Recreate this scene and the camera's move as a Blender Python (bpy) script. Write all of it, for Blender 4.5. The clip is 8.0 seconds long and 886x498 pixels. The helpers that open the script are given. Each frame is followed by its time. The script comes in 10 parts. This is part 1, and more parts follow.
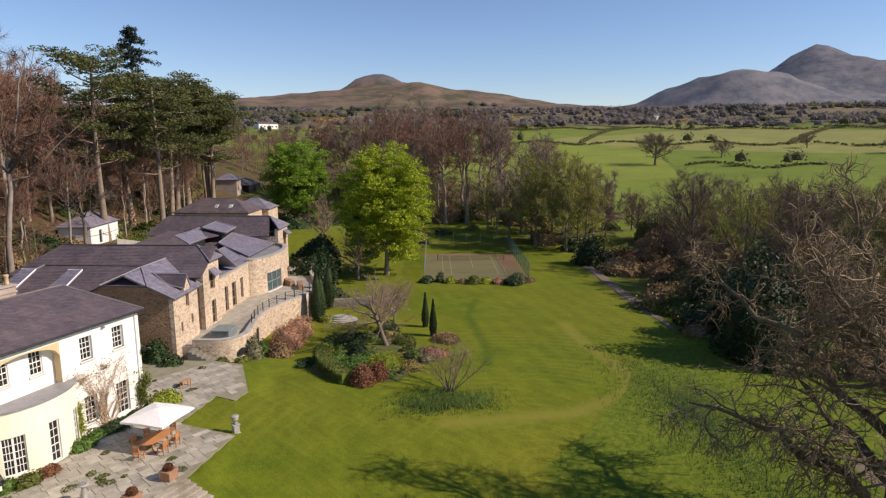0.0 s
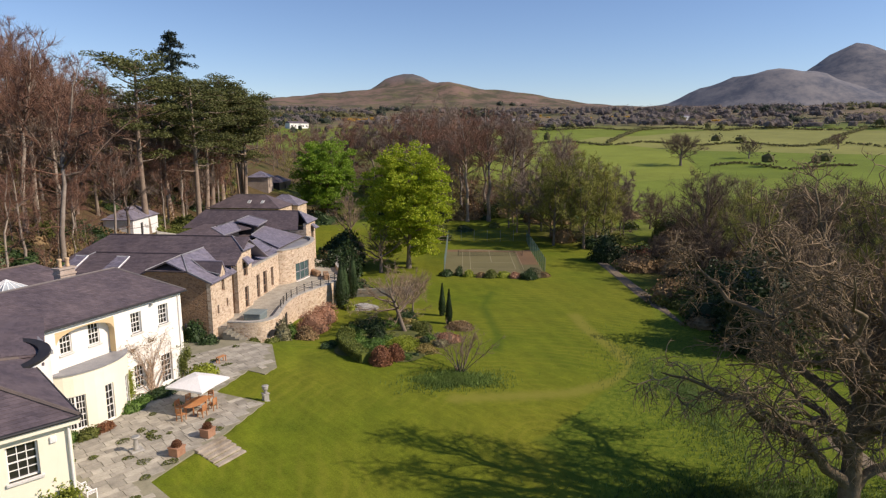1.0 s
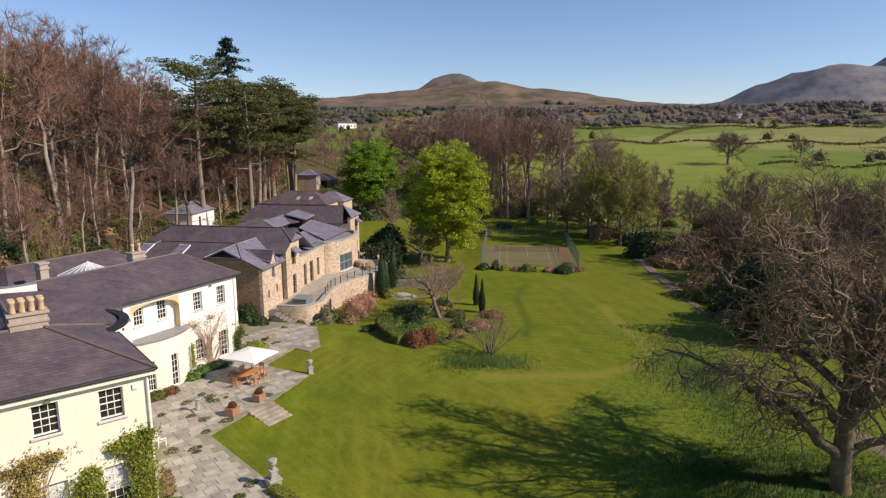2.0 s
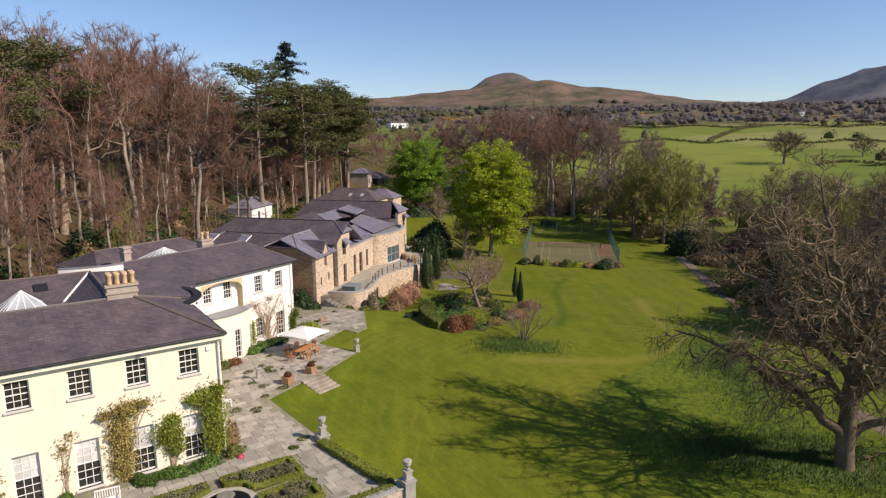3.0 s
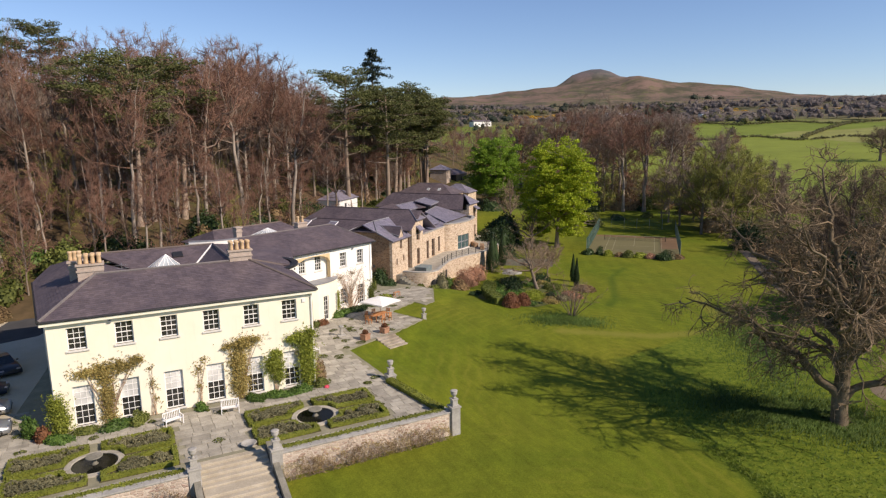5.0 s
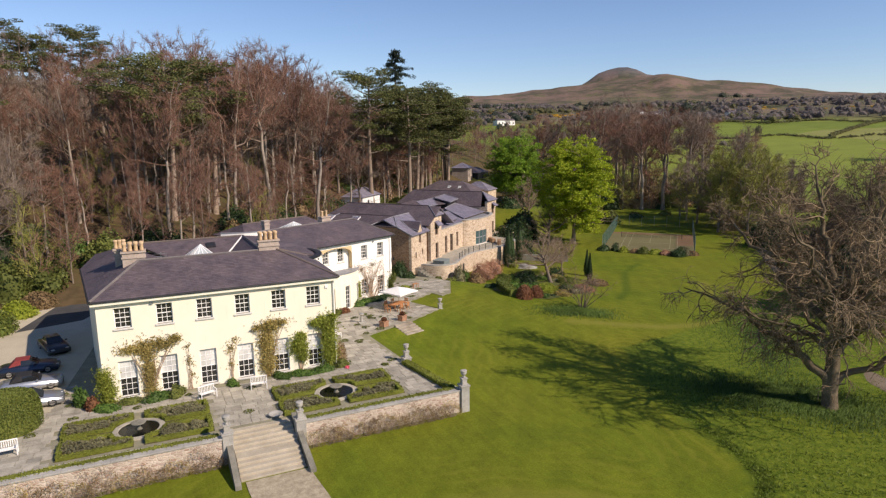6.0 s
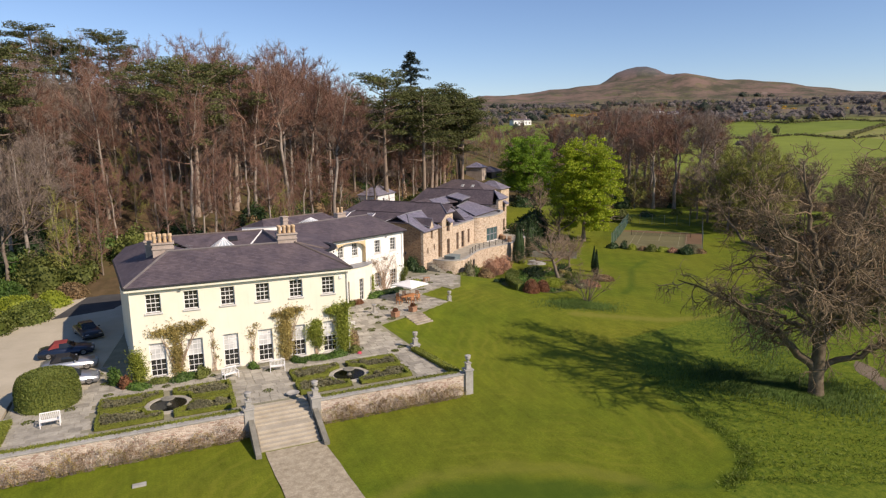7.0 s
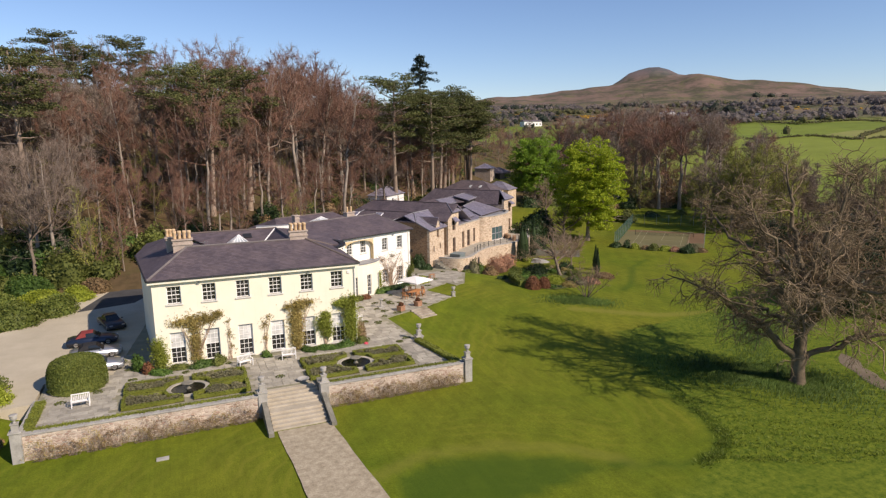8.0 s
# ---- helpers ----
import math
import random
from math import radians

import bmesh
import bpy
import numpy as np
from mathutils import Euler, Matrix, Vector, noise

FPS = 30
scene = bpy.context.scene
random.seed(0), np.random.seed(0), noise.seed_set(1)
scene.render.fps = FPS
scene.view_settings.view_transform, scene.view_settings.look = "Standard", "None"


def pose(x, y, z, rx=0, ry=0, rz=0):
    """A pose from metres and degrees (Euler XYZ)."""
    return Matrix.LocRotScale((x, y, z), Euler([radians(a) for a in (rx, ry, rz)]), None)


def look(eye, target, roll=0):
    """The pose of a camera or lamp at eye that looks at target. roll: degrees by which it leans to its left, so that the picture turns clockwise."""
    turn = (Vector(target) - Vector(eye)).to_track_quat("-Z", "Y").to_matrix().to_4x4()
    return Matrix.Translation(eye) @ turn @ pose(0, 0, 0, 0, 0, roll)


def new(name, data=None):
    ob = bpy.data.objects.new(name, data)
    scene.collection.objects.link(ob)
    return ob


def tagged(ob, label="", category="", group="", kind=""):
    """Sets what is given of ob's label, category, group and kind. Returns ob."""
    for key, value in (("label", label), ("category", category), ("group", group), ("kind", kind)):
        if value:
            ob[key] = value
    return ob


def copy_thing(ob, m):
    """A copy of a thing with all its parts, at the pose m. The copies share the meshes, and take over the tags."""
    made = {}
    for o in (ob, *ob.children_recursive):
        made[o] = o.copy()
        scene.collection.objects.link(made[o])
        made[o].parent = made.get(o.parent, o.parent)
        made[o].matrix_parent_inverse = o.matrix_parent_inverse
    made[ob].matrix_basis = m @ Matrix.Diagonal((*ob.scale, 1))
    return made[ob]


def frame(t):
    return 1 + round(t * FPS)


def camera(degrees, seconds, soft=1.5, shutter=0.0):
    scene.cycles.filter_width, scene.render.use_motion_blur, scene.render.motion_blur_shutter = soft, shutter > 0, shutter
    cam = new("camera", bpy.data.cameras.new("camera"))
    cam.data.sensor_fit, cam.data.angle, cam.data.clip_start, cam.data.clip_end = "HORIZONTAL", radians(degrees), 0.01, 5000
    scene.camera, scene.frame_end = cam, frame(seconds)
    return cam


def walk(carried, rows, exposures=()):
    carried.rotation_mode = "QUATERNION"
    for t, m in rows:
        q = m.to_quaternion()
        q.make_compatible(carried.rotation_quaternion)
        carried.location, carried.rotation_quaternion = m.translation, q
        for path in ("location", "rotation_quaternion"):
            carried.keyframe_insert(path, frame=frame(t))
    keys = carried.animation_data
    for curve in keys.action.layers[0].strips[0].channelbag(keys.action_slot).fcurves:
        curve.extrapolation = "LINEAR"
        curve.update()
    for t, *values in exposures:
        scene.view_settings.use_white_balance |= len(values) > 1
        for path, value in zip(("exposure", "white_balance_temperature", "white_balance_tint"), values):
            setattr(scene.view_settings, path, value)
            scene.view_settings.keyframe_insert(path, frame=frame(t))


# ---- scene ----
cam = camera(70.5, 8.0, soft=1.25)

PATH = [
    (0, (-3.48, -25.731, 20.015), (-2.043, -24.386, 19.661), -0.1),
    (0.5, (-4.637, -27.827, 20.044), (-3.228, -26.453, 19.689), -0.1),
    (1, (-5.881, -29.889, 20.069), (-4.506, -28.481, 19.714), 0.1),
    (1.5, (-6.902, -31.991, 20.023), (-5.577, -30.536, 19.667), -0.0),
    (3, (-9.82, -38.5, 19.973), (-8.682, -36.895, 19.615), -0.2),
    (3.5, (-10.682, -40.868, 19.99), (-9.608, -39.22, 19.631), -0.3),
    (4, (-11.481, -43.262, 19.978), (-10.466, -41.577, 19.618), -0.4),
    (4.5, (-12.208, -45.661, 19.93), (-11.249, -43.943, 19.57), -0.5),
    (6, (-13.637, -51.504, 19.939), (-12.793, -49.727, 19.575), -0.6),
    (6.5, (-13.986, -53.33, 19.943), (-13.17, -51.541, 19.579), -0.6),
    (7, (-14.297, -54.98, 19.965), (-13.502, -53.181, 19.601), -0.6),
    (7.5, (-14.579, -56.737, 20.022), (-13.804, -54.929, 19.66), -0.6),
    (8, (-14.798, -58.429, 20.109), (-14.037, -56.615, 19.749), -0.7),
]
walk(cam, [(t, look(eye, target, roll)) for t, eye, target, roll in PATH])
# clear spring sky, sun high over the lawn
SUN_AZ, SUN_EL = math.atan2(0.57, -0.82), radians(37)
world = bpy.data.worlds.new("sky")
scene.world = world
world.use_nodes = True
sky = world.node_tree.nodes.new("ShaderNodeTexSky")
sky.sky_type, sky.sun_disc = "NISHITA", False
sky.sun_elevation, sky.sun_rotation = SUN_EL, SUN_AZ
sky.air_density, sky.dust_density, sky.ozone_density = 1.1, 0.0, 4.0
sky.altitude = 1200
back = world.node_tree.nodes["Background"]
back.inputs["Strength"].default_value = 0.118
world.node_tree.links.new(sky.outputs[0], back.inputs["Color"])
sun = new("sun", bpy.data.lights.new("sun", "SUN"))
sun.data.energy, sun.data.angle, sun.data.color = 5.4, radians(0.53), (1.0, 0.868, 0.665)
SUN_FROM = Vector((math.sin(SUN_AZ) * math.cos(SUN_EL), math.cos(SUN_AZ) * math.cos(SUN_EL), math.sin(SUN_EL)))
sun.matrix_world = look(SUN_FROM * 60, (0, 0, 0))
scene.view_settings.exposure = 0.0
scene.view_settings.use_white_balance = True
scene.view_settings.white_balance_temperature, scene.view_settings.white_balance_tint = 6300, 20

# ---------------------------------------------------------------- materials
def sock(tree, node, key, value):
    if isinstance(value, bpy.types.NodeSocket):
        tree.links.new(value, node.inputs[key])
    else:
        node.inputs[key].default_value = value


class Mat:
    """A node material with a few short hands."""

    def __init__(self, name, rough=0.85, metal=0.0, spec=0.35):
        self.m = bpy.data.materials.new(name)
        self.m.use_nodes = True
        self.t = self.m.node_tree
        self.bsdf = self.t.nodes["Principled BSDF"]
        self.bsdf.inputs["Roughness"].default_value = rough
        self.bsdf.inputs["Metallic"].default_value = metal
        self.bsdf.inputs["Specular IOR Level"].default_value = spec
        self.where = self.t.nodes.new("ShaderNodeNewGeometry").outputs["Position"]

    def node(self, kind, **given):
        n = self.t.nodes.new(kind)
        for key, value in given.items():
            sock(self.t, n, key.replace("_", " "), value)
        return n

    def noise(self, scale, detail=4.0, rough=0.6, warp=0.0, at=None):
        n = self.node("ShaderNodeTexNoise", Scale=scale, Detail=detail, Roughness=rough, Distortion=warp)
        self.t.links.new(at if at is not None else self.where, n.inputs["Vector"])
        return n.outputs["Fac"]

    def ramp(self, value, *stops):
        n = self.t.nodes.new("ShaderNodeValToRGB")
        self.t.links.new(value, n.inputs["Fac"])
        while len(n.color_ramp.elements) < len(stops):
            n.color_ramp.elements.new(0.5)
        for e, (at, c) in zip(n.color_ramp.elements, stops):
            e.position = at
            e.color = (*c, 1) if isinstance(c, tuple) else (c, c, c, 1)
        return n.outputs["Color"]

    def mix(self, fac, a, b, how="MIX"):
        n = self.t.nodes.new("ShaderNodeMix")
        n.data_type, n.blend_type = "RGBA", how
        sock(self.t, n, 0, fac)
        for key, c in ((6, a), (7, b)):
            sock(self.t, n, key, (*c, 1) if isinstance(c, tuple) else c)
        return n.outputs[2]

    def sum(self, a, b, how="ADD"):
        n = self.t.nodes.new("ShaderNodeMath")
        n.operation = how
        sock(self.t, n, 0, a)
        sock(self.t, n, 1, b)
        return n.outputs[0]

    def colour(self, c):
        sock(self.t, self.bsdf, "Base Color", (*c, 1) if isinstance(c, tuple) else c)
        return self

    def bump(self, height, strength=0.3, distance=0.02):
        n = self.node("ShaderNodeBump", Strength=strength, Distance=distance, Height=height)
        self.t.links.new(n.outputs[0], self.bsdf.inputs["Normal"])
        return self

    def attr(self, name):
        n = self.t.nodes.new("ShaderNodeAttribute")
        n.attribute_name = name
        return n.outputs["Fac"]

    def chance(self):
        return self.t.nodes.new("ShaderNodeObjectInfo").outputs["Random"]

    def island(self):
        return self.t.nodes.new("ShaderNodeNewGeometry").outputs["Random Per Island"]


def plain(name, a, b, rough=0.85, scale=0.8, fine=14.0, bump=0.25, dist=0.01, metal=0.0, spec=0.35, vary=0.0, islands=0.0):
    """Two tones in blotches, fine grain on top, a little relief."""
    m = Mat(name, rough, metal, spec)
    c = m.mix(m.ramp(m.noise(scale, 5, 0.65), (0.3, 0.0), (0.7, 1.0)), a, b)
    grain = m.noise(fine, 6, 0.7)
    c = m.mix(1.0, c, m.ramp(grain, (0.2, 0.72), (0.8, 1.22)), "MULTIPLY")
    if vary:
        c = m.mix(1.0, c, m.ramp(m.chance(), (0.0, 1 - vary), (1.0, 1 + vary)), "MULTIPLY")
    if islands:
        c = m.mix(1.0, c, m.ramp(m.island(), (0.0, 1 - islands), (1.0, 1 + islands)), "MULTIPLY")
    return m.colour(c).bump(grain, bump, dist).m


def leafy(name, dark, light, rough=0.6, through_light=0.25, vary=0.15):
    m = Mat(name, rough, 0.0, 0.25)
    c = m.mix(m.island(), dark, light)
    c = m.mix(1.0, c, m.ramp(m.noise(0.35, 3), (0.3, 0.75), (0.7, 1.25)), "MULTIPLY")
    c = m.mix(1.0, c, m.ramp(m.chance(), (0.0, 1 - vary), (1.0, 1 + vary)), "MULTIPLY")
    m.colour(c)
    glow = m.node("ShaderNodeBsdfTranslucent")
    m.t.links.new(c, glow.inputs["Color"])
    both = m.node("ShaderNodeMixShader", Fac=through_light)
    m.t.links.new(m.bsdf.outputs[0], both.inputs[1])
    m.t.links.new(glow.outputs[0], both.inputs[2])
    m.t.links.new(both.outputs[0], m.t.nodes["Material Output"].inputs["Surface"])
    return m.m


def painted_render(name, a, b, stain):
    m = Mat(name, 0.8, 0.0, 0.3)
    c = m.mix(m.ramp(m.noise(0.5, 5), (0.3, 0.0), (0.75, 1.0)), a, b)
    stretch = m.node("ShaderNodeMapping", Vector=m.where, Scale=(2.2, 2.2, 0.22))
    runs = m.noise(1.3, 6, 0.7, 0.3, at=stretch.outputs[0])
    c = m.mix(m.ramp(runs, (0.56, 0.0), (0.85, 0.35)), c, stain)
    fine = m.noise(30, 5)
    return m.colour(c).bump(fine, 0.15, 0.01).m


def masonry(name, a, b, c3, joint, size=0.34, flat=1.9, rough=0.92, depth=0.03):
    """Rubble stone: cells longer than high with recessed joints."""
    m = Mat(name, rough, 0.0, 0.2)
    warp = m.node("ShaderNodeTexNoise", Scale=1.6, Detail=2.0)
    m.t.links.new(m.where, warp.inputs["Vector"])
    bent = m.mix(0.06, m.where, warp.outputs["Color"], "ADD")
    flatten = m.node("ShaderNodeMapping", Vector=bent, Scale=(1 / size, 1 / size, flat / size))
    cell = m.t.nodes.new("ShaderNodeTexVoronoi")
    m.t.links.new(flatten.outputs[0], cell.inputs["Vector"])
    cell.inputs["Scale"].default_value = 1.0
    edge = m.t.nodes.new("ShaderNodeTexVoronoi")
    edge.feature = "DISTANCE_TO_EDGE"
    edge.inputs["Scale"].default_value = 1.0
    m.t.links.new(flatten.outputs[0], edge.inputs["Vector"])
    split = m.t.nodes.new("ShaderNodeSeparateColor")
    m.t.links.new(cell.outputs["Color"], split.inputs[0])
    stone = m.mix(split.outputs[0], a, b)
    stone = m.mix(m.ramp(split.outputs[1], (0.55, 0.0), (0.9, 0.8)), stone, c3)
    stone = m.mix(1.0, stone, m.ramp(m.noise(0.4, 5, 0.7), (0.3, 0.75), (0.72, 1.15)), "MULTIPLY")
    stone = m.mix(1.0, stone, m.ramp(m.noise(18, 5, 0.7), (0.2, 0.8), (0.8, 1.2)), "MULTIPLY")
    gap = m.ramp(edge.outputs["Distance"], (0.02, 1.0), (0.1, 0.0))
    m.colour(m.mix(gap, stone, joint))
    relief = m.ramp(edge.outputs["Distance"], (0.0, 0.0), (0.16, 1.0))
    return m.bump(relief, 0.7, depth).m


CREAM = painted_render("cream_render", (0.83, 0.78, 0.60), (0.88, 0.84, 0.68), (0.62, 0.56, 0.42))
WHITE_WALL = painted_render("white_render", (0.86, 0.84, 0.76), (0.90, 0.88, 0.80), (0.66, 0.62, 0.52))
BUFF = painted_render("buff_render", (0.62, 0.47, 0.26), (0.68, 0.53, 0.31), (0.45, 0.36, 0.22))
WHITE = plain("white_paint", (0.80, 0.79, 0.75), (0.86, 0.85, 0.82), 0.5, 2.0, 30, 0.1)
SILL = plain("painted_stone_sill", (0.62, 0.60, 0.54), (0.74, 0.72, 0.66), 0.8)
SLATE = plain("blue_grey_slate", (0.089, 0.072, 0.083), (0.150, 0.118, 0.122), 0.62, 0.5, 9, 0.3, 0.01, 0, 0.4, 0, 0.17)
# Pale slate of small roofs, also the sunlit tone of the stone house's slopes.
SLATE_PALE_LIT = plain("pale_sunlit_slate", (0.170, 0.158, 0.203), (0.239, 0.220, 0.262), 0.5, 0.6, 9, 0.2, 0.01, 0, 0.45, 0, 0.2)
RIDGE = plain("weathered_ridge_tile", (0.13, 0.12, 0.12), (0.2, 0.175, 0.16), 0.85, 1.2)
RUST_RIDGE = plain("lichened_ridge_tile", (0.12, 0.10, 0.092), (0.18, 0.14, 0.115), 0.9, 1.2)
LEAD = plain("sheet_lead", (0.26, 0.26, 0.27), (0.36, 0.36, 0.37), 0.55, 1.0, 12, 0.15, 0.01, 0.3)
GUTTER = plain("black_iron_gutter", (0.018, 0.018, 0.02), (0.035, 0.034, 0.034), 0.45, 2.0)
# Rubble in two tones: sunlit for fronts, shade-brown for gable and side walls.
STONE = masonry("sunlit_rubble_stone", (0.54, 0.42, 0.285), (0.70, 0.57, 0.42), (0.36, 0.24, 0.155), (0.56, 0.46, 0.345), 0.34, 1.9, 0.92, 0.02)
BROWN_SHADE_STONE = masonry("brown_shade_rubble", (0.312, 0.187, 0.105), (0.416, 0.264, 0.146), (0.196, 0.121, 0.073), (0.347, 0.242, 0.157), 0.30)
PINK_WALL = masonry("old_brick_garden_wall", (0.50, 0.40, 0.32), (0.66, 0.56, 0.45), (0.38, 0.25, 0.19), (0.60, 0.52, 0.42), 0.30, 2.0)
COPING = plain("grey_stone_coping", (0.30, 0.29, 0.26), (0.46, 0.44, 0.39), 0.9, 1.3, 16)
FLAG = plain("stone_flag", (0.27, 0.25, 0.20), (0.46, 0.425, 0.345), 0.9, 1.1, 10, 0.3, 0.012, 0, 0.3, 0.2)
FLAG_JOINT = plain("sandy_joint", (0.20, 0.19, 0.125), (0.31, 0.29, 0.20), 0.95, 1.0, 20)
STEP_STONE = plain("yellowed_step_stone", (0.37, 0.32, 0.235), (0.51, 0.455, 0.35), 0.9, 0.8, 12)
GREY_STEP = plain("mossy_step_stone", (0.22, 0.18, 0.125), (0.46, 0.40, 0.32), 0.9, 0.8, 12)
GRAVEL = plain("pale_gravel", (0.43, 0.38, 0.275), (0.55, 0.49, 0.365), 0.95, 0.25, 16, 0.6, 0.03)
PATH_GRAVEL = plain("brown_path_gravel", (0.29, 0.242, 0.16), (0.50, 0.43, 0.305), 0.95, 2.2, 7, 0.9, 0.05)
TRACK = plain("trodden_earth_track", (0.14, 0.108, 0.07), (0.21, 0.168, 0.115), 0.97, 0.5, 10, 0.5, 0.03)
COURT_LINE = plain("faded_court_line", (0.30, 0.27, 0.16), (0.42, 0.385, 0.26), 0.9, 0.6)
MOSSY = plain("mossy_dark_stone", (0.15, 0.145, 0.11), (0.28, 0.26, 0.21), 0.95, 1.1, 14)
TARMAC = plain("drive_tarmac", (0.05, 0.05, 0.052), (0.085, 0.083, 0.08), 0.9, 0.4, 24)
POT = plain("buff_chimney_pot", (0.55, 0.38, 0.21), (0.66, 0.49, 0.3), 0.85, 2.5)
CEMENT = plain("cement_chimney", (0.36, 0.29, 0.235), (0.50, 0.42, 0.35), 0.9, 1.0)
TERRACOTTA = plain("terracotta", (0.31, 0.16, 0.095), (0.4, 0.23, 0.14), 0.85, 3.0)
TEAK = plain("oiled_teak", (0.42, 0.18, 0.07), (0.54, 0.26, 0.105), 0.55, 2.0, 25)
CANVAS = plain("white_canvas", (0.80, 0.79, 0.74), (0.86, 0.85, 0.82), 0.8, 1.5)
BARK = plain("grey_bark", (0.17, 0.135, 0.10), (0.27, 0.22, 0.17), 0.95, 1.2, 9, 0.6, 0.04, 0, 0.2, 0.2)
PALE_BARK = plain("pale_bark", (0.25, 0.205, 0.16), (0.40, 0.345, 0.28), 0.95, 1.0, 9, 0.6, 0.04, 0, 0.2, 0.15)
PINE_BARK = plain("pine_bark", (0.25, 0.19, 0.14), (0.37, 0.29, 0.22), 0.95, 1.0, 8, 0.6, 0.04, 0, 0.2, 0.15)
# Bark for crown limbs, darker than the boles, with shade in its colour.
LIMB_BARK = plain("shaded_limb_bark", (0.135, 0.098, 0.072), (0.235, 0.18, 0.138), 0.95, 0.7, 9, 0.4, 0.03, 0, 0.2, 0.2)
TWIG = plain("red_brown_twigs", (0.178, 0.096, 0.064), (0.275, 0.16, 0.112), 0.9, 0.08, 6, 0, 0.01, 0, 0.15, 0.22, 0.3)
TWIG_GREY = plain("grey_brown_twigs", (0.125, 0.092, 0.062), (0.21, 0.16, 0.112), 0.9, 0.1, 6, 0, 0.01, 0, 0.15, 0.2, 0.3)
TWIG_PALE = plain("pale_grey_twigs", (0.19, 0.142, 0.108), (0.30, 0.24, 0.19), 0.9, 0.1, 6, 0, 0.01, 0, 0.15, 0.2, 0.3)
TWIG_OLIVE = plain("budding_twigs", (0.19, 0.195, 0.045), (0.33, 0.325, 0.085), 0.9, 0.1, 6, 0, 0.01, 0, 0.15, 0.2, 0.3)
TWIG_TAN = plain("pale_tan_twigs", (0.25, 0.18, 0.115), (0.36, 0.275, 0.185), 0.9, 0.2, 6, 0, 0.01, 0, 0.15, 0.1, 0.3)
OAK_BARK = plain("dark_furrowed_bark", (0.082, 0.064, 0.040), (0.225, 0.178, 0.115), 0.95, 0.9, 7, 0.7, 0.05, 0, 0.2)
OAK_TWIG = plain("dry_oak_twigs", (0.15, 0.108, 0.064), (0.31, 0.235, 0.148), 0.92, 0.15, 8, 0, 0.01, 0, 0.15, 0, 0.35)
SPRING = leafy("fresh_maple_leaves", (0.19, 0.275, 0.012), (0.45, 0.50, 0.035), 0.55, 0.4, 0.08)
SPRING_DEEP = leafy("bright_chestnut_leaves", (0.13, 0.25, 0.02), (0.30, 0.42, 0.045), 0.55, 0.35, 0.05)
PINE_GREEN = leafy("pine_needles", (0.07, 0.085, 0.025), (0.17, 0.178, 0.06), 0.7, 0.2, 0.15)
FIR_GREEN = leafy("blue_green_needles", (0.022, 0.036, 0.026), (0.05, 0.07, 0.045), 0.7, 0.1)
DARK_LEAF = leafy("dark_evergreen_leaves", (0.018, 0.04, 0.012), (0.055, 0.09, 0.03), 0.5, 0.12, 0.25)
OLIVE_LEAF = leafy("olive_green_leaves", (0.08, 0.10, 0.02), (0.17, 0.19, 0.045), 0.6, 0.2, 0.2)
BARE_STEM = plain("pale_climber_stem", (0.36, 0.25, 0.17), (0.48, 0.36, 0.25), 0.9, 2.0)
MID_LEAF = leafy("mid_green_leaves", (0.045, 0.095, 0.018), (0.115, 0.19, 0.035), 0.55, 0.2, 0.2)
BRIGHT_LEAF = leafy("yellow_green_leaves", (0.20, 0.25, 0.02), (0.36, 0.40, 0.05), 0.55, 0.3, 0.1)
HEDGE_LEAF = leafy("clipped_hedge_leaves", (0.085, 0.12, 0.022), (0.18, 0.205, 0.04), 0.6, 0.15, 0.12)
BOX_LEAF = leafy("box_edging_leaves", (0.11, 0.14, 0.018), (0.24, 0.255, 0.04), 0.6, 0.15, 0.1)
LAVENDER = leafy("grey_lavender_shoots", (0.135, 0.13, 0.07), (0.25, 0.235, 0.13), 0.75, 0.1, 0.2)
RED_LEAF = leafy("russet_leaves", (0.145, 0.058, 0.03), (0.26, 0.125, 0.06), 0.6, 0.15, 0.2)
PINK_TWIG = leafy("salmon_shoots", (0.30, 0.155, 0.09), (0.50, 0.30, 0.19), 0.7, 0.2, 0.1)
BRONZE_LEAF = leafy("bronze_climber_leaves", (0.27, 0.2, 0.06), (0.42, 0.35, 0.12), 0.6, 0.2, 0.15)
IVY_LEAF = leafy("climber_green_leaves", (0.17, 0.20, 0.025), (0.34, 0.38, 0.06), 0.55, 0.25, 0.12)
FLOWER = leafy("pink_flowers", (0.55, 0.06, 0.10), (0.80, 0.16, 0.22), 0.6, 0.2)
GORSE = leafy("gorse_blossom", (0.36, 0.2, 0.015), (0.52, 0.31, 0.025), 0.7, 0.1)
STRAW = leafy("dry_stems", (0.17, 0.11, 0.055), (0.32, 0.23, 0.115), 0.8, 0.15)
DAFFODIL = leafy("daffodil_leaves", (0.05, 0.10, 0.016), (0.135, 0.205, 0.036), 0.55, 0.25)
BLADE = leafy("rough_grass_blades", (0.085, 0.135, 0.012), (0.19, 0.24, 0.03), 0.6, 0.3)
SOIL = plain("mossy_garden_soil", (0.065, 0.055, 0.025), (0.11, 0.105, 0.04), 0.98, 1.5, 14)
BED_COVER = plain("creeping_green_cover", (0.062, 0.072, 0.016), (0.125, 0.135, 0.032), 0.95, 0.9, 10, 0.7, 0.05)
COURT = plain("worn_court_surface", (0.125, 0.115, 0.05), (0.165, 0.15, 0.065), 0.92, 0.12, 8)
COURT_RED = plain("red_court_margin", (0.17, 0.105, 0.055), (0.22, 0.135, 0.07), 0.92, 0.2, 8)
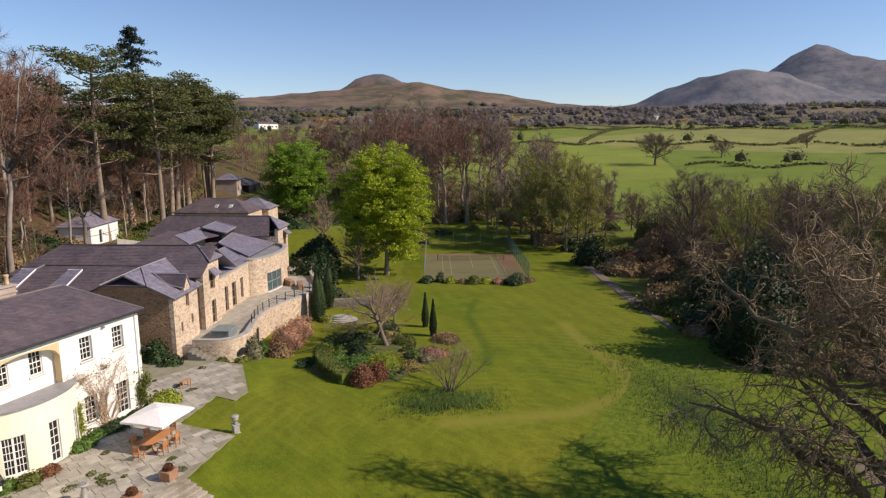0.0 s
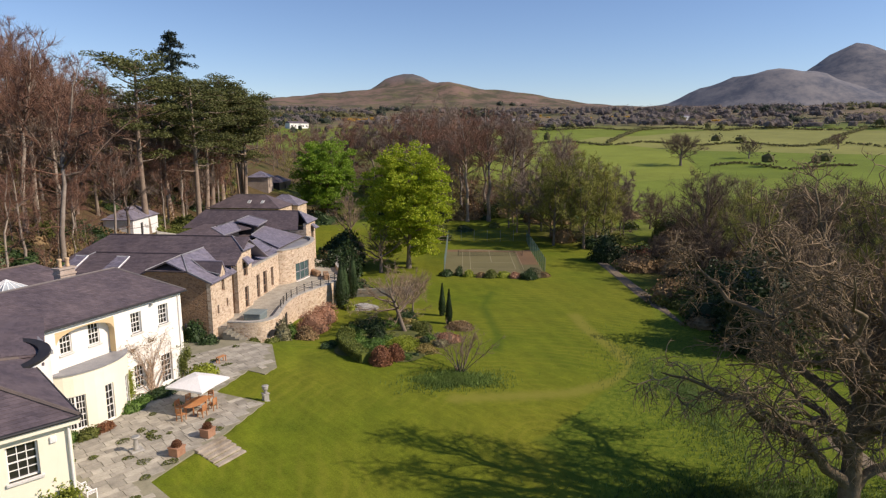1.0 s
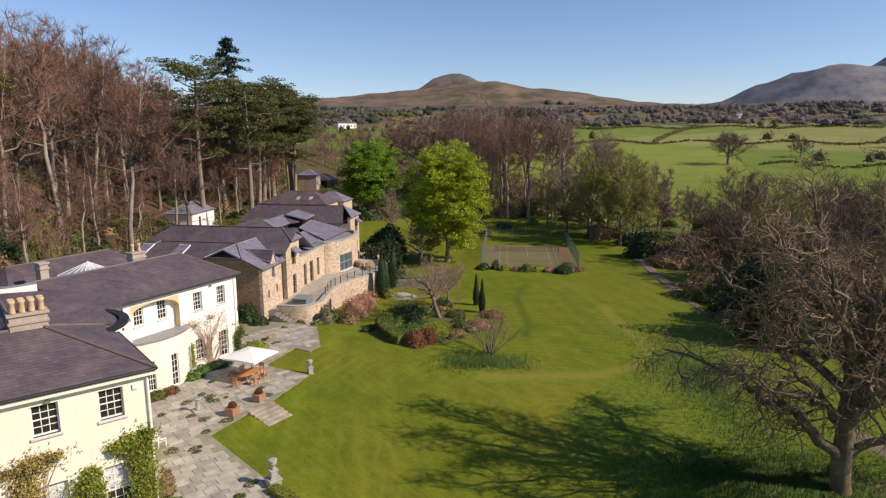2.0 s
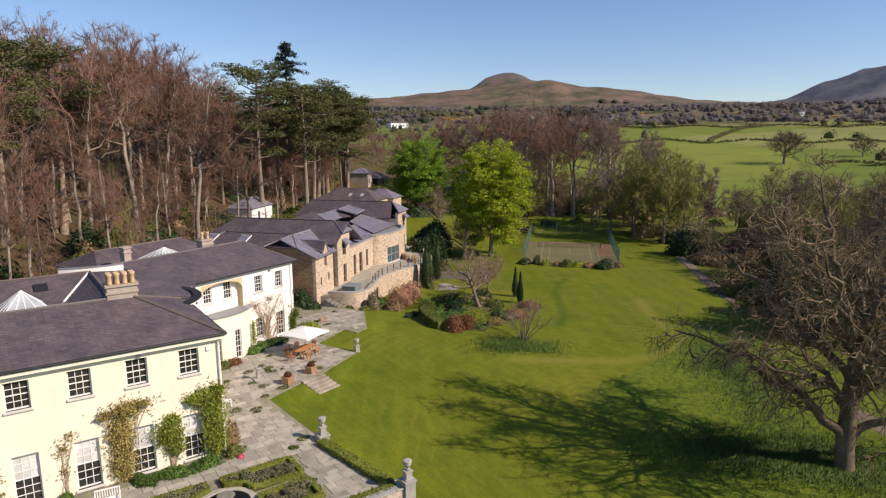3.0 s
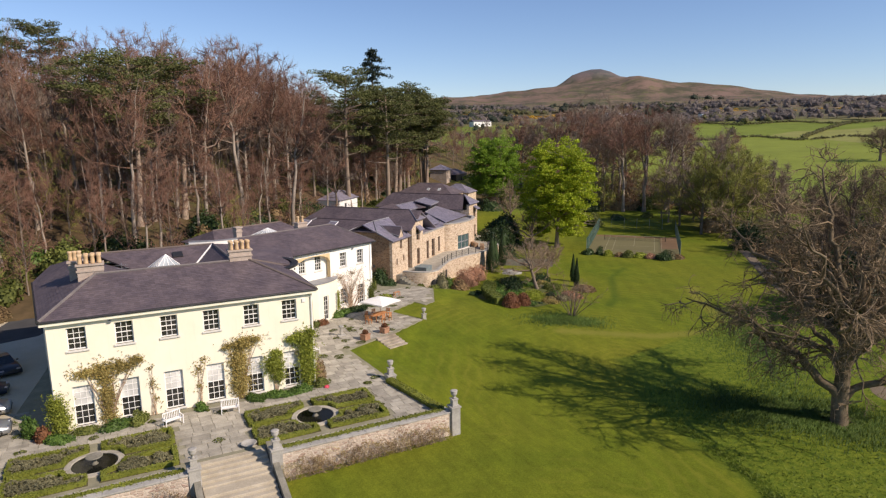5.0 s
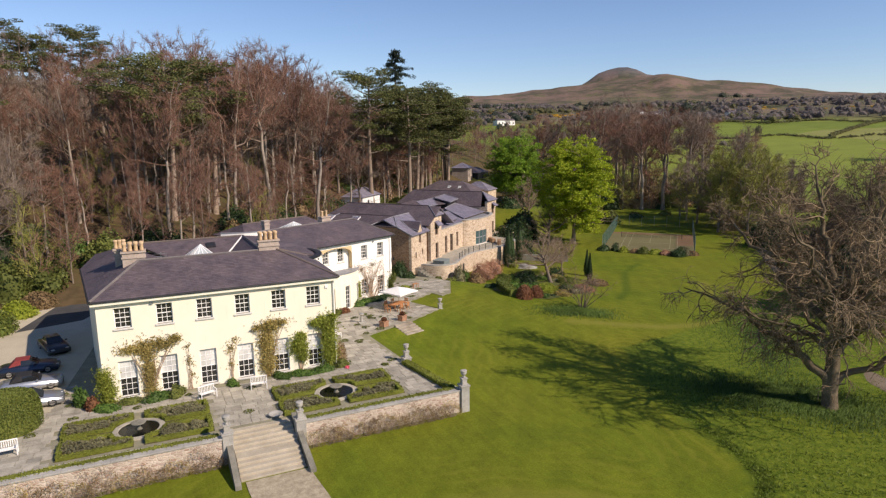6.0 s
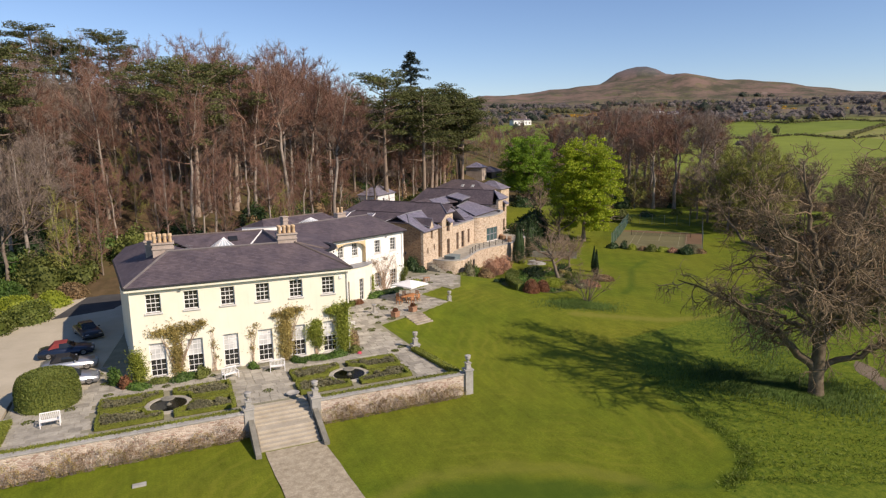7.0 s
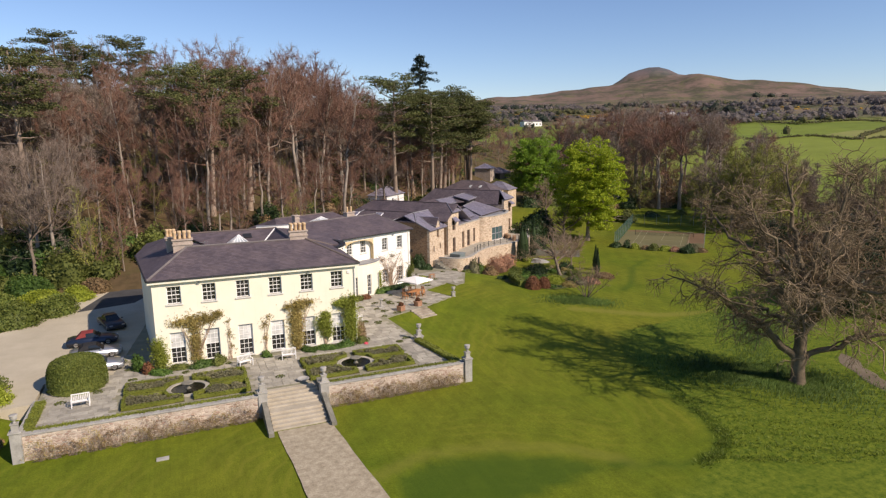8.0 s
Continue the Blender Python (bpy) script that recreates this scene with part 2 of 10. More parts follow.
METAL = plain("galvanised_steel", (0.30, 0.32, 0.33), (0.42, 0.44, 0.45), 0.45, 3, 20, 0.1, 0.005, 0.7)
GREEN_NET = plain("green_netting", (0.05, 0.13, 0.10), (0.08, 0.18, 0.14), 0.8, 1.0)
DARK_METAL = plain("dark_iron", (0.02, 0.02, 0.022), (0.04, 0.038, 0.036), 0.5, 3, 20, 0.1, 0.005, 0.5)
TEAL = plain("faded_teal_paint", (0.15, 0.19, 0.19), (0.22, 0.26, 0.25), 0.6, 2.0)
RUBBER = plain("tyre_rubber", (0.012, 0.012, 0.013), (0.02, 0.02, 0.02), 0.8, 4)
ALLOY = plain("alloy_rim", (0.45, 0.45, 0.46), (0.55, 0.55, 0.56), 0.3, 4, 20, 0.05, 0.002, 0.9)


def car_paint(name, c, metal=0.4):
    m = Mat(name, 0.28, metal, 0.5)
    m.bsdf.inputs["Coat Weight"].default_value = 0.6
    return m.colour(m.mix(m.ramp(m.noise(2.5, 3), (0.3, 0.0), (0.7, 1.0)), c, tuple(v * 0.88 for v in c))).m


SILVER = car_paint("silver_car_paint", (0.52, 0.54, 0.56), 0.7)
NAVY = car_paint("navy_car_paint", (0.018, 0.028, 0.055))
BLACK = car_paint("black_car_paint", (0.012, 0.013, 0.016))
RED_HOOD = plain("dark_red_fabric", (0.20, 0.03, 0.03), (0.26, 0.05, 0.045), 0.85, 3)
BLACK_HOOD = plain("black_fabric", (0.02, 0.02, 0.022), (0.03, 0.03, 0.032), 0.85, 3)


def glazing(name, tint, rough=0.04):
    m = Mat(name, rough, 0.0, 0.6)
    return m.colour(m.mix(m.ramp(m.noise(0.9, 2), (0.35, 0.0), (0.7, 1.0)), tint, tuple(v * 1.6 for v in tint))).m


GLASS = glazing("dark_window_glass", (0.022, 0.022, 0.02))
BLIND = glazing("blind_behind_glass", (0.50, 0.50, 0.47), 0.15)
TEAL_GLASS = glazing("teal_window_glass", (0.05, 0.085, 0.085))
ROOF_GLASS = glazing("roof_lantern_glass", (0.30, 0.33, 0.34), 0.1)
CAR_GLASS = glazing("car_glass", (0.012, 0.014, 0.016))
WATER = plain("dark_pool_water", (0.008, 0.009, 0.007), (0.016, 0.016, 0.012), 0.12, 2.0, 9, 0.05, 0.005, 0, 0.12)

# ---------------------------------------------------------------- building helpers
def finish(ob, mat, parent=None, label="", m=None):
    if mat is not None:
        ob.data.materials.append(mat)
    if parent is not None:
        ob.parent = parent
    if m is not None:
        ob.matrix_basis = m
    if label:
        ob["label"] = label
    return ob


def part(name, bm, mat, parent=None, label="", m=None, smooth_faces=False):
    me = bpy.data.meshes.new(name)
    bmesh.ops.recalc_face_normals(bm, faces=bm.faces)
    bm.to_mesh(me)
    bm.free()
    if smooth_faces:
        me.shade_smooth()
    return finish(new(name, me), mat, parent, label, m)


def sheet(name, verts, faces, mat, parent=None, label="", m=None, smooth_faces=False):
    me = bpy.data.meshes.new(name)
    me.from_pydata(verts, [], faces)
    if smooth_faces:
        me.shade_smooth()
    return finish(new(name, me), mat, parent, label, m)


def again(ob, name, m, parent=None):
    """One more object on the same mesh."""
    o = new(name, ob.data)
    o.parent = parent if parent is not None else ob.parent
    o.matrix_basis = m
    if "label" in ob:
        o["label"] = ob["label"]
    return o


def thing(name, label, category, m=None, group="", kind=""):
    ob = new(name)
    ob.empty_display_size = 0.3
    if m is not None:
        ob.matrix_basis = m
    return tagged(ob, label, category, group, kind)


def box(bm, x0, x1, y0, y1, z0, z1, bevel=0.0):
    vs = [bm.verts.new(p) for p in ((x0, y0, z0), (x1, y0, z0), (x1, y1, z0), (x0, y1, z0), (x0, y0, z1), (x1, y0, z1), (x1, y1, z1), (x0, y1, z1))]
    fs = [bm.faces.new([vs[i] for i in f]) for f in ((0, 3, 2, 1), (4, 5, 6, 7), (0, 1, 5, 4), (1, 2, 6, 5), (2, 3, 7, 6), (3, 0, 4, 7))]
    if bevel:
        bmesh.ops.bevel(bm, geom=list({e for f in fs for e in f.edges}), offset=bevel, segments=1, affect="EDGES")
    return bm


def boxes(*rows, bevel=0.0):
    bm = bmesh.new()
    for r in rows:
        box(bm, *r, bevel=bevel)
    return bm


def lathe(bm, profile, sides=16, cx=0.0, cy=0.0, closed=True):
    """Turn (radius, z) pairs about the vertical through (cx, cy)."""
    rings = []
    for r, z in profile:
        rings.append([bm.verts.new((cx + r * math.cos(2 * math.pi * k / sides), cy + r * math.sin(2 * math.pi * k / sides), z)) for k in range(sides)])
    for a, b in zip(rings, rings[1:]):
        for k in range(sides):
            bm.faces.new((a[k], a[(k + 1) % sides], b[(k + 1) % sides], b[k]))
    if closed:
        bm.faces.new(rings[0][::-1])
        bm.faces.new(rings[-1])
    return bm


def prism(bm, outline, z0, z1):
    """Raise a flat outline of (x, y) into a solid."""
    low, high = [bm.verts.new((x, y, z0)) for x, y in outline], [bm.verts.new((x, y, z1)) for x, y in outline]
    n = len(outline)
    for k in range(n):
        bm.faces.new((low[k], low[(k + 1) % n], high[(k + 1) % n], high[k]))
    bm.faces.new(high)
    bm.faces.new(low[::-1])
    return bm


def rail(bm, pts, radius, sides=6):
    """A tube along points."""
    rings = []
    for k, p in enumerate(pts):
        p = Vector(p)
        d = (Vector(pts[min(k + 1, len(pts) - 1)]) - Vector(pts[max(k - 1, 0)])).normalized()
        u = d.orthogonal().normalized()
        v = d.cross(u)
        rings.append([bm.verts.new(p + radius * (math.cos(a) * u + math.sin(a) * v)) for a in (2 * math.pi * j / sides for j in range(sides))])
    for a, b in zip(rings, rings[1:]):
        s = min(range(sides), key=lambda j: (a[0].co - b[j].co).length)
        for j in range(sides):
            bm.faces.new((a[j], a[(j + 1) % sides], b[(j + 1 + s) % sides], b[(j + s) % sides]))
    bm.faces.new(rings[0])
    bm.faces.new(rings[-1][::-1])
    return bm


def pierced_wall(length, height, thick, holes, low=0.0):
    """A wall along +x, outer face at y = 0, with openings (x0, x1, z0, z1) right through it."""
    xs = sorted({0.0, length, *(h[0] for h in holes), *(h[1] for h in holes)})
    zs = sorted({low, height, *(h[2] for h in holes), *(h[3] for h in holes)})
    bm, made = bmesh.new(), {}

    def v(x, y, z):
        key = (round(x, 4), round(y, 4), round(z, 4))
        if key not in made:
            made[key] = bm.verts.new(key)
        return made[key]

    def solid(i, j):
        if not (0 <= i < len(xs) - 1 and 0 <= j < len(zs) - 1):
            return False
        x, z = (xs[i] + xs[i + 1]) / 2, (zs[j] + zs[j + 1]) / 2
        return not any(h[0] < x < h[1] and h[2] < z < h[3] for h in holes)

    for i in range(len(xs) - 1):
        for j in range(len(zs) - 1):
            if not solid(i, j):
                continue
            a, b, c, d = xs[i], xs[i + 1], zs[j], zs[j + 1]
            bm.faces.new((v(a, 0, c), v(b, 0, c), v(b, 0, d), v(a, 0, d)))
            bm.faces.new((v(a, thick, c), v(a, thick, d), v(b, thick, d), v(b, thick, c)))
            for ok, p, q in ((solid(i - 1, j), (a, c), (a, d)), (solid(i + 1, j), (b, c), (b, d)), (solid(i, j - 1), (a, c), (b, c)), (solid(i, j + 1), (a, d), (b, d))):
                if not ok:
                    bm.faces.new((v(p[0], 0, p[1]), v(q[0], 0, q[1]), v(q[0], thick, q[1]), v(p[0], thick, p[1])))
    return bm


def bent_wall(outer, inner, height, holes, low=0.0):
    """A wall bent along outer and inner points, one step for each; openings are (first step, last step, z0, z1)."""
    n = len(outer) - 1
    bm = bmesh.new()
    zs = sorted({low, height, *(h[2] for h in holes), *(h[3] for h in holes)})
    out = [[bm.verts.new((*p, z)) for z in zs] for p in outer]
    ins = [[bm.verts.new((*p, z)) for z in zs] for p in inner]

    def solid(i, j):
        if not (0 <= i < n and 0 <= j < len(zs) - 1):
            return False
        return not any(h[0] <= i < h[1] and h[2] < (zs[j] + zs[j + 1]) / 2 < h[3] for h in holes)

    for i in range(n):
        for j in range(len(zs) - 1):
            if not solid(i, j):
                continue
            bm.faces.new((out[i][j], out[i + 1][j], out[i + 1][j + 1], out[i][j + 1]))
            bm.faces.new((ins[i][j + 1], ins[i + 1][j + 1], ins[i + 1][j], ins[i][j]))
            for there, (a, b), (c, d) in (((i - 1, j), (i, j), (i, j + 1)), ((i + 1, j), (i + 1, j), (i + 1, j + 1)), ((i, j - 1), (i, j), (i + 1, j)), ((i, j + 1), (i, j + 1), (i + 1, j + 1))):
                if not solid(*there):
                    bm.faces.new((out[a][b], out[c][d], ins[c][d], ins[a][b]))
    bmesh.ops.delete(bm, geom=[v for v in bm.verts if not v.link_faces], context="VERTS")
    return bm


PANES = {}


def sash_window(house, m, w, h, cols, rows, glass, wide=0.036, sill=True, blind=0.0, mat=None, inset=0.19):
    """A window in an opening w by h whose lower left outer corner is the origin of m: box frame, bars, sill and panes."""
    mat = mat or WHITE
    f, y = 0.07, inset
    bm = boxes((0, f, y - 0.02, y + 0.1, 0, h), (w - f, w, y - 0.02, y + 0.1, 0, h), (f, w - f, y - 0.02, y + 0.1, h - f, h), (f, w - f, y - 0.02, y + 0.1, 0, f))
    win = part("window", bm, mat, house, "", m)
    pw, ph = (w - 2 * f) / cols, (h - 2 * f) / rows
    bm = bmesh.new()
    for c in range(1, cols):
        box(bm, f + c * pw - wide / 2, f + c * pw + wide / 2, y, y + 0.05, f, h - f)
    for r in range(1, rows):
        t = wide * (0.9 if r == rows // 2 else 0.5)
        for c in range(cols):
            box(bm, f + c * pw + (wide / 2 if c else 0), f + (c + 1) * pw - (wide / 2 if c < cols - 1 else 0), y, y + 0.05, f + r * ph - t, f + r * ph + t)
    if len(bm.verts):
        part("sash_grid", bm, mat, win)
    else:
        bm.free()
    if sill:
        part("sill", boxes((-0.12, w + 0.12, -0.1, y - 0.03, -0.14, 0.0), bevel=0.015), SILL, win, "painted stone sill")
    key = (round(pw, 2), round(ph, 2))
    for r in range(rows):
        for c in range(cols):
            g = BLIND if r >= rows * (1 - blind) else glass
            k = (*key, g.name)
            at = Matrix.Translation((f + c * pw, y + 0.03, f + r * ph))
            if k in PANES:
                again(PANES[k], "pane", at, win)
            else:
                PANES[k] = part("pane", boxes((0, pw, 0, 0.012, 0, ph)), g, win, "", at)
    return win


def slated(name, house, corners, mat, seed, course=0.24, wide=0.34, label="", m=None):
    """A roof plane (eave a, eave b, top c over b, top d over a): a board with lapped slates on it, course by course."""
    rng = np.random.default_rng(seed)
    a, b, c, d = (np.array(p, float) for p in corners)
    n = np.cross(b - a, d - a)
    if np.linalg.norm(n) < 1e-6:
        n = np.cross(b - a, c - a)
    n = n / np.linalg.norm(n)
    if n[2] < 0:
        n = -n
    verts = [*(p + 0 * n for p in (a, b, c, d)), *(p - 0.12 * n for p in (a, b, c, d))]
    board = sheet(name, [tuple(v) for v in verts], [(0, 1, 2, 3), (7, 6, 5, 4), (0, 4, 5, 1), (1, 5, 6, 2), (2, 6, 7, 3), (3, 7, 4, 0)], mat, house, label, m)
    rise = np.linalg.norm((d + c) / 2 - (a + b) / 2)
    count = max(1, int(rise / course))
    vs, fs = [], []
    for k in range(count):
        u0, u1 = k / count, min(1.0, (k + 1.25) / count)
        l0, r0, l1, r1 = a + (d - a) * u0, b + (c - b) * u0, a + (d - a) * u1, b + (c - b) * u1
        span = np.linalg.norm(r0 - l0)
        if span < wide:
            continue
        cuts = np.arange(wide * (0.5 if k % 2 else 1.0), span, wide) + rng.uniform(-0.02, 0.02, len(np.arange(wide * (0.5 if k % 2 else 1.0), span, wide)))
        cuts = np.r_[0, cuts, span] / span
        for p, q in zip(cuts, cuts[1:]):
            lift, dip = n * (0.022 + rng.uniform(0, 0.012)), n * 0.006
            base = len(vs)
            gap = 0.004 / span
            vs += [tuple(l0 + (r0 - l0) * (p + gap) + lift), tuple(l0 + (r0 - l0) * (q - gap) + lift), tuple(l1 + (r1 - l1) * (q - gap) + dip), tuple(l1 + (r1 - l1) * (p + gap) + dip),
                   tuple(l0 + (r0 - l0) * (p + gap)), tuple(l0 + (r0 - l0) * (q - gap))]
            fs += [(base, base + 1, base + 2, base + 3), (base + 4, base + 5, base + 1, base)]
    if vs:
        tagged(sheet("slate_covering", vs, fs, mat, board), kind="stuff")
    return board


def capping(name, house, pts, mat, radius=0.12, label="", m=None):
    return part(name, rail(bmesh.new(), pts, radius, 6), mat, house, label, m)


def turn_z(x, y, z, degrees):
    return pose(x, y, z, 0, 0, degrees)

# ---------------------------------------------------------------- growing things
def leaf_quads(rng, at, size, up=0.0, slim=0.6):
    """A small bent leaf (two triangles) at each place, turned at random; up leans them to face the sky."""
    n = len(at)
    a = rng.normal(size=(n, 3))
    a /= np.linalg.norm(a, axis=1)[:, None]
    b = rng.normal(size=(n, 3))
    b[:, 2] *= 1 - up
    a[:, 2] *= 1 - up
    b -= a * (a * b).sum(1)[:, None] / (a * a).sum(1)[:, None]
    a /= np.linalg.norm(a, axis=1)[:, None] + 1e-9
    b /= np.linalg.norm(b, axis=1)[:, None] + 1e-9
    s = (size * rng.uniform(0.6, 1.3, n))[:, None]
    v = np.stack([at - a * s, at + b * s * slim, at + a * s, at - b * s * slim], 1).reshape(-1, 3)
    f = np.arange(4 * n).reshape(n, 4)
    return v, f


def lump(d, seed):
    k = seed * 1.7
    return np.sin(d[:, 0] * 3.1 + k) * np.sin(d[:, 1] * 2.7 + k * 2) + 0.6 * np.sin(d[:, 2] * 5.3 + d[:, 0] * 4.1 + k * 3) + 0.4 * np.sin(d[:, 1] * 8.7 - d[:, 2] * 6.1 + k)


def shell(rng, n, radii, rough, seed, low=-0.25):
    d = rng.normal(size=(n * 2, 3))
    d /= np.linalg.norm(d, axis=1)[:, None]
    d = d[d[:, 2] > low][:n]
    r = 1 + rough * lump(d, seed)
    return d * (r * rng.uniform(0.84, 1.04, len(d)))[:, None] * np.array(radii)


def core(radii, rough, seed, sub=2, shrink=0.84):
    bm = bmesh.new()
    bmesh.ops.create_icosphere(bm, subdivisions=sub, radius=1.0)
    co = np.array([v.co for v in bm.verts])
    r = (1 + rough * lump(co, seed)) * shrink
    for v, p, k in zip(bm.verts, co, r):
        v.co = (p[0] * k * radii[0], p[1] * k * radii[1], max(p[2] * k, -0.3) * radii[2])
    vs = [tuple(v.co) for v in bm.verts]
    bm.verts.index_update()
    fs = [tuple(v.index for v in f.verts) for f in bm.faces]
    bm.free()
    return vs, fs




def bush(name, label, category, at, radii, mat, leaf=0.13, dense=1.0, rough=0.09, seed=1, group="", turn=0.0, slim=0.6):
    """A rounded leafy shrub: a lumpy body clothed in leaves."""
    rng = np.random.default_rng(seed)
    area = 2.6 * math.pi * (radii[0] * radii[1] + radii[0] * radii[2] + radii[1] * radii[2]) / 3 * 2
    n = int(min(9000, dense * area / (leaf * leaf) * 0.5))
    vs, fs = core(radii, rough, seed)
    v, f = leaf_quads(rng, shell(rng, n, radii, rough, seed), leaf, 0.0, slim)
    base = len(vs)
    ob = sheet(name, vs + v.tolist(), fs + (f + base).tolist(), mat, None, "", pose(*at, 0, 0, turn))
    return tagged(ob, label, category, group)


def hedge_run(name, pts, width, height, mat, parent=None, leaf=0.07, dense=1.0, seed=1, z=0.0, m=None):
    """A clipped hedge along (x, y) points."""
    rng = np.random.default_rng(seed)
    half = [(x, y) for x, y in pts]
    a = np.array(half, float)
    d = np.gradient(a, axis=0)
    d /= np.linalg.norm(d, axis=1)[:, None] + 1e-9
    n = np.stack([-d[:, 1], d[:, 0]], 1)
    vs, fs = [], []
    w = width / 2 * 0.86
    for p, q in zip(a, n):
        for u, zz in ((-w, 0), (-w, height * 0.9), (w, height * 0.9), (w, 0)):
            vs.append((p[0] + q[0] * u, p[1] + q[1] * u, z + zz))
    for k in range(len(a) - 1):
        for j in range(3):
            fs.append((4 * k + j, 4 * k + 4 + j, 4 * k + 5 + j, 4 * k + 1 + j))
    fs += [(0, 1, 2, 3), tuple(4 * (len(a) - 1) + j for j in (3, 2, 1, 0))]
    seg = np.linalg.norm(np.diff(a, axis=0), axis=1)
    total = seg.sum()
    count = int(dense * total * (width + 2 * height) / (leaf * leaf) * 0.5)
    t = rng.uniform(0, total, count)
    edge = np.r_[0, np.cumsum(seg)]
    at = np.stack([np.interp(t, edge, a[:, 0]), np.interp(t, edge, a[:, 1])], 1)
    nn = np.stack([np.interp(t, edge, n[:, 0]), np.interp(t, edge, n[:, 1])], 1)
    u = rng.uniform(0, width + 2 * height, count)
    side = np.where(u < height, -width / 2, np.where(u > height + width, width / 2, u - height - width / 2))
    zz = np.where(u < height, u, np.where(u > height + width, u - height - width, height))
    p3 = np.c_[at + nn * side[:, None], z + zz] + rng.normal(0, leaf * 0.25, (count, 3))
    v, f = leaf_quads(rng, p3, leaf)
    base = len(vs)
    return sheet(name, vs + v.tolist(), fs + (f + base).tolist(), mat, parent, "", m)


class Wood:
    """Collects tubes and twigs."""

    def __init__(self):
        self.v, self.f, self.n = [], [], 0

    def tube(self, pts, radii, sides):
        pts = np.asarray(pts)
        d = np.gradient(pts, axis=0)
        d /= np.linalg.norm(d, axis=1)[:, None] + 1e-9
        ref = np.array([0.31, 0.95, 0.05]) if abs(d[0][2]) > 0.6 else np.array([0.05, 0.1, 0.99])
        u = np.cross(d, ref)
        u /= np.linalg.norm(u, axis=1)[:, None] + 1e-9
        w = np.cross(d, u)
        a = np.arange(sides) * 2 * np.pi / sides
        ring = pts[:, None] + np.asarray(radii)[:, None, None] * (np.cos(a)[None, :, None] * u[:, None] + np.sin(a)[None, :, None] * w[:, None])
        self.v.append(ring.reshape(-1, 3))
        k = np.arange(len(pts) - 1)[:, None] * sides + self.n
        j = np.arange(sides)[None]
        jn = (j + 1) % sides
        self.f += np.stack([k + j, k + jn, k + sides + jn, k + sides + j], -1).reshape(-1, 4).tolist()
        self.n += len(pts) * sides

    def twigs(self, a, b, r):
        """Thin three-sided spikes from a to b."""
        n = len(a)
        d = b - a
        d /= np.linalg.norm(d, axis=1)[:, None] + 1e-9
        u = np.cross(d, np.array([0.3, 0.2, 0.93]))
        u /= np.linalg.norm(u, axis=1)[:, None] + 1e-9
        w = np.cross(d, u)
        r = np.broadcast_to(np.asarray(r, float), (n,))[:, None]
        v = np.stack([a + u * r, a - 0.5 * u * r + 0.87 * w * r, a - 0.5 * u * r - 0.87 * w * r, b], 1)
        base = self.n + 4 * np.arange(n)[:, None]
        for tri in ((0, 1, 3), (1, 2, 3), (2, 0, 3)):
            self.f += (base + np.array(tri)).tolist()
        self.v.append(v.reshape(-1, 3))
        self.n += 4 * n

    def slips(self, rng, a, b, r):
        """Very fine far twigs: one narrow tapering sliver each."""
        n = len(a)
        d = b - a
        u = np.cross(d, rng.normal(size=(n, 3)))
        u /= np.linalg.norm(u, axis=1)[:, None] + 1e-9
        v = np.stack([a + u * r, a - u * r, b], 1)
        self.f += (self.n + 3 * np.arange(n)[:, None] + np.arange(3)).tolist()
        self.v.append(v.reshape(-1, 3))
        self.n += 3 * n

    def mesh(self, name, mat, parent=None, label="", m=None):
        return sheet(name, np.concatenate(self.v).tolist(), self.f, mat, parent, label, m, True)


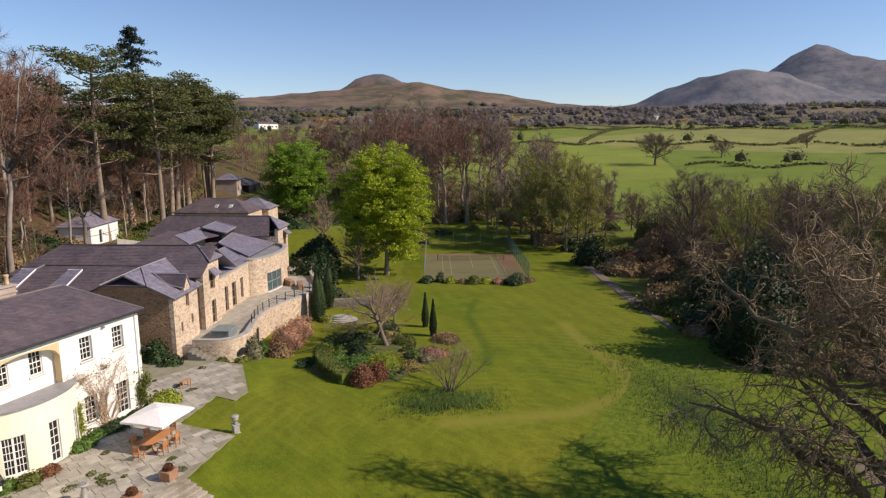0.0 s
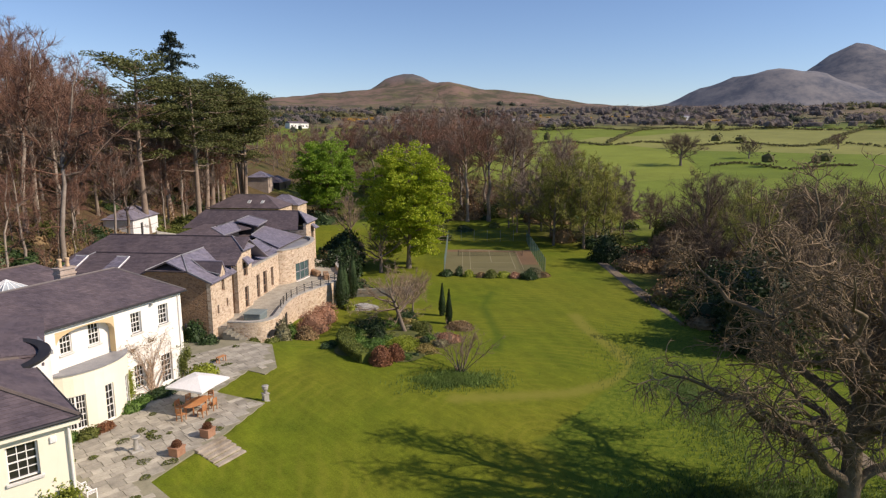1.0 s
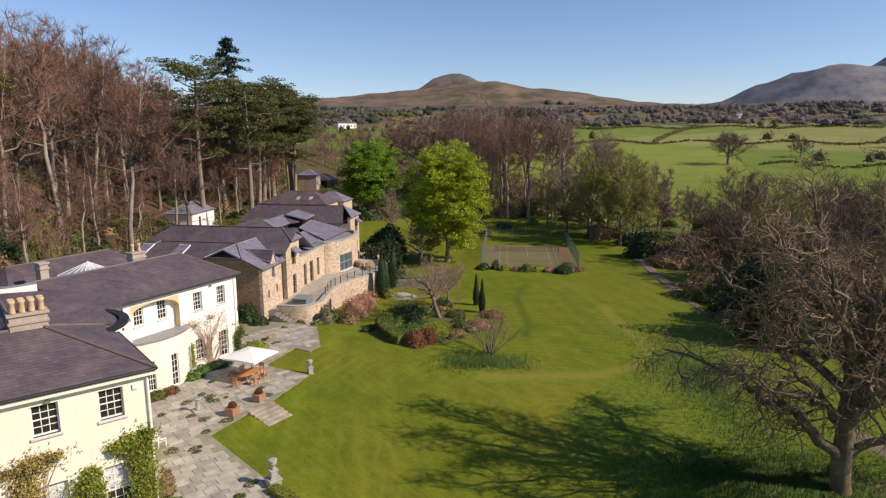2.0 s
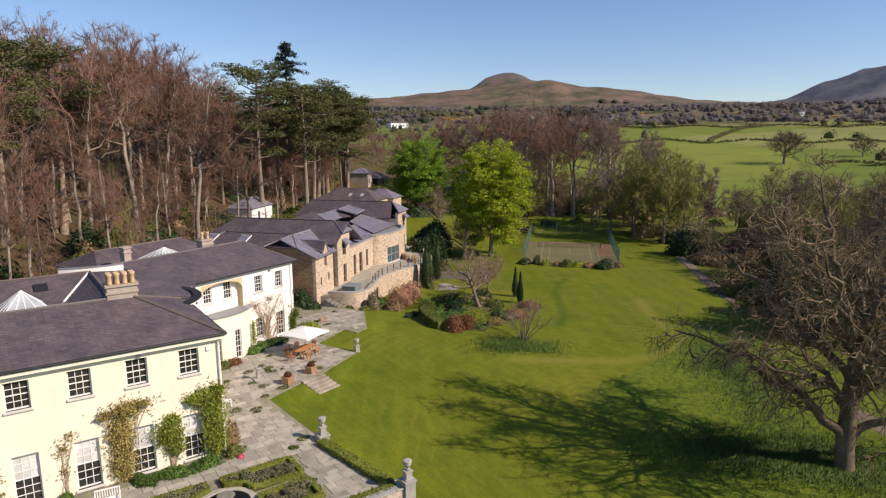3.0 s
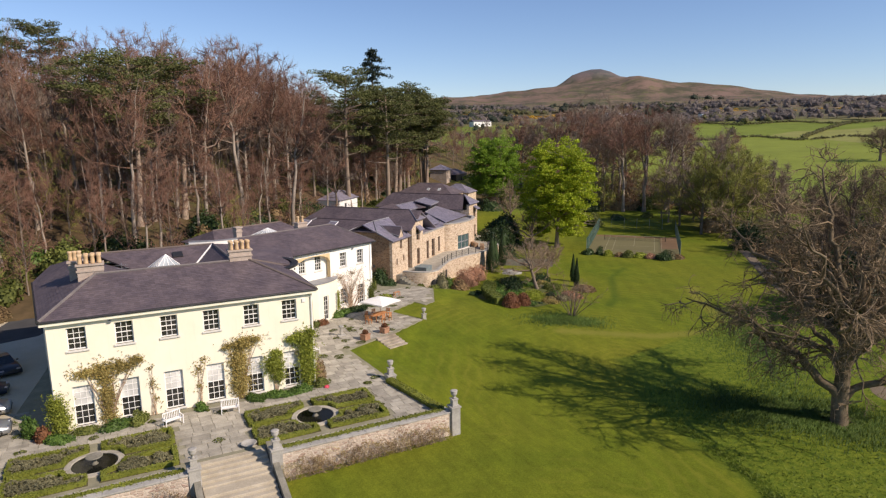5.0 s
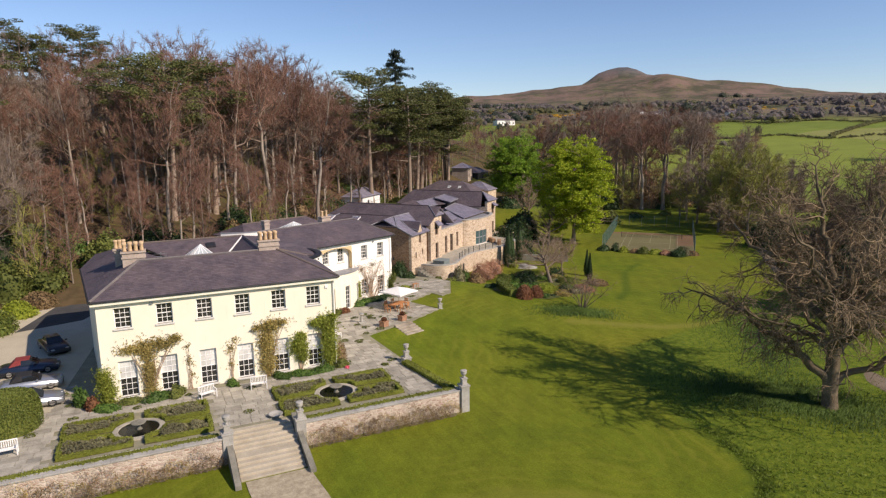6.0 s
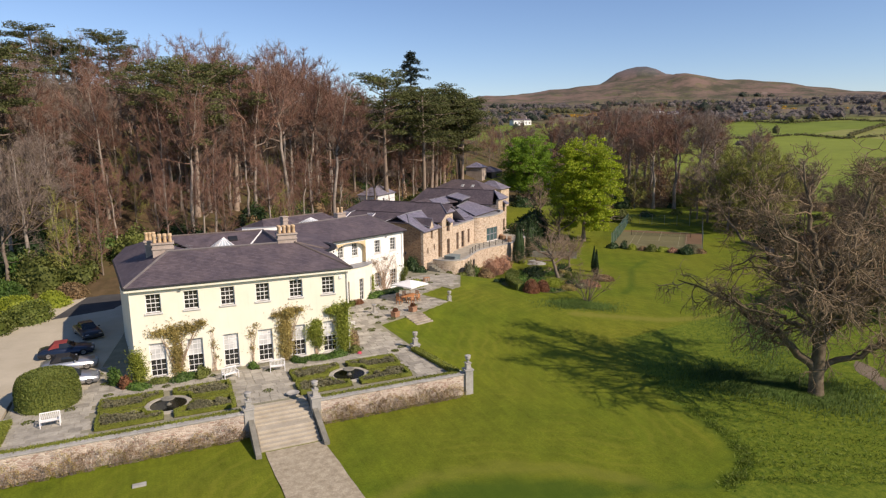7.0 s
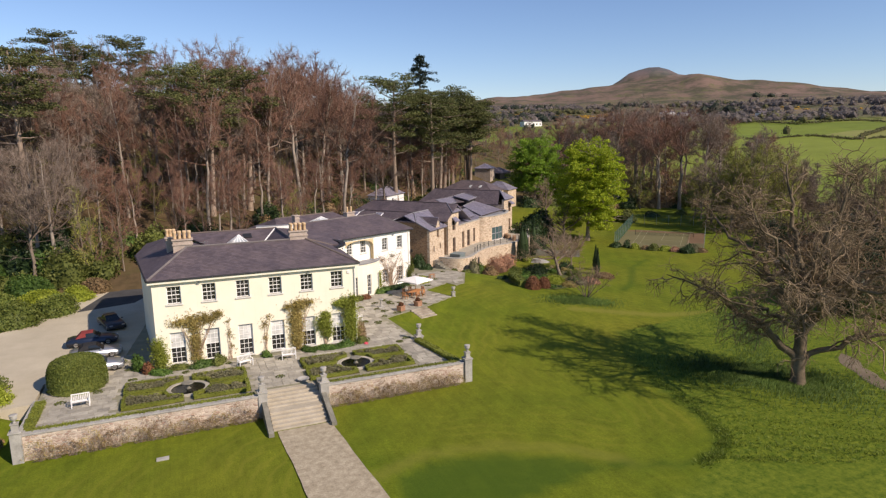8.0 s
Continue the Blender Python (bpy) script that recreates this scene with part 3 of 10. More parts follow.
def grow(rng, height, girth, levels, kids, spread, limb=0.55, droop=0.0, bare=0.35, sides=(8, 5, 4, 3), wiggle=0.12, lean=(0, 0), reach=None, cone=0.75, plan=(9, 6, 4, 3)):
    """A branching skeleton. Returns the heavy wood, the fine wood and the tips (place, way)."""
    thick, thin, tips = Wood(), Wood(), []
    todo = [(np.zeros(3), np.array([lean[0], lean[1], 1.0]), height, girth, 0)]
    while todo:
        p, d, length, r, level = todo.pop()
        steps = plan[min(level, 3)]
        pts, rads = [p], [r]
        d = d / np.linalg.norm(d)
        for k in range(steps):
            d = d + rng.normal(0, wiggle * (0.4 if level == 0 else 1.3), 3)
            d[2] += (-droop * (k / steps) * level) if level else 0.12
            if level and not droop:
                d[2] += 0.06
            d /= np.linalg.norm(d)
            p = p + d * length / steps
            pts.append(p)
            rads.append(r * (1 - (0.78 if level else 0.86) * (k + 1) / steps))
        if level == 0:
            rads[0] *= 1.35
        side = sides[min(level, 3)]
        (thick if level <= 1 else thin).tube(pts, rads, side)
        if level >= levels:
            tips.append((pts[-1], d))
            tips += [(pts[-2], d)]
            continue
        n = kids[level]
        for k in range(n):
            u = (bare if level == 0 else 0.22) + (1 - (bare if level == 0 else 0.22)) * (k + rng.uniform(0.1, 0.9)) / n
            i = min(int(u * steps), steps - 1)
            frac = u * steps - i
            q = pts[i] + (pts[i + 1] - pts[i]) * frac
            way = pts[i + 1] - pts[i]
            way = way / np.linalg.norm(way)
            turn = rng.uniform(0, 2 * np.pi) if level else (k * 2.4 + rng.uniform(-0.5, 0.5))
            sidev = np.array([np.cos(turn), np.sin(turn), 0.0])
            if level:
                sidev = rng.normal(size=3)
                sidev -= way * (sidev @ way)
                sidev /= np.linalg.norm(sidev)
            ang = spread[level] * rng.uniform(0.75, 1.25) * (1 + 1.1 * max(0.0, u - 0.6) if level == 0 and cone < 0.5 else 1)
            nd = way * math.cos(ang) + sidev * math.sin(ang)
            size = length * (limb if level else (limb * (0.4 + cone - cone * u) * (reach or 1.0))) * rng.uniform(0.75, 1.2)
            rr = (rads[i] + (rads[i + 1] - rads[i]) * frac) * rng.uniform(0.5, 0.72)
            todo.append((q, nd, size, max(rr, 0.012), level + 1))
        if level:
            tips.append((pts[-1], d))
    return thick, thin, tips


def spray(rng, wood, tips, per, length, radius, droop=0.0, bend=0.8, far=False):
    """Fine twigs from the tips."""
    p = np.repeat(np.array([t[0] for t in tips]), per, 0)
    d = np.repeat(np.array([t[1] for t in tips]), per, 0)
    way = d + rng.normal(0, bend, d.shape)
    way /= np.linalg.norm(way, axis=1)[:, None]
    way[:, 2] -= droop
    p = p - d * rng.uniform(0, length, (len(p), 1)) * 0.8
    end = p + way * (length * rng.uniform(0.5, 1.3, (len(p), 1)))
    if far:
        wood.slips(rng, p, end, radius)
    else:
        wood.twigs(p, end, radius)
    return end


def tree(name, label, category, at, thick, thin, bark, twig, group="", leaves=None, leaf_mat=None, turn=0.0, scale=1.0):
    o = thing(name, label, category, pose(*at, 0, 0, turn) @ Matrix.Scale(scale, 4), group)
    thick.mesh("trunk", bark, o)
    if thin is not None and thin.n:
        thin.mesh("branchwork" if leaves is not None else "crown", twig, o)
    if leaves is not None:
        sheet("crown", leaves[0].tolist(), leaves[1].tolist(), leaf_mat, o)
    return o


def on_ground(x, y, sink=0.1):
    return (x, y, float(ground_z(x, y)) - sink)

# ---------------------------------------------------------------- lie of the land
def smooth(a, b, v):
    u = np.clip((v - a) / (b - a), 0.0, 1.0)
    return u * u * (3 - 2 * u)


def mound(x, y, cx, cy, h, along, across, turn, power=1.0):
    c, s = math.cos(math.radians(turn)), math.sin(math.radians(turn))
    u, v = ((x - cx) * c + (y - cy) * s) / along, (-(x - cx) * s + (y - cy) * c) / across
    return h * np.exp(-np.power(u * u + v * v, power))


def wood_depth(x, y):
    """Metres up the wooded bank behind the house (negative on the flat)."""
    d = x * -0.765 + (y - 35) * 0.644
    return np.minimum(d, (y - 33) * 0.95) + 6 * np.sin(x * 0.02) * smooth(-40, -120, x)


PAVED = [(-26.3, -10.3), (-9.9, -10.3), (-9.9, -8.7), (-5.45, -8.7), (-5.45, -10.3), (7.5, -10.3), (6.1, -2.3), (5.5, 6.5), (8.9, 8.2), (10.9, 8.9), (15.9, 11.9), (14.1, 16.5),
         (18.2, 19.0), (18.8, 17.2), (20.4, 18.0), (23.2, 23.8), (21.5, 27.5), (19.9, 29.2), (13.0, 34.0), (-18.0, 34.0), (-21.5, 0.3), (-26.3, 0.3)]


def line_distance(x, y, pts):
    best = np.full(np.shape(x), 1e9)
    for (ax, ay), (bx, by) in zip(pts, pts[1:]):
        u = np.clip(((x - ax) * (bx - ax) + (y - ay) * (by - ay)) / ((bx - ax) ** 2 + (by - ay) ** 2), 0, 1)
        best = np.minimum(best, np.hypot(x - ax - u * (bx - ax), y - ay - u * (by - ay)))
    return best


def on_paving(x, y):
    hit = np.zeros(np.shape(x), bool)
    for (ax, ay), (bx, by) in zip(PAVED, PAVED[1:] + PAVED[:1]):
        if ay != by:
            hit ^= ((ay > y) != (by > y)) & (x < ax + (y - ay) * (bx - ax) / (by - ay))
    return hit


def ground_z(x, y):
    x, y = np.asarray(x, float), np.asarray(y, float)
    lawn = -1.5 + 0.055 * np.clip(y + 10, 0, 26) * (1 - smooth(15, 50, x)) - 0.012 * np.clip(x - 8, 0, 60)
    lawn = lawn + 0.25 * smooth(-14, -40, y) * np.sin(x * 0.05 + 0.6)
    lawn = lawn - mound(x, y, 28, 27, 0.75, 9, 4.5, 40)
    # grass bank up to the edge of the paving
    lawn = np.maximum(lawn, -0.06 - 0.24 * line_distance(x, y, PAVED[6:16]))
    yard = smooth(-26.5, -30, x) * smooth(-13, -3, y)
    z = lawn * (1 - yard)
    r = np.hypot(x + 8, y + 38)
    z = z + 0.064 * np.clip(r - 130, 0, 900) + 0.048 * np.clip(r - 1030, 0, 800) + 0.02 * np.clip(r - 1830, 0, 4000)
    d = wood_depth(x, y)
    bank = 0.34 * np.clip(d, 0, 70) + 0.10 * np.clip(d - 70, 0, 60)
    fade = 1 - smooth(190, 420, r)
    along = np.clip(x * 0.644 + (y - 35) * 0.765, 0, 130)
    z = z + (bank * fade + 0.03 * along * smooth(-18, 4, d) * (1 - smooth(200, 420, r)))
    z = z + mound(x, y, 1475, 1619, 86, 509, 357, -38, 0.92) + mound(x, y, 1538, 1746, 53, 114, 116, -42, 2.42) + mound(x, y, 1728, 1370, 14, 199, 199, -42, 0.97)
    z = z + mound(x, y, 1461, 1436, 20, 70, 156, -41, 1.43) + mound(x, y, 815, 1669, 12, 151, 227, -41, 1.77)
    z = z + mound(x, y, 3136, 1125, 119, 365, 258, -81, 1.57) + mound(x, y, 3234, 938, 82, 271, 229, -74, 1.36)
    z = z + mound(x, y, 4083, 939, 351, 370, 362, -76, 0.64) + mound(x, y, 3970, 412, 156, 540, 315, -80, 0.64)
    return z - 60 * smooth(4500, 4900, r)

# ---------------------------------------------------------------- ground: one sheet to the horizon
RINGS = [0.4 + 0.9 * k for k in range(70)]
while RINGS[-1] < 4880:
    RINGS.append(RINGS[-1] * 1.036 + 0.4)
SPOKES = 440
GC = (12.0, -4.0)
ang = np.linspace(0, 2 * np.pi, SPOKES, endpoint=False)
rad = np.array(RINGS)
gx, gy = GC[0] + rad[:, None] * np.cos(ang)[None], GC[1] + rad[:, None] * np.sin(ang)[None]
gz = ground_z(gx, gy)
bumpy = np.sin(gx * 0.21 + 1.3) * np.sin(gy * 0.17) * 0.05 + np.sin(gx * 0.047 + gy * 0.06) * 0.08
far_rough = smooth(300, 1500, rad)[:, None] * (np.sin(gx * 0.011) * np.cos(gy * 0.013) * 2 + np.sin(gx * 0.027 + gy * 0.019) * 2.5 + np.sin(gx * 0.051 - gy * 0.037) * 1.8)
crags = smooth(2650, 3000, rad)[:, None] * (1 - smooth(4600, 4850, rad))[:, None] * (16 * np.sin(gx * 0.0071 + 0.5) * np.sin(gy * 0.0083) + 9 * np.abs(np.sin(gx * 0.017 + gy * 0.011)) + 5 * np.sin(gx * 0.031 - gy * 0.027))
gz = gz + crags + bumpy * smooth(14, 40, rad)[:, None] + far_rough
# the sheet passes below the paved levels
under = (gx > -45) & (gx < -16) & (gy > -4.5) & (gy < 34) & (wood_depth(gx, gy) < 0.5) | on_paving(gx, gy) & (line_distance(gx, gy, PAVED[5:18]) > 1.0)
gz = np.where(under, np.minimum(gz, -1.2), gz)
verts = [(GC[0], GC[1], float(ground_z(*GC)))] + np.stack([gx, gy, gz], -1).reshape(-1, 3).tolist()
faces = [(0, 1 + k, 1 + (k + 1) % SPOKES) for k in range(SPOKES)]
for i in range(len(RINGS) - 1):
    o, p = 1 + i * SPOKES, 1 + (i + 1) * SPOKES
    faces += [(o + k, p + k, p + (k + 1) % SPOKES, o + (k + 1) % SPOKES) for k in range(SPOKES)]

m = Mat("turf_and_heath", 0.95, 0.0, 0.15)
fine = m.noise(9.0, 6, 0.75)
blotch = m.noise(0.35, 5, 0.6)
broad = m.noise(0.05, 3, 0.5)
lawn = m.mix(m.ramp(blotch, (0.32, 0.0), (0.7, 1.0)), (0.080, 0.118, 0.005), (0.130, 0.164, 0.008))
lawn = m.mix(m.ramp(broad, (0.35, 0.0), (0.72, 0.65)), lawn, (0.168, 0.168, 0.013))
swing = m.node("ShaderNodeMapping", Vector=m.where, Rotation=(0, 0, radians(33)), Scale=(1, 1, 1))
mow = m.t.nodes.new("ShaderNodeTexWave")
mow.wave_profile = "SIN"
m.t.links.new(swing.outputs[0], mow.inputs["Vector"])
for key, value in (("Scale", 0.13), ("Distortion", 4.0), ("Detail", 1.0), ("Detail Scale", 0.12)):
    mow.inputs[key].default_value = value
lawn = m.mix(1.0, lawn, m.ramp(mow.outputs["Fac"], (0.2, 0.965), (0.8, 1.035)), "MULTIPLY")
lawn = m.mix(1.0, lawn, m.ramp(fine, (0.25, 0.60), (0.75, 1.40)), "MULTIPLY")
lawn = m.mix(1.0, lawn, m.ramp(m.noise(1.7, 5, 0.75), (0.3, 0.87), (0.7, 1.13)), "MULTIPLY")
rough_grass = m.mix(m.ramp(m.noise(1.9, 6, 0.75), (0.36, 0.0), (0.64, 1.0)), (0.062, 0.105, 0.006), (0.160, 0.195, 0.016))
rough_grass = m.mix(1.0, rough_grass, m.ramp(fine, (0.2, 0.6), (0.8, 1.35)), "MULTIPLY")
litter = m.mix(m.ramp(m.noise(0.6, 6, 0.7), (0.3, 0.0), (0.7, 1.0)), (0.060, 0.045, 0.022), (0.125, 0.085, 0.045))
litter = m.mix(m.ramp(m.noise(0.12, 3), (0.5, 0.0), (0.68, 0.7)), litter, (0.070, 0.090, 0.020))
patch = m.t.nodes.new("ShaderNodeTexVoronoi")
patch.inputs["Scale"].default_value = 0.0075
m.t.links.new(m.where, patch.inputs["Vector"])
hue = m.t.nodes.new("ShaderNodeSeparateColor")
m.t.links.new(patch.outputs["Color"], hue.inputs[0])
field = m.mix(hue.outputs[0], (0.122, 0.172, 0.020), (0.188, 0.225, 0.032))
field = m.mix(m.ramp(hue.outputs[1], (0.72, 0.0), (0.78, 0.55)), field, (0.26, 0.24, 0.09))
field = m.mix(1.0, field, m.ramp(m.noise(0.05, 8, 0.75), (0.3, 0.80), (0.7, 1.20)), "MULTIPLY")
heath = m.mix(m.ramp(m.noise(0.010, 8, 0.8), (0.42, 0.0), (0.58, 1.0)), (0.075, 0.072, 0.042), (0.205, 0.138, 0.105))
heath = m.mix(m.ramp(m.noise(0.018, 8, 0.8), (0.54, 0.0), (0.60, 0.8)), heath, (0.125, 0.125, 0.05))
heath = m.mix(m.ramp(m.noise(0.016, 5, 0.7), (0.63, 0.0), (0.70, 0.5)), heath, (0.34, 0.28, 0.21))
# Rock grey, tinted bluish so the far mountains hold haze in their colour.
stony_haze = m.mix(m.ramp(m.noise(0.009, 8, 0.75), (0.4, 0.0), (0.62, 1.0)), (0.095, 0.105, 0.13), (0.21, 0.202, 0.202))
stretch = m.node("ShaderNodeMapping", Vector=m.where, Rotation=(0, 0, radians(33)), Scale=(2.4, 0.16, 1))
lawn = m.mix(1.0, lawn, m.ramp(m.noise(1.0, 5, 0.7, at=stretch.outputs[0]), (0.3, 0.88), (0.7, 1.13)), "MULTIPLY")
lawn = m.mix(m.ramp(m.noise(0.9, 6, 0.8), (0.66, 0.0), (0.80, 0.35)), lawn, (0.24, 0.22, 0.03))
swath = m.sum(m.sum(m.sum(m.attr("mowing"), m.sum(m.noise(0.35, 4), 2.2, "MULTIPLY")), 5.2, "MULTIPLY"), 0.0, "SINE")
swath = m.sum(swath, m.ramp(m.noise(0.11, 3), (0.42, 0.0), (0.62, 1.0)), "MULTIPLY")
lawn = m.mix(m.ramp(swath, (0.1, 0.0), (0.95, 0.34)), lawn, (0.205, 0.205, 0.02))
lawn = m.mix(m.sum(m.attr("worn"), 0.75, "MULTIPLY"), lawn, (0.20, 0.195, 0.03))
c = m.mix(m.attr("rough"), lawn, rough_grass)
c = m.mix(m.sum(m.attr("long_grass_shade"), 0.72, "MULTIPLY"), c, (0.042, 0.085, 0.006))
c = m.mix(m.attr("litter"), c, litter)
c = m.mix(m.attr("field"), c, field)
c = m.mix(m.attr("heath"), c, heath)
c = m.mix(m.attr("stony_haze"), c, stony_haze)
m.colour(c)
m.bump(fine, 0.55, 0.05)
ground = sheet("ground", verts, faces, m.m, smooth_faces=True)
tagged(ground, "mown green lawn rising to wooded bank, far fields and heath hills", "ground", kind="structure")


def mask(name, values):
    a = ground.data.attributes.new(name, "FLOAT", "POINT")
    a.data.foreach_set("value", np.r_[0.0, values.ravel()].astype(np.float32))


wob = np.sin(gx * 0.3 + 2) * 1.2 + np.sin(gy * 0.23) * 1.4
rr = np.hypot(gx + 8, gy + 38)
wd = wood_depth(gx, gy)
def near_line(pts, width):
    """1 on a line through the points, falling to 0 at that many metres from it."""
    best = np.full(gx.shape, 1e9)
    for (ax, ay), (bx, by) in zip(pts, pts[1:]):
        u = np.clip(((gx - ax) * (bx - ax) + (gy - ay) * (by - ay)) / ((bx - ax) ** 2 + (by - ay) ** 2), 0, 1)
        best = np.minimum(best, np.hypot(gx - ax - u * (bx - ax), gy - ay - u * (by - ay)))
    return 1 - smooth(width * 0.3, width, best)


# long grass begins where the mower turned: an arc round the oak and on beside the track
edge_y = np.array([-60, -34, -31.8, -30.3, -28.4, -25.9, -20.9, -14.0, -4.7, -2.4, 2.0, 5.7, 13, 60.0])
edge_x = np.array([-60, 3, 12.4, 15.5, 18.7, 20.5, 21.9, 23.6, 29.0, 44.0, 57.6, 66.8, 76, 130])
mask("rough", smooth(-0.9, 0.9, gx - np.interp(gy, edge_y, edge_x) + wob * 0.15) * (gy < 60) * (gy > -75))
mask("worn", np.maximum(near_line([(28.9, 4.2), (33.1, 1.6), (37.5, -1.2), (43.7, -2.4), (47.5, -1.8), (51.2, 2.7), (55.5, 9.1), (59.2, 13.0)], 1.2), 0.6 * near_line([(-4.6, -22.6), (-0.8, -21.2), (4.3, -22.1), (8.6, -24.6), (11.2, -27.4)], 0.9)))
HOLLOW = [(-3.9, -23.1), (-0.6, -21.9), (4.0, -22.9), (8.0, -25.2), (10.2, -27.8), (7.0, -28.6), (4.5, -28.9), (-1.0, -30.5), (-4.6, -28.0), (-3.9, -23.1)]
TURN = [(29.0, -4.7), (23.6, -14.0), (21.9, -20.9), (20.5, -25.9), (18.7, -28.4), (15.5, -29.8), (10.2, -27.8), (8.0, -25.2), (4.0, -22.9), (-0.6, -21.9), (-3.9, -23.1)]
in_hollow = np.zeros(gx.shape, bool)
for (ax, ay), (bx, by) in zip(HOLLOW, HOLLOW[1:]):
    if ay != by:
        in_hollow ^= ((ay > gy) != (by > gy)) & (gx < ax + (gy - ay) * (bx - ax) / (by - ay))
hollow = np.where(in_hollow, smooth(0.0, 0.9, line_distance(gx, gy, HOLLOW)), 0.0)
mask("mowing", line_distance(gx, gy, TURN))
# Long grass in the hollow, plus shadow painted along the mown edge and a ditch line.
edge_shadow = near_line(TURN[:7], 0.8)
mask("long_grass_shade", np.maximum(np.maximum(hollow * 1.0, 0.75 * edge_shadow), 0.7 * near_line([(60.8, 28.5), (54.0, 23.7), (49.2, 18.2), (45.4, 13.7), (41.3, 10.4)], 0.8)))
# Grove litter; under the budding trees its brown stands in for shaded grass.
groves = np.maximum(mound(gx, gy, 136, 98, 1.25, 22, 34, 0, 2.0), mound(gx, gy, 112, 46, 0.75, 10, 11, 0, 2.0))
groves = np.maximum(groves, mound(gx, gy, 62, 116, 1.3, 34, 20, 12, 2.0))
groves = np.maximum(groves, mound(gx, gy, 108, 12, 1.2, 20, 12, -35, 2.0))
groves = np.maximum(groves, mound(gx, gy, 104, 0, 1.25, 24, 30, -35, 2.0))
groves = np.maximum(groves, mound(gx, gy, 108, 190, 1.2, 75, 62, 30, 2.0))
mask("litter", np.maximum(smooth(-2, 3, wd + wob) * (1 - smooth(170, 320, rr)), np.clip(groves, 0, 0.95) * (1 - smooth(300, 380, rr))))
mask("field", (smooth(150, 172, rr + wob * 3) * (wd < 0) + smooth(170, 320, rr) * (wd >= 0)) * (1 - np.clip(groves, 0, 1) * (1 - smooth(300, 380, rr))))
climb = smooth(62, 96, gz + np.sin(gx * 0.009) * 9 + np.cos(gy * 0.012) * 8) * smooth(700, 1100, rr)
scrub = smooth(540, 690, rr + 60 * np.sin(gx * 0.013) * np.cos(gy * 0.017)) * 0.85
mask("heath", np.maximum(climb, scrub))
mask("stony_haze", np.maximum(smooth(2600, 2900, rr) * smooth(95, 150, gz), 0.8 * mound(gx, gy, 1573, 1736, 1.0, 150, 120, -42, 2.0)))

# ---------------------------------------------------------------- the cream country house
house = thing("country_house", "cream rendered two-storey country house with slate roofs and sash windows", "house")
X0, X1, EAVE, RIDGE_Y, TOP = -17.7, 0.4, 7.75, 4.7, 9.9
STEP = 2.9
uppers = [(-2.04 - STEP * k, 1.16) for k in range(6)]
holes = [(x - X0, x - X0 + w, 5.70, 7.27) for x, w in uppers]
holes += [(x - 0.05 - X0, x + w + 0.05 - X0, 0.22, 3.10) for x, w in uppers]
part("front_wall", pierced_wall(X1 - X0, EAVE, 0.35, holes), CREAM, house, "cream painted front wall", pose(X0, 0, 0))
for k, (x, w) in enumerate(uppers):
    sash_window(house, pose(x, 0, 5.70), w, 1.57, 3, 4 if k % 2 else 4, GLASS)
    sash_window(house, pose(x - 0.05, 0, 0.22), w + 0.1, 2.88, 3, 6, GLASS, blind=0.5)
part("west_wall", boxes((0, 14.1, 0, 0.35, -0.3, EAVE)), CREAM, house, "", pose(-19.25, 14.0, 0, 0, 0, -83.7))
east = pierced_wall(11.5, EAVE, 0.35, [(3.0, 4.0, 5.6, 7.1)])
part("east_wall", east, CREAM, house, "", pose(X1, 0.35, 0, 0, 0, 90))
sash_window(house, pose(X1, 3.35, 5.6, 0, 0, 90), 1.0, 1.5, 3, 4, GLASS)
part("rear_wall", boxes((-18.6, 1.0, 21.0, 21.35, -0.3, EAVE)), CREAM, house)
part("west_rear_wall", boxes((0, 7.0, 0, 0.35, -0.3, EAVE)), CREAM, house, "", pose(-18.55, 21.0, 0, 0, 0, -95.5))
# Unseen slab inside the house, added to stop sunlight passing through roof gaps.
part("attic_floor", prism(bmesh.new(), [(-17.3, 0.4), (0.0, 0.4), (0.0, 20.9), (-18.1, 20.9), (-18.8, 14.0)], 7.45, 7.7), STEP_STONE, house, "unseen slab added under the roofs to block sunlight")

# slate roofs over the front block
fl, fr_ = (X0 - 0.3, -0.33, 8.0), (X1 + 0.3, -0.33, 8.0)
rl, rr_ = (-14.6, RIDGE_Y, TOP), (-3.5, RIDGE_Y, TOP)
roofs = (("front_roof", (fl, fr_, rr_, rl)), ("east_roof", (fr_, (X1 + 0.3, 9.7, 8.0), rr_, rr_)), ("back_roof", ((X1 + 0.3, 9.7, 8.0), (-11.6, 9.7, 8.1), rl, rr_)),
         ("west_roof", ((-19.55, 13.8, 8.0), fl, rl, (-16.2, 13.8, 9.75))), ("west_inner_roof", ((-11.6, 9.7, 8.1), (-11.6, 13.2, 8.1), (-16.2, 13.8, 9.75), rl)),
         ("rear_roof", ((-11.6, 13.2, 8.1), (-6.8, 13.2, 8.1), (-4.6, 17.2, 9.4), (-15.0, 17.2, 9.4))), ("rear_hip", ((-18.8, 21.0, 8.0), (-19.55, 13.8, 8.0), (-16.2, 13.8, 9.75), (-15.0, 17.2, 9.4))),
         ("rear_back_roof", ((4.0, 21.3, 8.0), (-18.8, 21.3, 8.0), (-15.0, 17.2, 9.4), (-4.6, 17.2, 9.4))),
         ("cross_west_roof", ((-6.8, 13.2, 8.1), (-6.8, 9.7, 8.1), (-4.6, 6.6, 9.75), (-4.6, 17.2, 9.4))), ("cross_east_roof", ((1.6, 9.7, 8.0), (4.0, 21.3, 8.0), (-4.6, 17.2, 9.4), (-4.6, 6.6, 9.75))))
for k, (n, corners) in enumerate(roofs):
    slated(n, house, corners, SLATE, 10 + k, label="blue-grey slate roof slope")
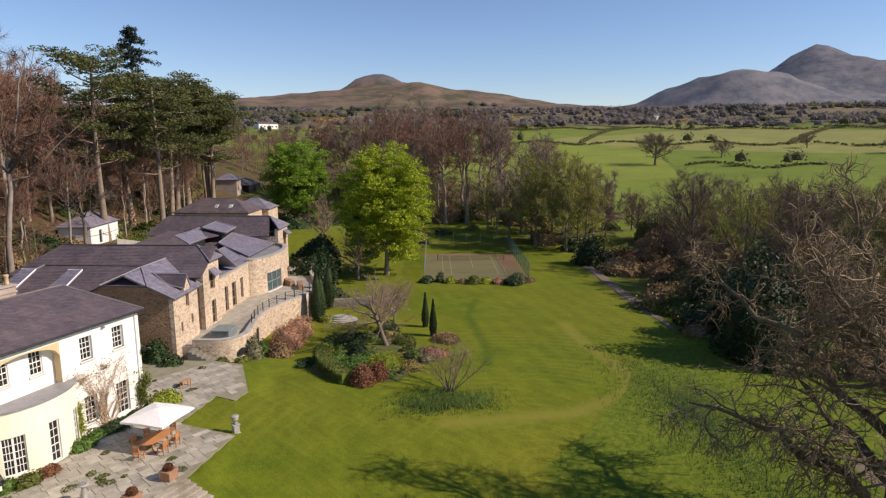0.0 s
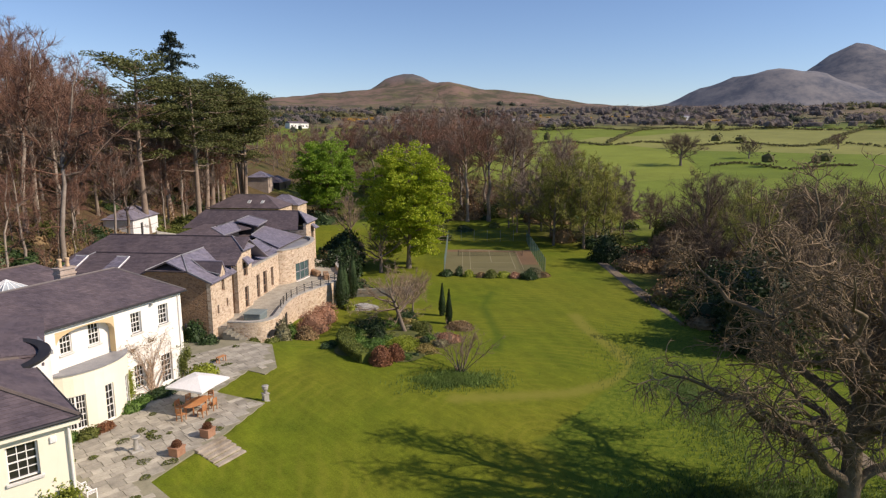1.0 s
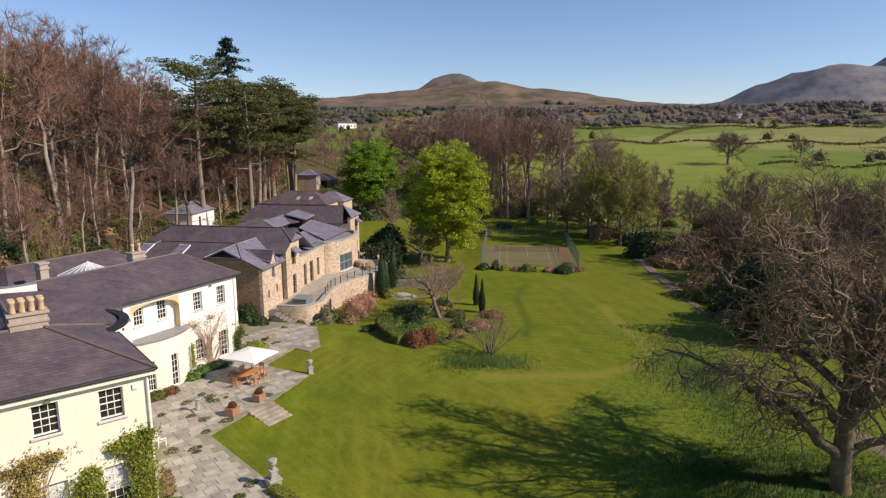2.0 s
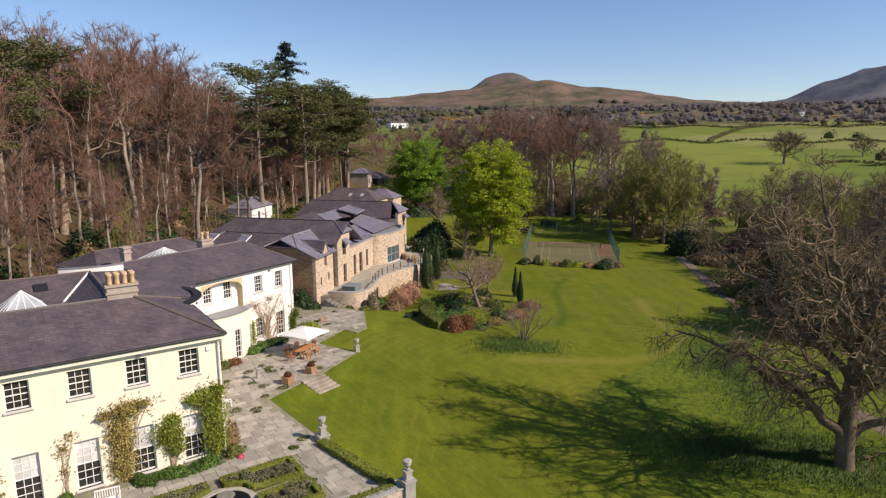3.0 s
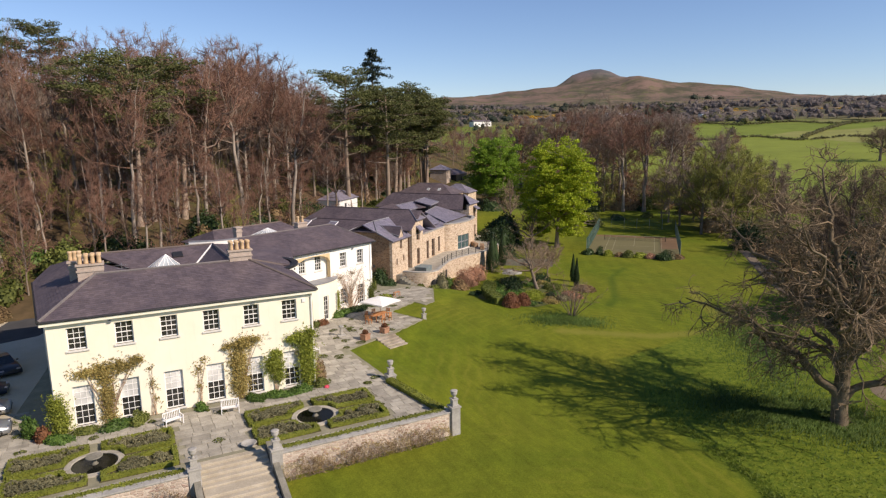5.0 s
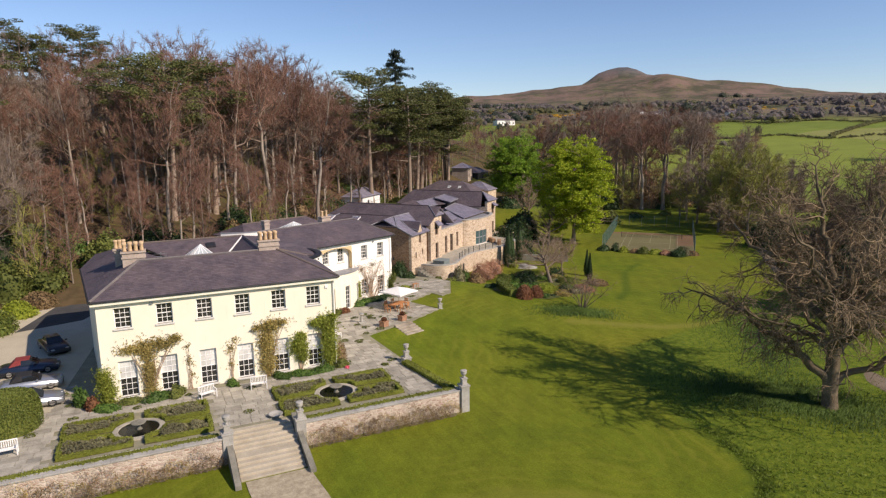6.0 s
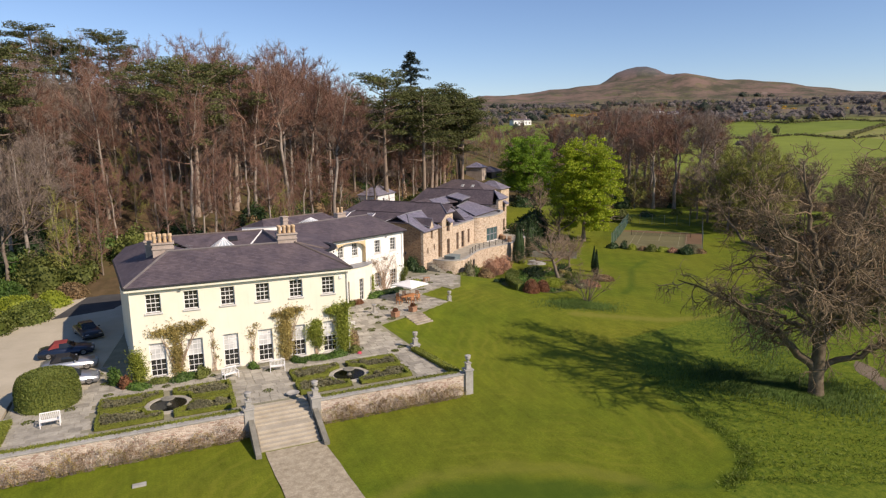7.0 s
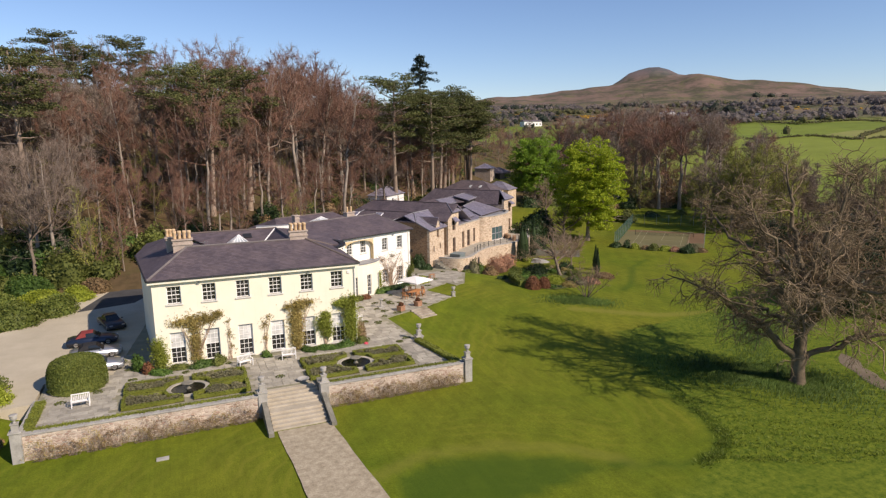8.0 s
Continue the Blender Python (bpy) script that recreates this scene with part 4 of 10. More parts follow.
for n, pts, mat in (("ridge_tiles", (rl, rr_), RIDGE), ("hip_tiles", (fl, rl), RIDGE), ("hip_tiles", (fr_, rr_), RUST_RIDGE), ("hip_tiles", ((X1 + 0.3, 9.7, 8.0), rr_), RUST_RIDGE),
                    ("ridge_tiles", ((-15.0, 17.2, 9.4), (-4.6, 17.2, 9.4)), RUST_RIDGE), ("ridge_tiles", ((-4.6, 6.6, 9.75), (-4.6, 17.2, 9.4)), RIDGE), ("valley_flashing", ((-6.8, 13.2, 8.12), (-4.6, 17.2, 9.4)), WHITE), ("ridge_tiles", (rl, (-16.2, 13.8, 9.75), (-15.0, 17.2, 9.4)), RIDGE)):
    capping(n, house, [(x, y, z + 0.03) for x, y, z in pts], mat, 0.11)
part("flat_roof", boxes((-11.6, 2.0, 9.7, 13.2, 7.9, 8.12)), LEAD, house, "grey lead flat roof")
for a, b in ((fl, fr_), ((-19.55, 13.8, 8.0), fl), (fr_, (X1 + 0.3, 9.7, 8.0))):
    d = (Vector(b) - Vector(a)).normalized()
    out = Vector((d.y, -d.x, 0))
    bm = bmesh.new()
    rail(bm, [Vector(a) + out * 0.05 + Vector((0, 0, -0.06)), Vector(b) + out * 0.05 + Vector((0, 0, -0.06))], 0.085, 8)
    part("gutter", bm, GUTTER, house, "black cast-iron gutter")
    bm = bmesh.new()
    rail(bm, [Vector(a) - out * 0.1 + Vector((0, 0, -0.24)), Vector(b) - out * 0.1 + Vector((0, 0, -0.24))], 0.16, 4)
    part("cornice", bm, CREAM, house, "cream painted eaves board")
part("downpipe", rail(bmesh.new(), [(X1 - 0.12, -0.12, 7.7), (X1 - 0.12, -0.12, 0.1)], 0.05, 8), WHITE, house)


def wall_lamp(parent, m):
    bm = bmesh.new()
    box(bm, -0.12, 0.12, -0.16, 0.0, 0, 0.1)
    box(bm, -0.03, 0.03, -0.1, -0.04, 0.1, 0.16)
    part("floodlight", bm, METAL, parent, "small grey floodlight", m)


for x in (-13.9, -4.2):
    wall_lamp(house, pose(x, 0, 7.35))
part("alarm_box", boxes((0, 0.26, -0.08, 0, 0, 0.3), bevel=0.02), WHITE, house, "", pose(-0.45, 0, 6.95))


def chimney(parent, x, y, z0, z1, w, d, pots, mat, turn=0.0):
    bm = boxes((-w / 2, w / 2, -d / 2, d / 2, z0, z1), (-w / 2 - 0.07, w / 2 + 0.07, -d / 2 - 0.07, d / 2 + 0.07, z1 - 0.45, z1 - 0.3), (-w / 2 - 0.1, w / 2 + 0.1, -d / 2 - 0.1, d / 2 + 0.1, z1, z1 + 0.14), bevel=0.01)
    stack = part("chimney", bm, mat, parent, "cement-rendered chimney stack", turn_z(x, y, 0, turn))
    rows = 2 if pots > 4 else 1
    each = pots // rows
    first = None
    for r in range(rows):
        for k in range(each):
            at = Matrix.Translation(((k + 0.5) / each * w - w / 2, ((r + 0.5) / rows - 0.5) * d, z1 + 0.14))
            if first is None:
                bm = lathe(bmesh.new(), [(0.17, 0), (0.15, 0.1), (0.135, 0.5), (0.17, 0.56), (0.18, 0.68), (0.14, 0.72), (0.1, 0.7)], 12)
                first = part("chimney_pot", bm, POT, stack, "buff clay chimney pot", at, True)
            else:
                again(first, "chimney_pot", at, stack)
    return stack


chimney(house, -14.9, 5.3, 8.6, 10.55, 1.7, 1.0, 8, CEMENT, 0)
chimney(house, -15.9, 6.7, 8.3, 10.6, 0.9, 0.9, 3, CEMENT, 0)
chimney(house, -4.1, 5.0, 8.8, 10.65, 1.75, 0.9, 8, CEMENT, 0)


def lantern(parent, x, y, z, w, h, turn=0.0):
    """A pyramid roof light: white bars over glass."""
    kerb = part("roof_lantern", boxes((-w / 2, w / 2, -w / 2, w / 2, -0.3, 0.12)), WHITE, parent, "white glazed roof lantern", turn_z(x, y, z, turn))
    tip = (0, 0, h)
    cs = [(-w / 2, -w / 2, 0.13), (w / 2, -w / 2, 0.13), (w / 2, w / 2, 0.13), (-w / 2, w / 2, 0.13)]
    for k in range(4):
        sheet("pane", [cs[k], cs[(k + 1) % 4], tip], [(0, 1, 2)], ROOF_GLASS, kerb)
    bm = bmesh.new()
    for k in range(4):
        a, b = Vector(cs[k]), Vector(cs[(k + 1) % 4])
        for u in (0, 0.25, 0.5, 0.75):
            rail(bm, [a.lerp(b, u), Vector(tip)], 0.045, 4)
    part("lantern_frame", bm, WHITE, kerb)


lantern(house, -9.3, 11.2, 8.35, 2.8, 1.45, 8)
part("skylight", boxes((-0.45, 0.45, -0.5, 0.5, 0, 0.09), bevel=0.01), GUTTER, house, "dark roof window", pose(-8.0, 15.6, 8.93, 18, 0, 0))
bm = rail(bmesh.new(), [(0, 0, 0), (0, 0, 1.3)], 0.03)
for z in (0.9, 1.15):
    rail(bm, [(-0.5, 0, z), (0.5, 0, z)], 0.015, 4)
    for x in np.linspace(-0.5, 0.5, 6):
        rail(bm, [(x, -0.2, z), (x, 0.2, z)], 0.01, 4)
part("aerial", bm, METAL, house, "metal television aerial", pose(-12.8, 9.9, 8.3))

# ---- the angled wing
WING = turn_z(13.7, 21.2, 0, 23)


def wing(s, depth, z):
    return tuple(WING @ Vector((s, depth, z)))


W_EAVE = 7.35
up_w = [(-2.35, 0.95), (-4.95, 0.95)]
arch_w = [(-8.05, 0.88), (-10.25, 0.88)]
L = 12.6
holes = [(s + L, s + L + w, 5.2, 6.8) for s, w in up_w] + [(-10.95 + L, -6.4 + L, 4.25, 7.05)]
holes += [(-2.42 + L, -1.32 + L, 0.25, 2.65), (-5.0 + L, -4.05 + L, 0.75, 2.65)]
part("wing_wall", pierced_wall(L, W_EAVE, 0.4, holes), WHITE_WALL, house, "white painted wing wall", WING @ pose(-L, 0, 0))
part("wing_end_wall", boxes((0, 10.4, 0, 0.4, -0.3, W_EAVE)), WHITE_WALL, house, "", WING @ pose(0, 0.4, 0, 0, 0, 90))
part("wing_back_wall", boxes((-16.0, -0.4, 10.4, 10.8, -0.3, W_EAVE)), WHITE_WALL, house, "", WING)
for s, w in up_w:
    sash_window(house, WING @ pose(s, 0, 5.2), w, 1.6, 3, 4, GLASS)
sash_window(house, WING @ pose(-2.42, 0, 0.25), 1.1, 2.4, 3, 5, GLASS, sill=False)
sash_window(house, WING @ pose(-5.0, 0, 0.75), 0.95, 1.9, 3, 4, GLASS)
# arched recess over the garden bow
part("recess_wall", pierced_wall(4.9, 3.3, 0.25, [(arch_w[1][0] + 11.1, arch_w[1][0] + 11.1 + 0.88, 1.1, 2.7), (arch_w[0][0] + 11.1, arch_w[0][0] + 11.98, 1.1, 2.7)]), WHITE_WALL, house, "", WING @ pose(-11.1, 0.62, 4.1))
for s, w in arch_w:
    sash_window(house, WING @ pose(s, 0.62, 5.2), 0.88, 1.6, 3, 4, GLASS, inset=0.1)
bm = bmesh.new()
lo, mid, hi, zc = -10.95, -8.675, -6.4, 6.15
for k in range(16):
    u0, u1 = k / 16, (k + 1) / 16
    s0, s1 = lo + (hi - lo) * u0, lo + (hi - lo) * u1
    z0, z1 = (zc + 0.82 * math.sqrt(max(0.0, 1 - (2 * u - 1) ** 2)) for u in (u0, u1))
    vs = [bm.verts.new(p) for p in ((s0, 0.003, z0), (s1, 0.003, z1), (s1, 0.003, 7.05), (s0, 0.003, 7.05), (s0, 0.6, z0), (s1, 0.6, z1))]
    bm.faces.new((vs[0], vs[1], vs[2], vs[3]))
    bm.faces.new((vs[0], vs[4], vs[5], vs[1]))
bmesh.ops.remove_doubles(bm, verts=bm.verts, dist=0.001)
part("arch_head", bm, BUFF, house, "buff arched recess head", WING)
part("arch_jamb", boxes((hi - 0.012, hi - 0.004, 0.02, 0.6, 4.3, zc)), BUFF, house, "buff recess jamb", WING)
# shallow ground-floor bow with a lead roof
bow = [(-8.7 + 3.4 * math.sin(a), 0.15 - 1.55 * (math.cos(a) - math.cos(1.25)) / (1 - math.cos(1.25))) for a in np.linspace(-1.25, 1.25, 13)]
slots = {2: (0.25, 2.65), 3: (0.25, 2.65), 6: (0.08, 2.75), 9: (0.25, 2.65)}
inner = [(s, d + 0.35) for s, d in bow]
part("bow_wall", bent_wall(bow, inner, 4.2, [(k, k + 1, *zz) for k, zz in slots.items()]), CREAM, house, "cream curved garden bow", WING)
for k, (z0, z1) in slots.items():
    (ax, ay), (bx, by) = bow[k], bow[k + 1]
    w = math.hypot(bx - ax, by - ay)
    sash_window(house, WING @ pose(ax, ay, z0, 0, 0, math.degrees(math.atan2(by - ay, bx - ax))), w, z1 - z0, 3 if k != 6 else 2, 5, GLASS, sill=False, inset=0.12)
part("bow_roof", prism(bmesh.new(), [(s * 1.0, d - 0.12) for s, d in bow] + [(-5.3, 0.3), (-12.1, 0.3)], 4.2, 4.32), LEAD, house, "lead-covered bow roof", WING)
# wing roof
e0, e1, r1, r0 = wing(-13.5, -0.3, 7.55), wing(0.3, -0.3, 7.55), wing(-1.7, 5.2, 9.3), wing(-15.5, 5.2, 9.3)
slated("wing_roof", house, (e0, e1, r1, r0), SLATE, 31, label="blue-grey slate wing roof")
slated("wing_hip", house, (e1, wing(0.3, 10.8, 7.55), r1, r1), SLATE, 32)
slated("wing_back_roof", house, (wing(0.3, 10.8, 7.55), wing(-16, 10.8, 7.55), r0, r1), SLATE, 33)
capping("ridge_tiles", house, (r0, r1), RIDGE, 0.1)
capping("hip_tiles", house, (e1, r1), RIDGE, 0.1)
part("gutter", rail(bmesh.new(), [(-12.4, -0.34, 7.46), (0.35, -0.34, 7.46)], 0.075, 8), GUTTER, house, "black gutter", WING)
part("downpipe", rail(bmesh.new(), [(-0.35, -0.07, 7.4), (-0.35, -0.07, 0.0)], 0.05, 8), WHITE, house, "", WING)
wall_lamp(house, WING @ pose(-3.1, 0, 7.0))
# round stair bay between the two blocks, with a parapet
TC, TR = (-2.0, 10.4), 3.9
arc = [(TC[0] + TR * math.cos(a), TC[1] + TR * math.sin(a)) for a in np.radians(np.linspace(-75, 80, 20))]
ins = [(TC[0] + (TR - 0.4) * math.cos(a), TC[1] + (TR - 0.4) * math.sin(a)) for a in np.radians(np.linspace(-75, 80, 20))]
part("round_bay", prism(bmesh.new(), arc + ins[::-1], -0.3, 8.15), WHITE_WALL, house, "white curved corner bay", None)
part("parapet_coping", prism(bmesh.new(), [(TC[0] + (x - TC[0]) * 1.02, TC[1] + (y - TC[1]) * 1.02) for x, y in arc] + [(TC[0] + (x - TC[0]) * 0.97, TC[1] + (y - TC[1]) * 0.97) for x, y in ins[::-1]], 8.15, 8.3), GUTTER, house, "dark lead-covered parapet")
slated("bay_roof", house, ((1.2, 8.0, 8.0), (1.0, 13.6, 8.0), (-4.0, 14.0, 8.8), (-4.0, 8.0, 8.6)), SLATE, 34, label="slate roof behind the curved parapet")
part("wing_infill", boxes((-16.5, -12.2, 0.2, 10.0, -0.3, 7.35)), WHITE_WALL, house, "", WING)

# curved white parapet behind the ridge
PC, PR = (-3.4, 24.6), 6.0
out_ = [(PC[0] + PR * math.cos(a), PC[1] + PR * math.sin(a)) for a in np.radians(np.linspace(-122, -76, 14))]
in_ = [(PC[0] + (PR - 0.3) * math.cos(a), PC[1] + (PR - 0.3) * math.sin(a)) for a in np.radians(np.linspace(-122, -76, 14))]
part("rear_parapet", prism(bmesh.new(), out_ + in_[::-1], 7.2, 9.45), WHITE_WALL, house, "weathered white curved parapet")
part("parapet_coping", prism(bmesh.new(), [(x + 0.04 * (x - PC[0]) / PR, y + 0.04 * (y - PC[1]) / PR) for x, y in out_] + in_[::-1], 9.45, 9.53), LEAD, house, "grey parapet coping")

# low slate roofs behind the wing
slated("rear_range_roof", house, (wing(-13, 12.0, 7.2), wing(1.0, 12.0, 7.2), wing(-1.0, 16.0, 8.65), wing(-11, 16.0, 8.65)), SLATE, 35)
slated("rear_range_back", house, (wing(1.0, 20.0, 7.2), wing(-13, 20.0, 7.2), wing(-11, 16.0, 8.65), wing(-1.0, 16.0, 8.65)), SLATE, 36)
slated("rear_range_hip", house, (wing(1.0, 12.0, 7.2), wing(1.0, 20.0, 7.2), wing(-1.0, 16.0, 8.65), wing(-1.0, 16.0, 8.65)), SLATE, 37)
slated("rear_range_hip", house, (wing(-13, 20.0, 7.2), wing(-13, 12.0, 7.2), wing(-11, 16.0, 8.65), wing(-11, 16.0, 8.65)), SLATE, 38)
capping("ridge_tiles", house, (wing(-11, 16.0, 8.68), wing(-1.0, 16.0, 8.68)), RUST_RIDGE, 0.1)
part("rear_range_wall", boxes((-12.6, 0.6, 12.3, 19.7, -0.3, 7.15)), WHITE_WALL, house, "", WING)
part("valley_roof", boxes((-17, 0.5, 10.3, 12.4, 7.0, 7.3)), LEAD, house, "", WING)
lantern(house, 2.78, 26.3, 8.1, 3.4, 1.2, 23)
chimney(house, *wing(-4.2, 7.8, 0)[:2], 8.0, 9.5, 1.3, 0.8, 2, CEMENT, 23)
chimney(house, -0.55, 26.9, 7.2, 9.45, 0.7, 0.7, 0, CEMENT, 23)

# ---------------------------------------------------------------- the stone house beyond
SM = turn_z(19.8, 29.3, 0, 40)
stone_house = thing("stone_house", "golden rubble-stone house with slate hips, dormers and a round bow", "house", SM)
DUSK_FRAME = plain("brown_window_frame", (0.20, 0.12, 0.08), (0.28, 0.18, 0.12), 0.6, 3)


def st_wall(name, m, length, height, holes, mat=STONE, frames=True, low=-1.0, rows=2):
    ob = part(name, pierced_wall(length, height, 0.45, holes, low), mat, stone_house, "", m)
    if frames:
        for x0, x1, z0, z1 in holes:
            sash_window(stone_house, m @ pose(x0, 0, z0), x1 - x0, z1 - z0, 2, rows + (z1 - z0 > 2.0), GLASS, 0.06, False, 0.0, DUSK_FRAME, 0.2)
    return ob


# end block: half-hipped gable to the west, its ridge along the front
st_wall("front_wall", pose(0, 0, 0), 4.9, 5.7, [(2.45, 3.1, 4.3, 5.65), (1.2, 1.6, 2.2, 3.1), (3.3, 3.75, 2.4, 3.3)])
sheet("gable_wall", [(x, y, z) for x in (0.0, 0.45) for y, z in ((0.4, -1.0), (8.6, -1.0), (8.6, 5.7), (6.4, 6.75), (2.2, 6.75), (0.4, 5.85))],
      [(0, 1, 2, 3, 4, 5), (11, 10, 9, 8, 7, 6), (0, 5, 11, 6), (5, 4, 10, 11), (4, 3, 9, 10), (3, 2, 8, 9), (2, 1, 7, 8)], BROWN_SHADE_STONE, stone_house, "half-hipped rubble gable wall in a darker shade-side brown")
# Slopes toward the sun get paler slate than west ones: light put into colour.
slated("end_roof", stone_house, ((-0.25, -0.3, 5.7), (5.6, -0.3, 5.7), (7.6, 4.3, 7.85), (-0.25, 4.3, 7.85)), SLATE_PALE_LIT, 41, label="grey slate slope in a paler sunlit tone")
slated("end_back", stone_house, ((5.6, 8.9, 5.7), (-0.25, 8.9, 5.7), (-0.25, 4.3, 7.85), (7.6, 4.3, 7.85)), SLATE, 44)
slated("end_hip", stone_house, ((-0.3, 6.5, 6.88), (-0.3, 2.1, 6.88), (2.9, 4.25, 7.93), (2.9, 4.35, 7.93)), SLATE, 42)
capping("ridge_tiles", stone_house, ((2.9, 4.3, 7.93), (7.6, 4.3, 7.9)), LEAD, 0.08)
capping("hip_tiles", stone_house, ((-0.3, 2.1, 6.92), (2.9, 4.3, 7.95), (-0.3, 6.5, 6.92)), LEAD, 0.07)
capping("verge", stone_house, ((-0.25, -0.3, 5.76), (-0.3, 2.1, 6.9)), LEAD, 0.06)
# gabled dormer
bm = bmesh.new()
vs = [bm.verts.new(p) for p in ((2.2, 0.0, 5.7), (3.35, 0.0, 5.7), (3.35, 0.0, 6.3), (2.78, 0.0, 7.35), (2.2, 0.0, 6.3), (2.2, 2.6, 5.7), (3.35, 2.6, 5.7), (3.35, 2.6, 6.3), (2.78, 2.6, 7.35), (2.2, 2.6, 6.3))]
for f in ((0, 1, 2, 3, 4), (9, 8, 7, 6, 5), (0, 4, 9, 5), (1, 6, 7, 2)):
    bm.faces.new([vs[i] for i in f])
part("dormer", bm, STONE, stone_house, "small stone dormer gable")
slated("dormer_roof", stone_house, ((2.05, -0.1, 6.2), (2.05, 3.0, 6.2), (2.78, 3.0, 7.45), (2.78, -0.1, 7.45)), SLATE, 45)
slated("dormer_roof", stone_house, ((3.5, 3.0, 6.2), (3.5, -0.1, 6.2), (2.78, -0.1, 7.45), (2.78, 3.0, 7.45)), SLATE_PALE_LIT, 46)
capping("flashing", stone_house, ((2.0, -0.1, 6.16), (2.0, 1.4, 6.5), (2.78, 3.2, 7.5)), LEAD, 0.06)
# lower range behind it, ridge running back
slated("back_range_roof", stone_house, ((0.0, 18.2, 5.75), (0.0, 4.4, 5.75), (4.2, 4.4, 7.75), (4.2, 14.6, 7.75)), SLATE, 57, label="long dark slate slope")
slated("back_range_hip", stone_house, ((8.4, 18.2, 5.75), (0.0, 18.2, 5.75), (4.2, 14.6, 7.75), (4.2, 14.6, 7.75)), SLATE_PALE_LIT, 58)
slated("back_range_side", stone_house, ((8.4, 4.4, 5.75), (8.4, 18.2, 5.75), (4.2, 14.6, 7.75), (4.2, 4.4, 7.75)), SLATE, 59)
capping("ridge_tiles", stone_house, ((4.2, 4.4, 7.8), (4.2, 14.6, 7.8)), SLATE, 0.08)
capping("hip_tiles", stone_house, ((0.0, 18.2, 5.8), (4.2, 14.6, 7.8)), LEAD, 0.08)
part("back_range_wall", boxes((0.3, 8.0, 8.6, 17.9, -1.0, 5.7)), BROWN_SHADE_STONE, stone_house)
for dep, tall, sd in ((10.4, 0.0, 60), (15.0, 0.0, 61)):
    win = slated("roof_window", stone_house, ((0.6, dep + 1.7, 6.35), (0.6, dep, 6.35), (3.3, dep - 0.1, 7.5), (3.3, dep + 1.3, 7.5)), SLATE_PALE_LIT, sd, label="flat slate-clad roof window")
    capping("flashing", stone_house, ((0.6, dep, 6.42), (3.3, dep - 0.1, 7.56), (3.3, dep + 1.3, 7.56)), WHITE, 0.06)
    part("window_cheek", boxes((0.65, 0.8, dep + 0.1, dep + 1.6, 6.0, 6.33)), GUTTER, stone_house)
# tall range running back from the half-hipped bay
part("link_wall", boxes((4.9, 6.1, 1.0, 1.45, -1.0, 5.6)), BROWN_SHADE_STONE, stone_house)
st_wall("bay_wall", pose(6.1, -0.1, 0), 3.9, 6.6, [(1.7, 2.75, 0.95, 3.4), (1.6, 2.75, 4.6, 6.2)])
bm = bmesh.new()
vs = [bm.verts.new(p) for p in ((6.1, -0.1, 6.6), (10.0, -0.1, 6.6), (10.0, -0.1, 7.6), (7.3, -0.1, 7.6), (6.1, 0.35, 6.6), (10.0, 0.35, 6.6), (10.0, 0.35, 7.6), (7.3, 0.35, 7.6))]
for f in ((0, 1, 2, 3), (7, 6, 5, 4), (1, 5, 6, 2), (3, 2, 6, 7), (0, 3, 7, 4)):
    bm.faces.new([vs[i] for i in f])
part("bay_gable", bm, STONE, stone_house)
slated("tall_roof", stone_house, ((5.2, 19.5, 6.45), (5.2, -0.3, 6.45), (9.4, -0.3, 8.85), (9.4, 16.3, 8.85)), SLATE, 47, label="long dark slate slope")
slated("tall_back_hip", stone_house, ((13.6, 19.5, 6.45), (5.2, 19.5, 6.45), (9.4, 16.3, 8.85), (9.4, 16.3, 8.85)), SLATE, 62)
slated("tall_side", stone_house, ((15.2, -0.1, 5.55), (15.2, 19.5, 5.55), (9.4, 16.3, 8.85), (9.4, -0.1, 8.85)), SLATE_PALE_LIT, 48)
slated("bay_half_hip", stone_house, ((7.15, -0.45, 7.66), (10.3, -0.45, 7.66), (9.45, 1.75, 8.93), (9.35, 1.75, 8.93)), SLATE_PALE_LIT, 63)
capping("ridge_tiles", stone_house, ((9.4, 1.75, 8.92), (9.4, 16.3, 8.9)), SLATE, 0.08)
capping("hip_tiles", stone_house, ((7.15, -0.45, 7.7), (9.4, 1.75, 8.95), (10.3, -0.45, 7.7)), LEAD, 0.06)
part("bay_side", boxes((6.1, 6.5, 0.35, 18.5, -1.0, 6.4)), BROWN_SHADE_STONE, stone_house)
part("bay_side", boxes((9.6, 10.0, 0.35, 18.5, -1.0, 7.5)), BROWN_SHADE_STONE, stone_house)
slated("bay_hood", stone_house, ((7.4, -0.85, 6.15), (9.2, -0.85, 6.15), (9.0, 0.0, 6.85), (7.6, 0.0, 6.85)), SLATE_PALE_LIT, 49)
# long low front with three windows
st_wall("long_wall", pose(10.0, 0.35, 0), 9.6, 5.0, [(2.3, 3.2, 0.95, 3.75), (4.3, 5.5, 0.95, 3.75), (6.9, 7.7, 1.3, 3.75)])
part("wall_coping", boxes((10.0, 19.7, 0.25, 0.85, 5.0, 5.14)), COPING, stone_house)
slated("long_roof", stone_house, ((11.5, 0.5, 5.1), (22.0, 0.5, 5.1), (22.0, 6.0, 6.5), (11.5, 6.0, 6.5)), SLATE_PALE_LIT, 50, label="grey slate slope in a paler sunlit tone")
slated("cross_roof", stone_house, ((16.8, 1.2, 5.65), (19.9, 1.2, 5.65), (21.4, 3.8, 6.6), (18.4, 3.8, 6.6)), SLATE_PALE_LIT, 51)
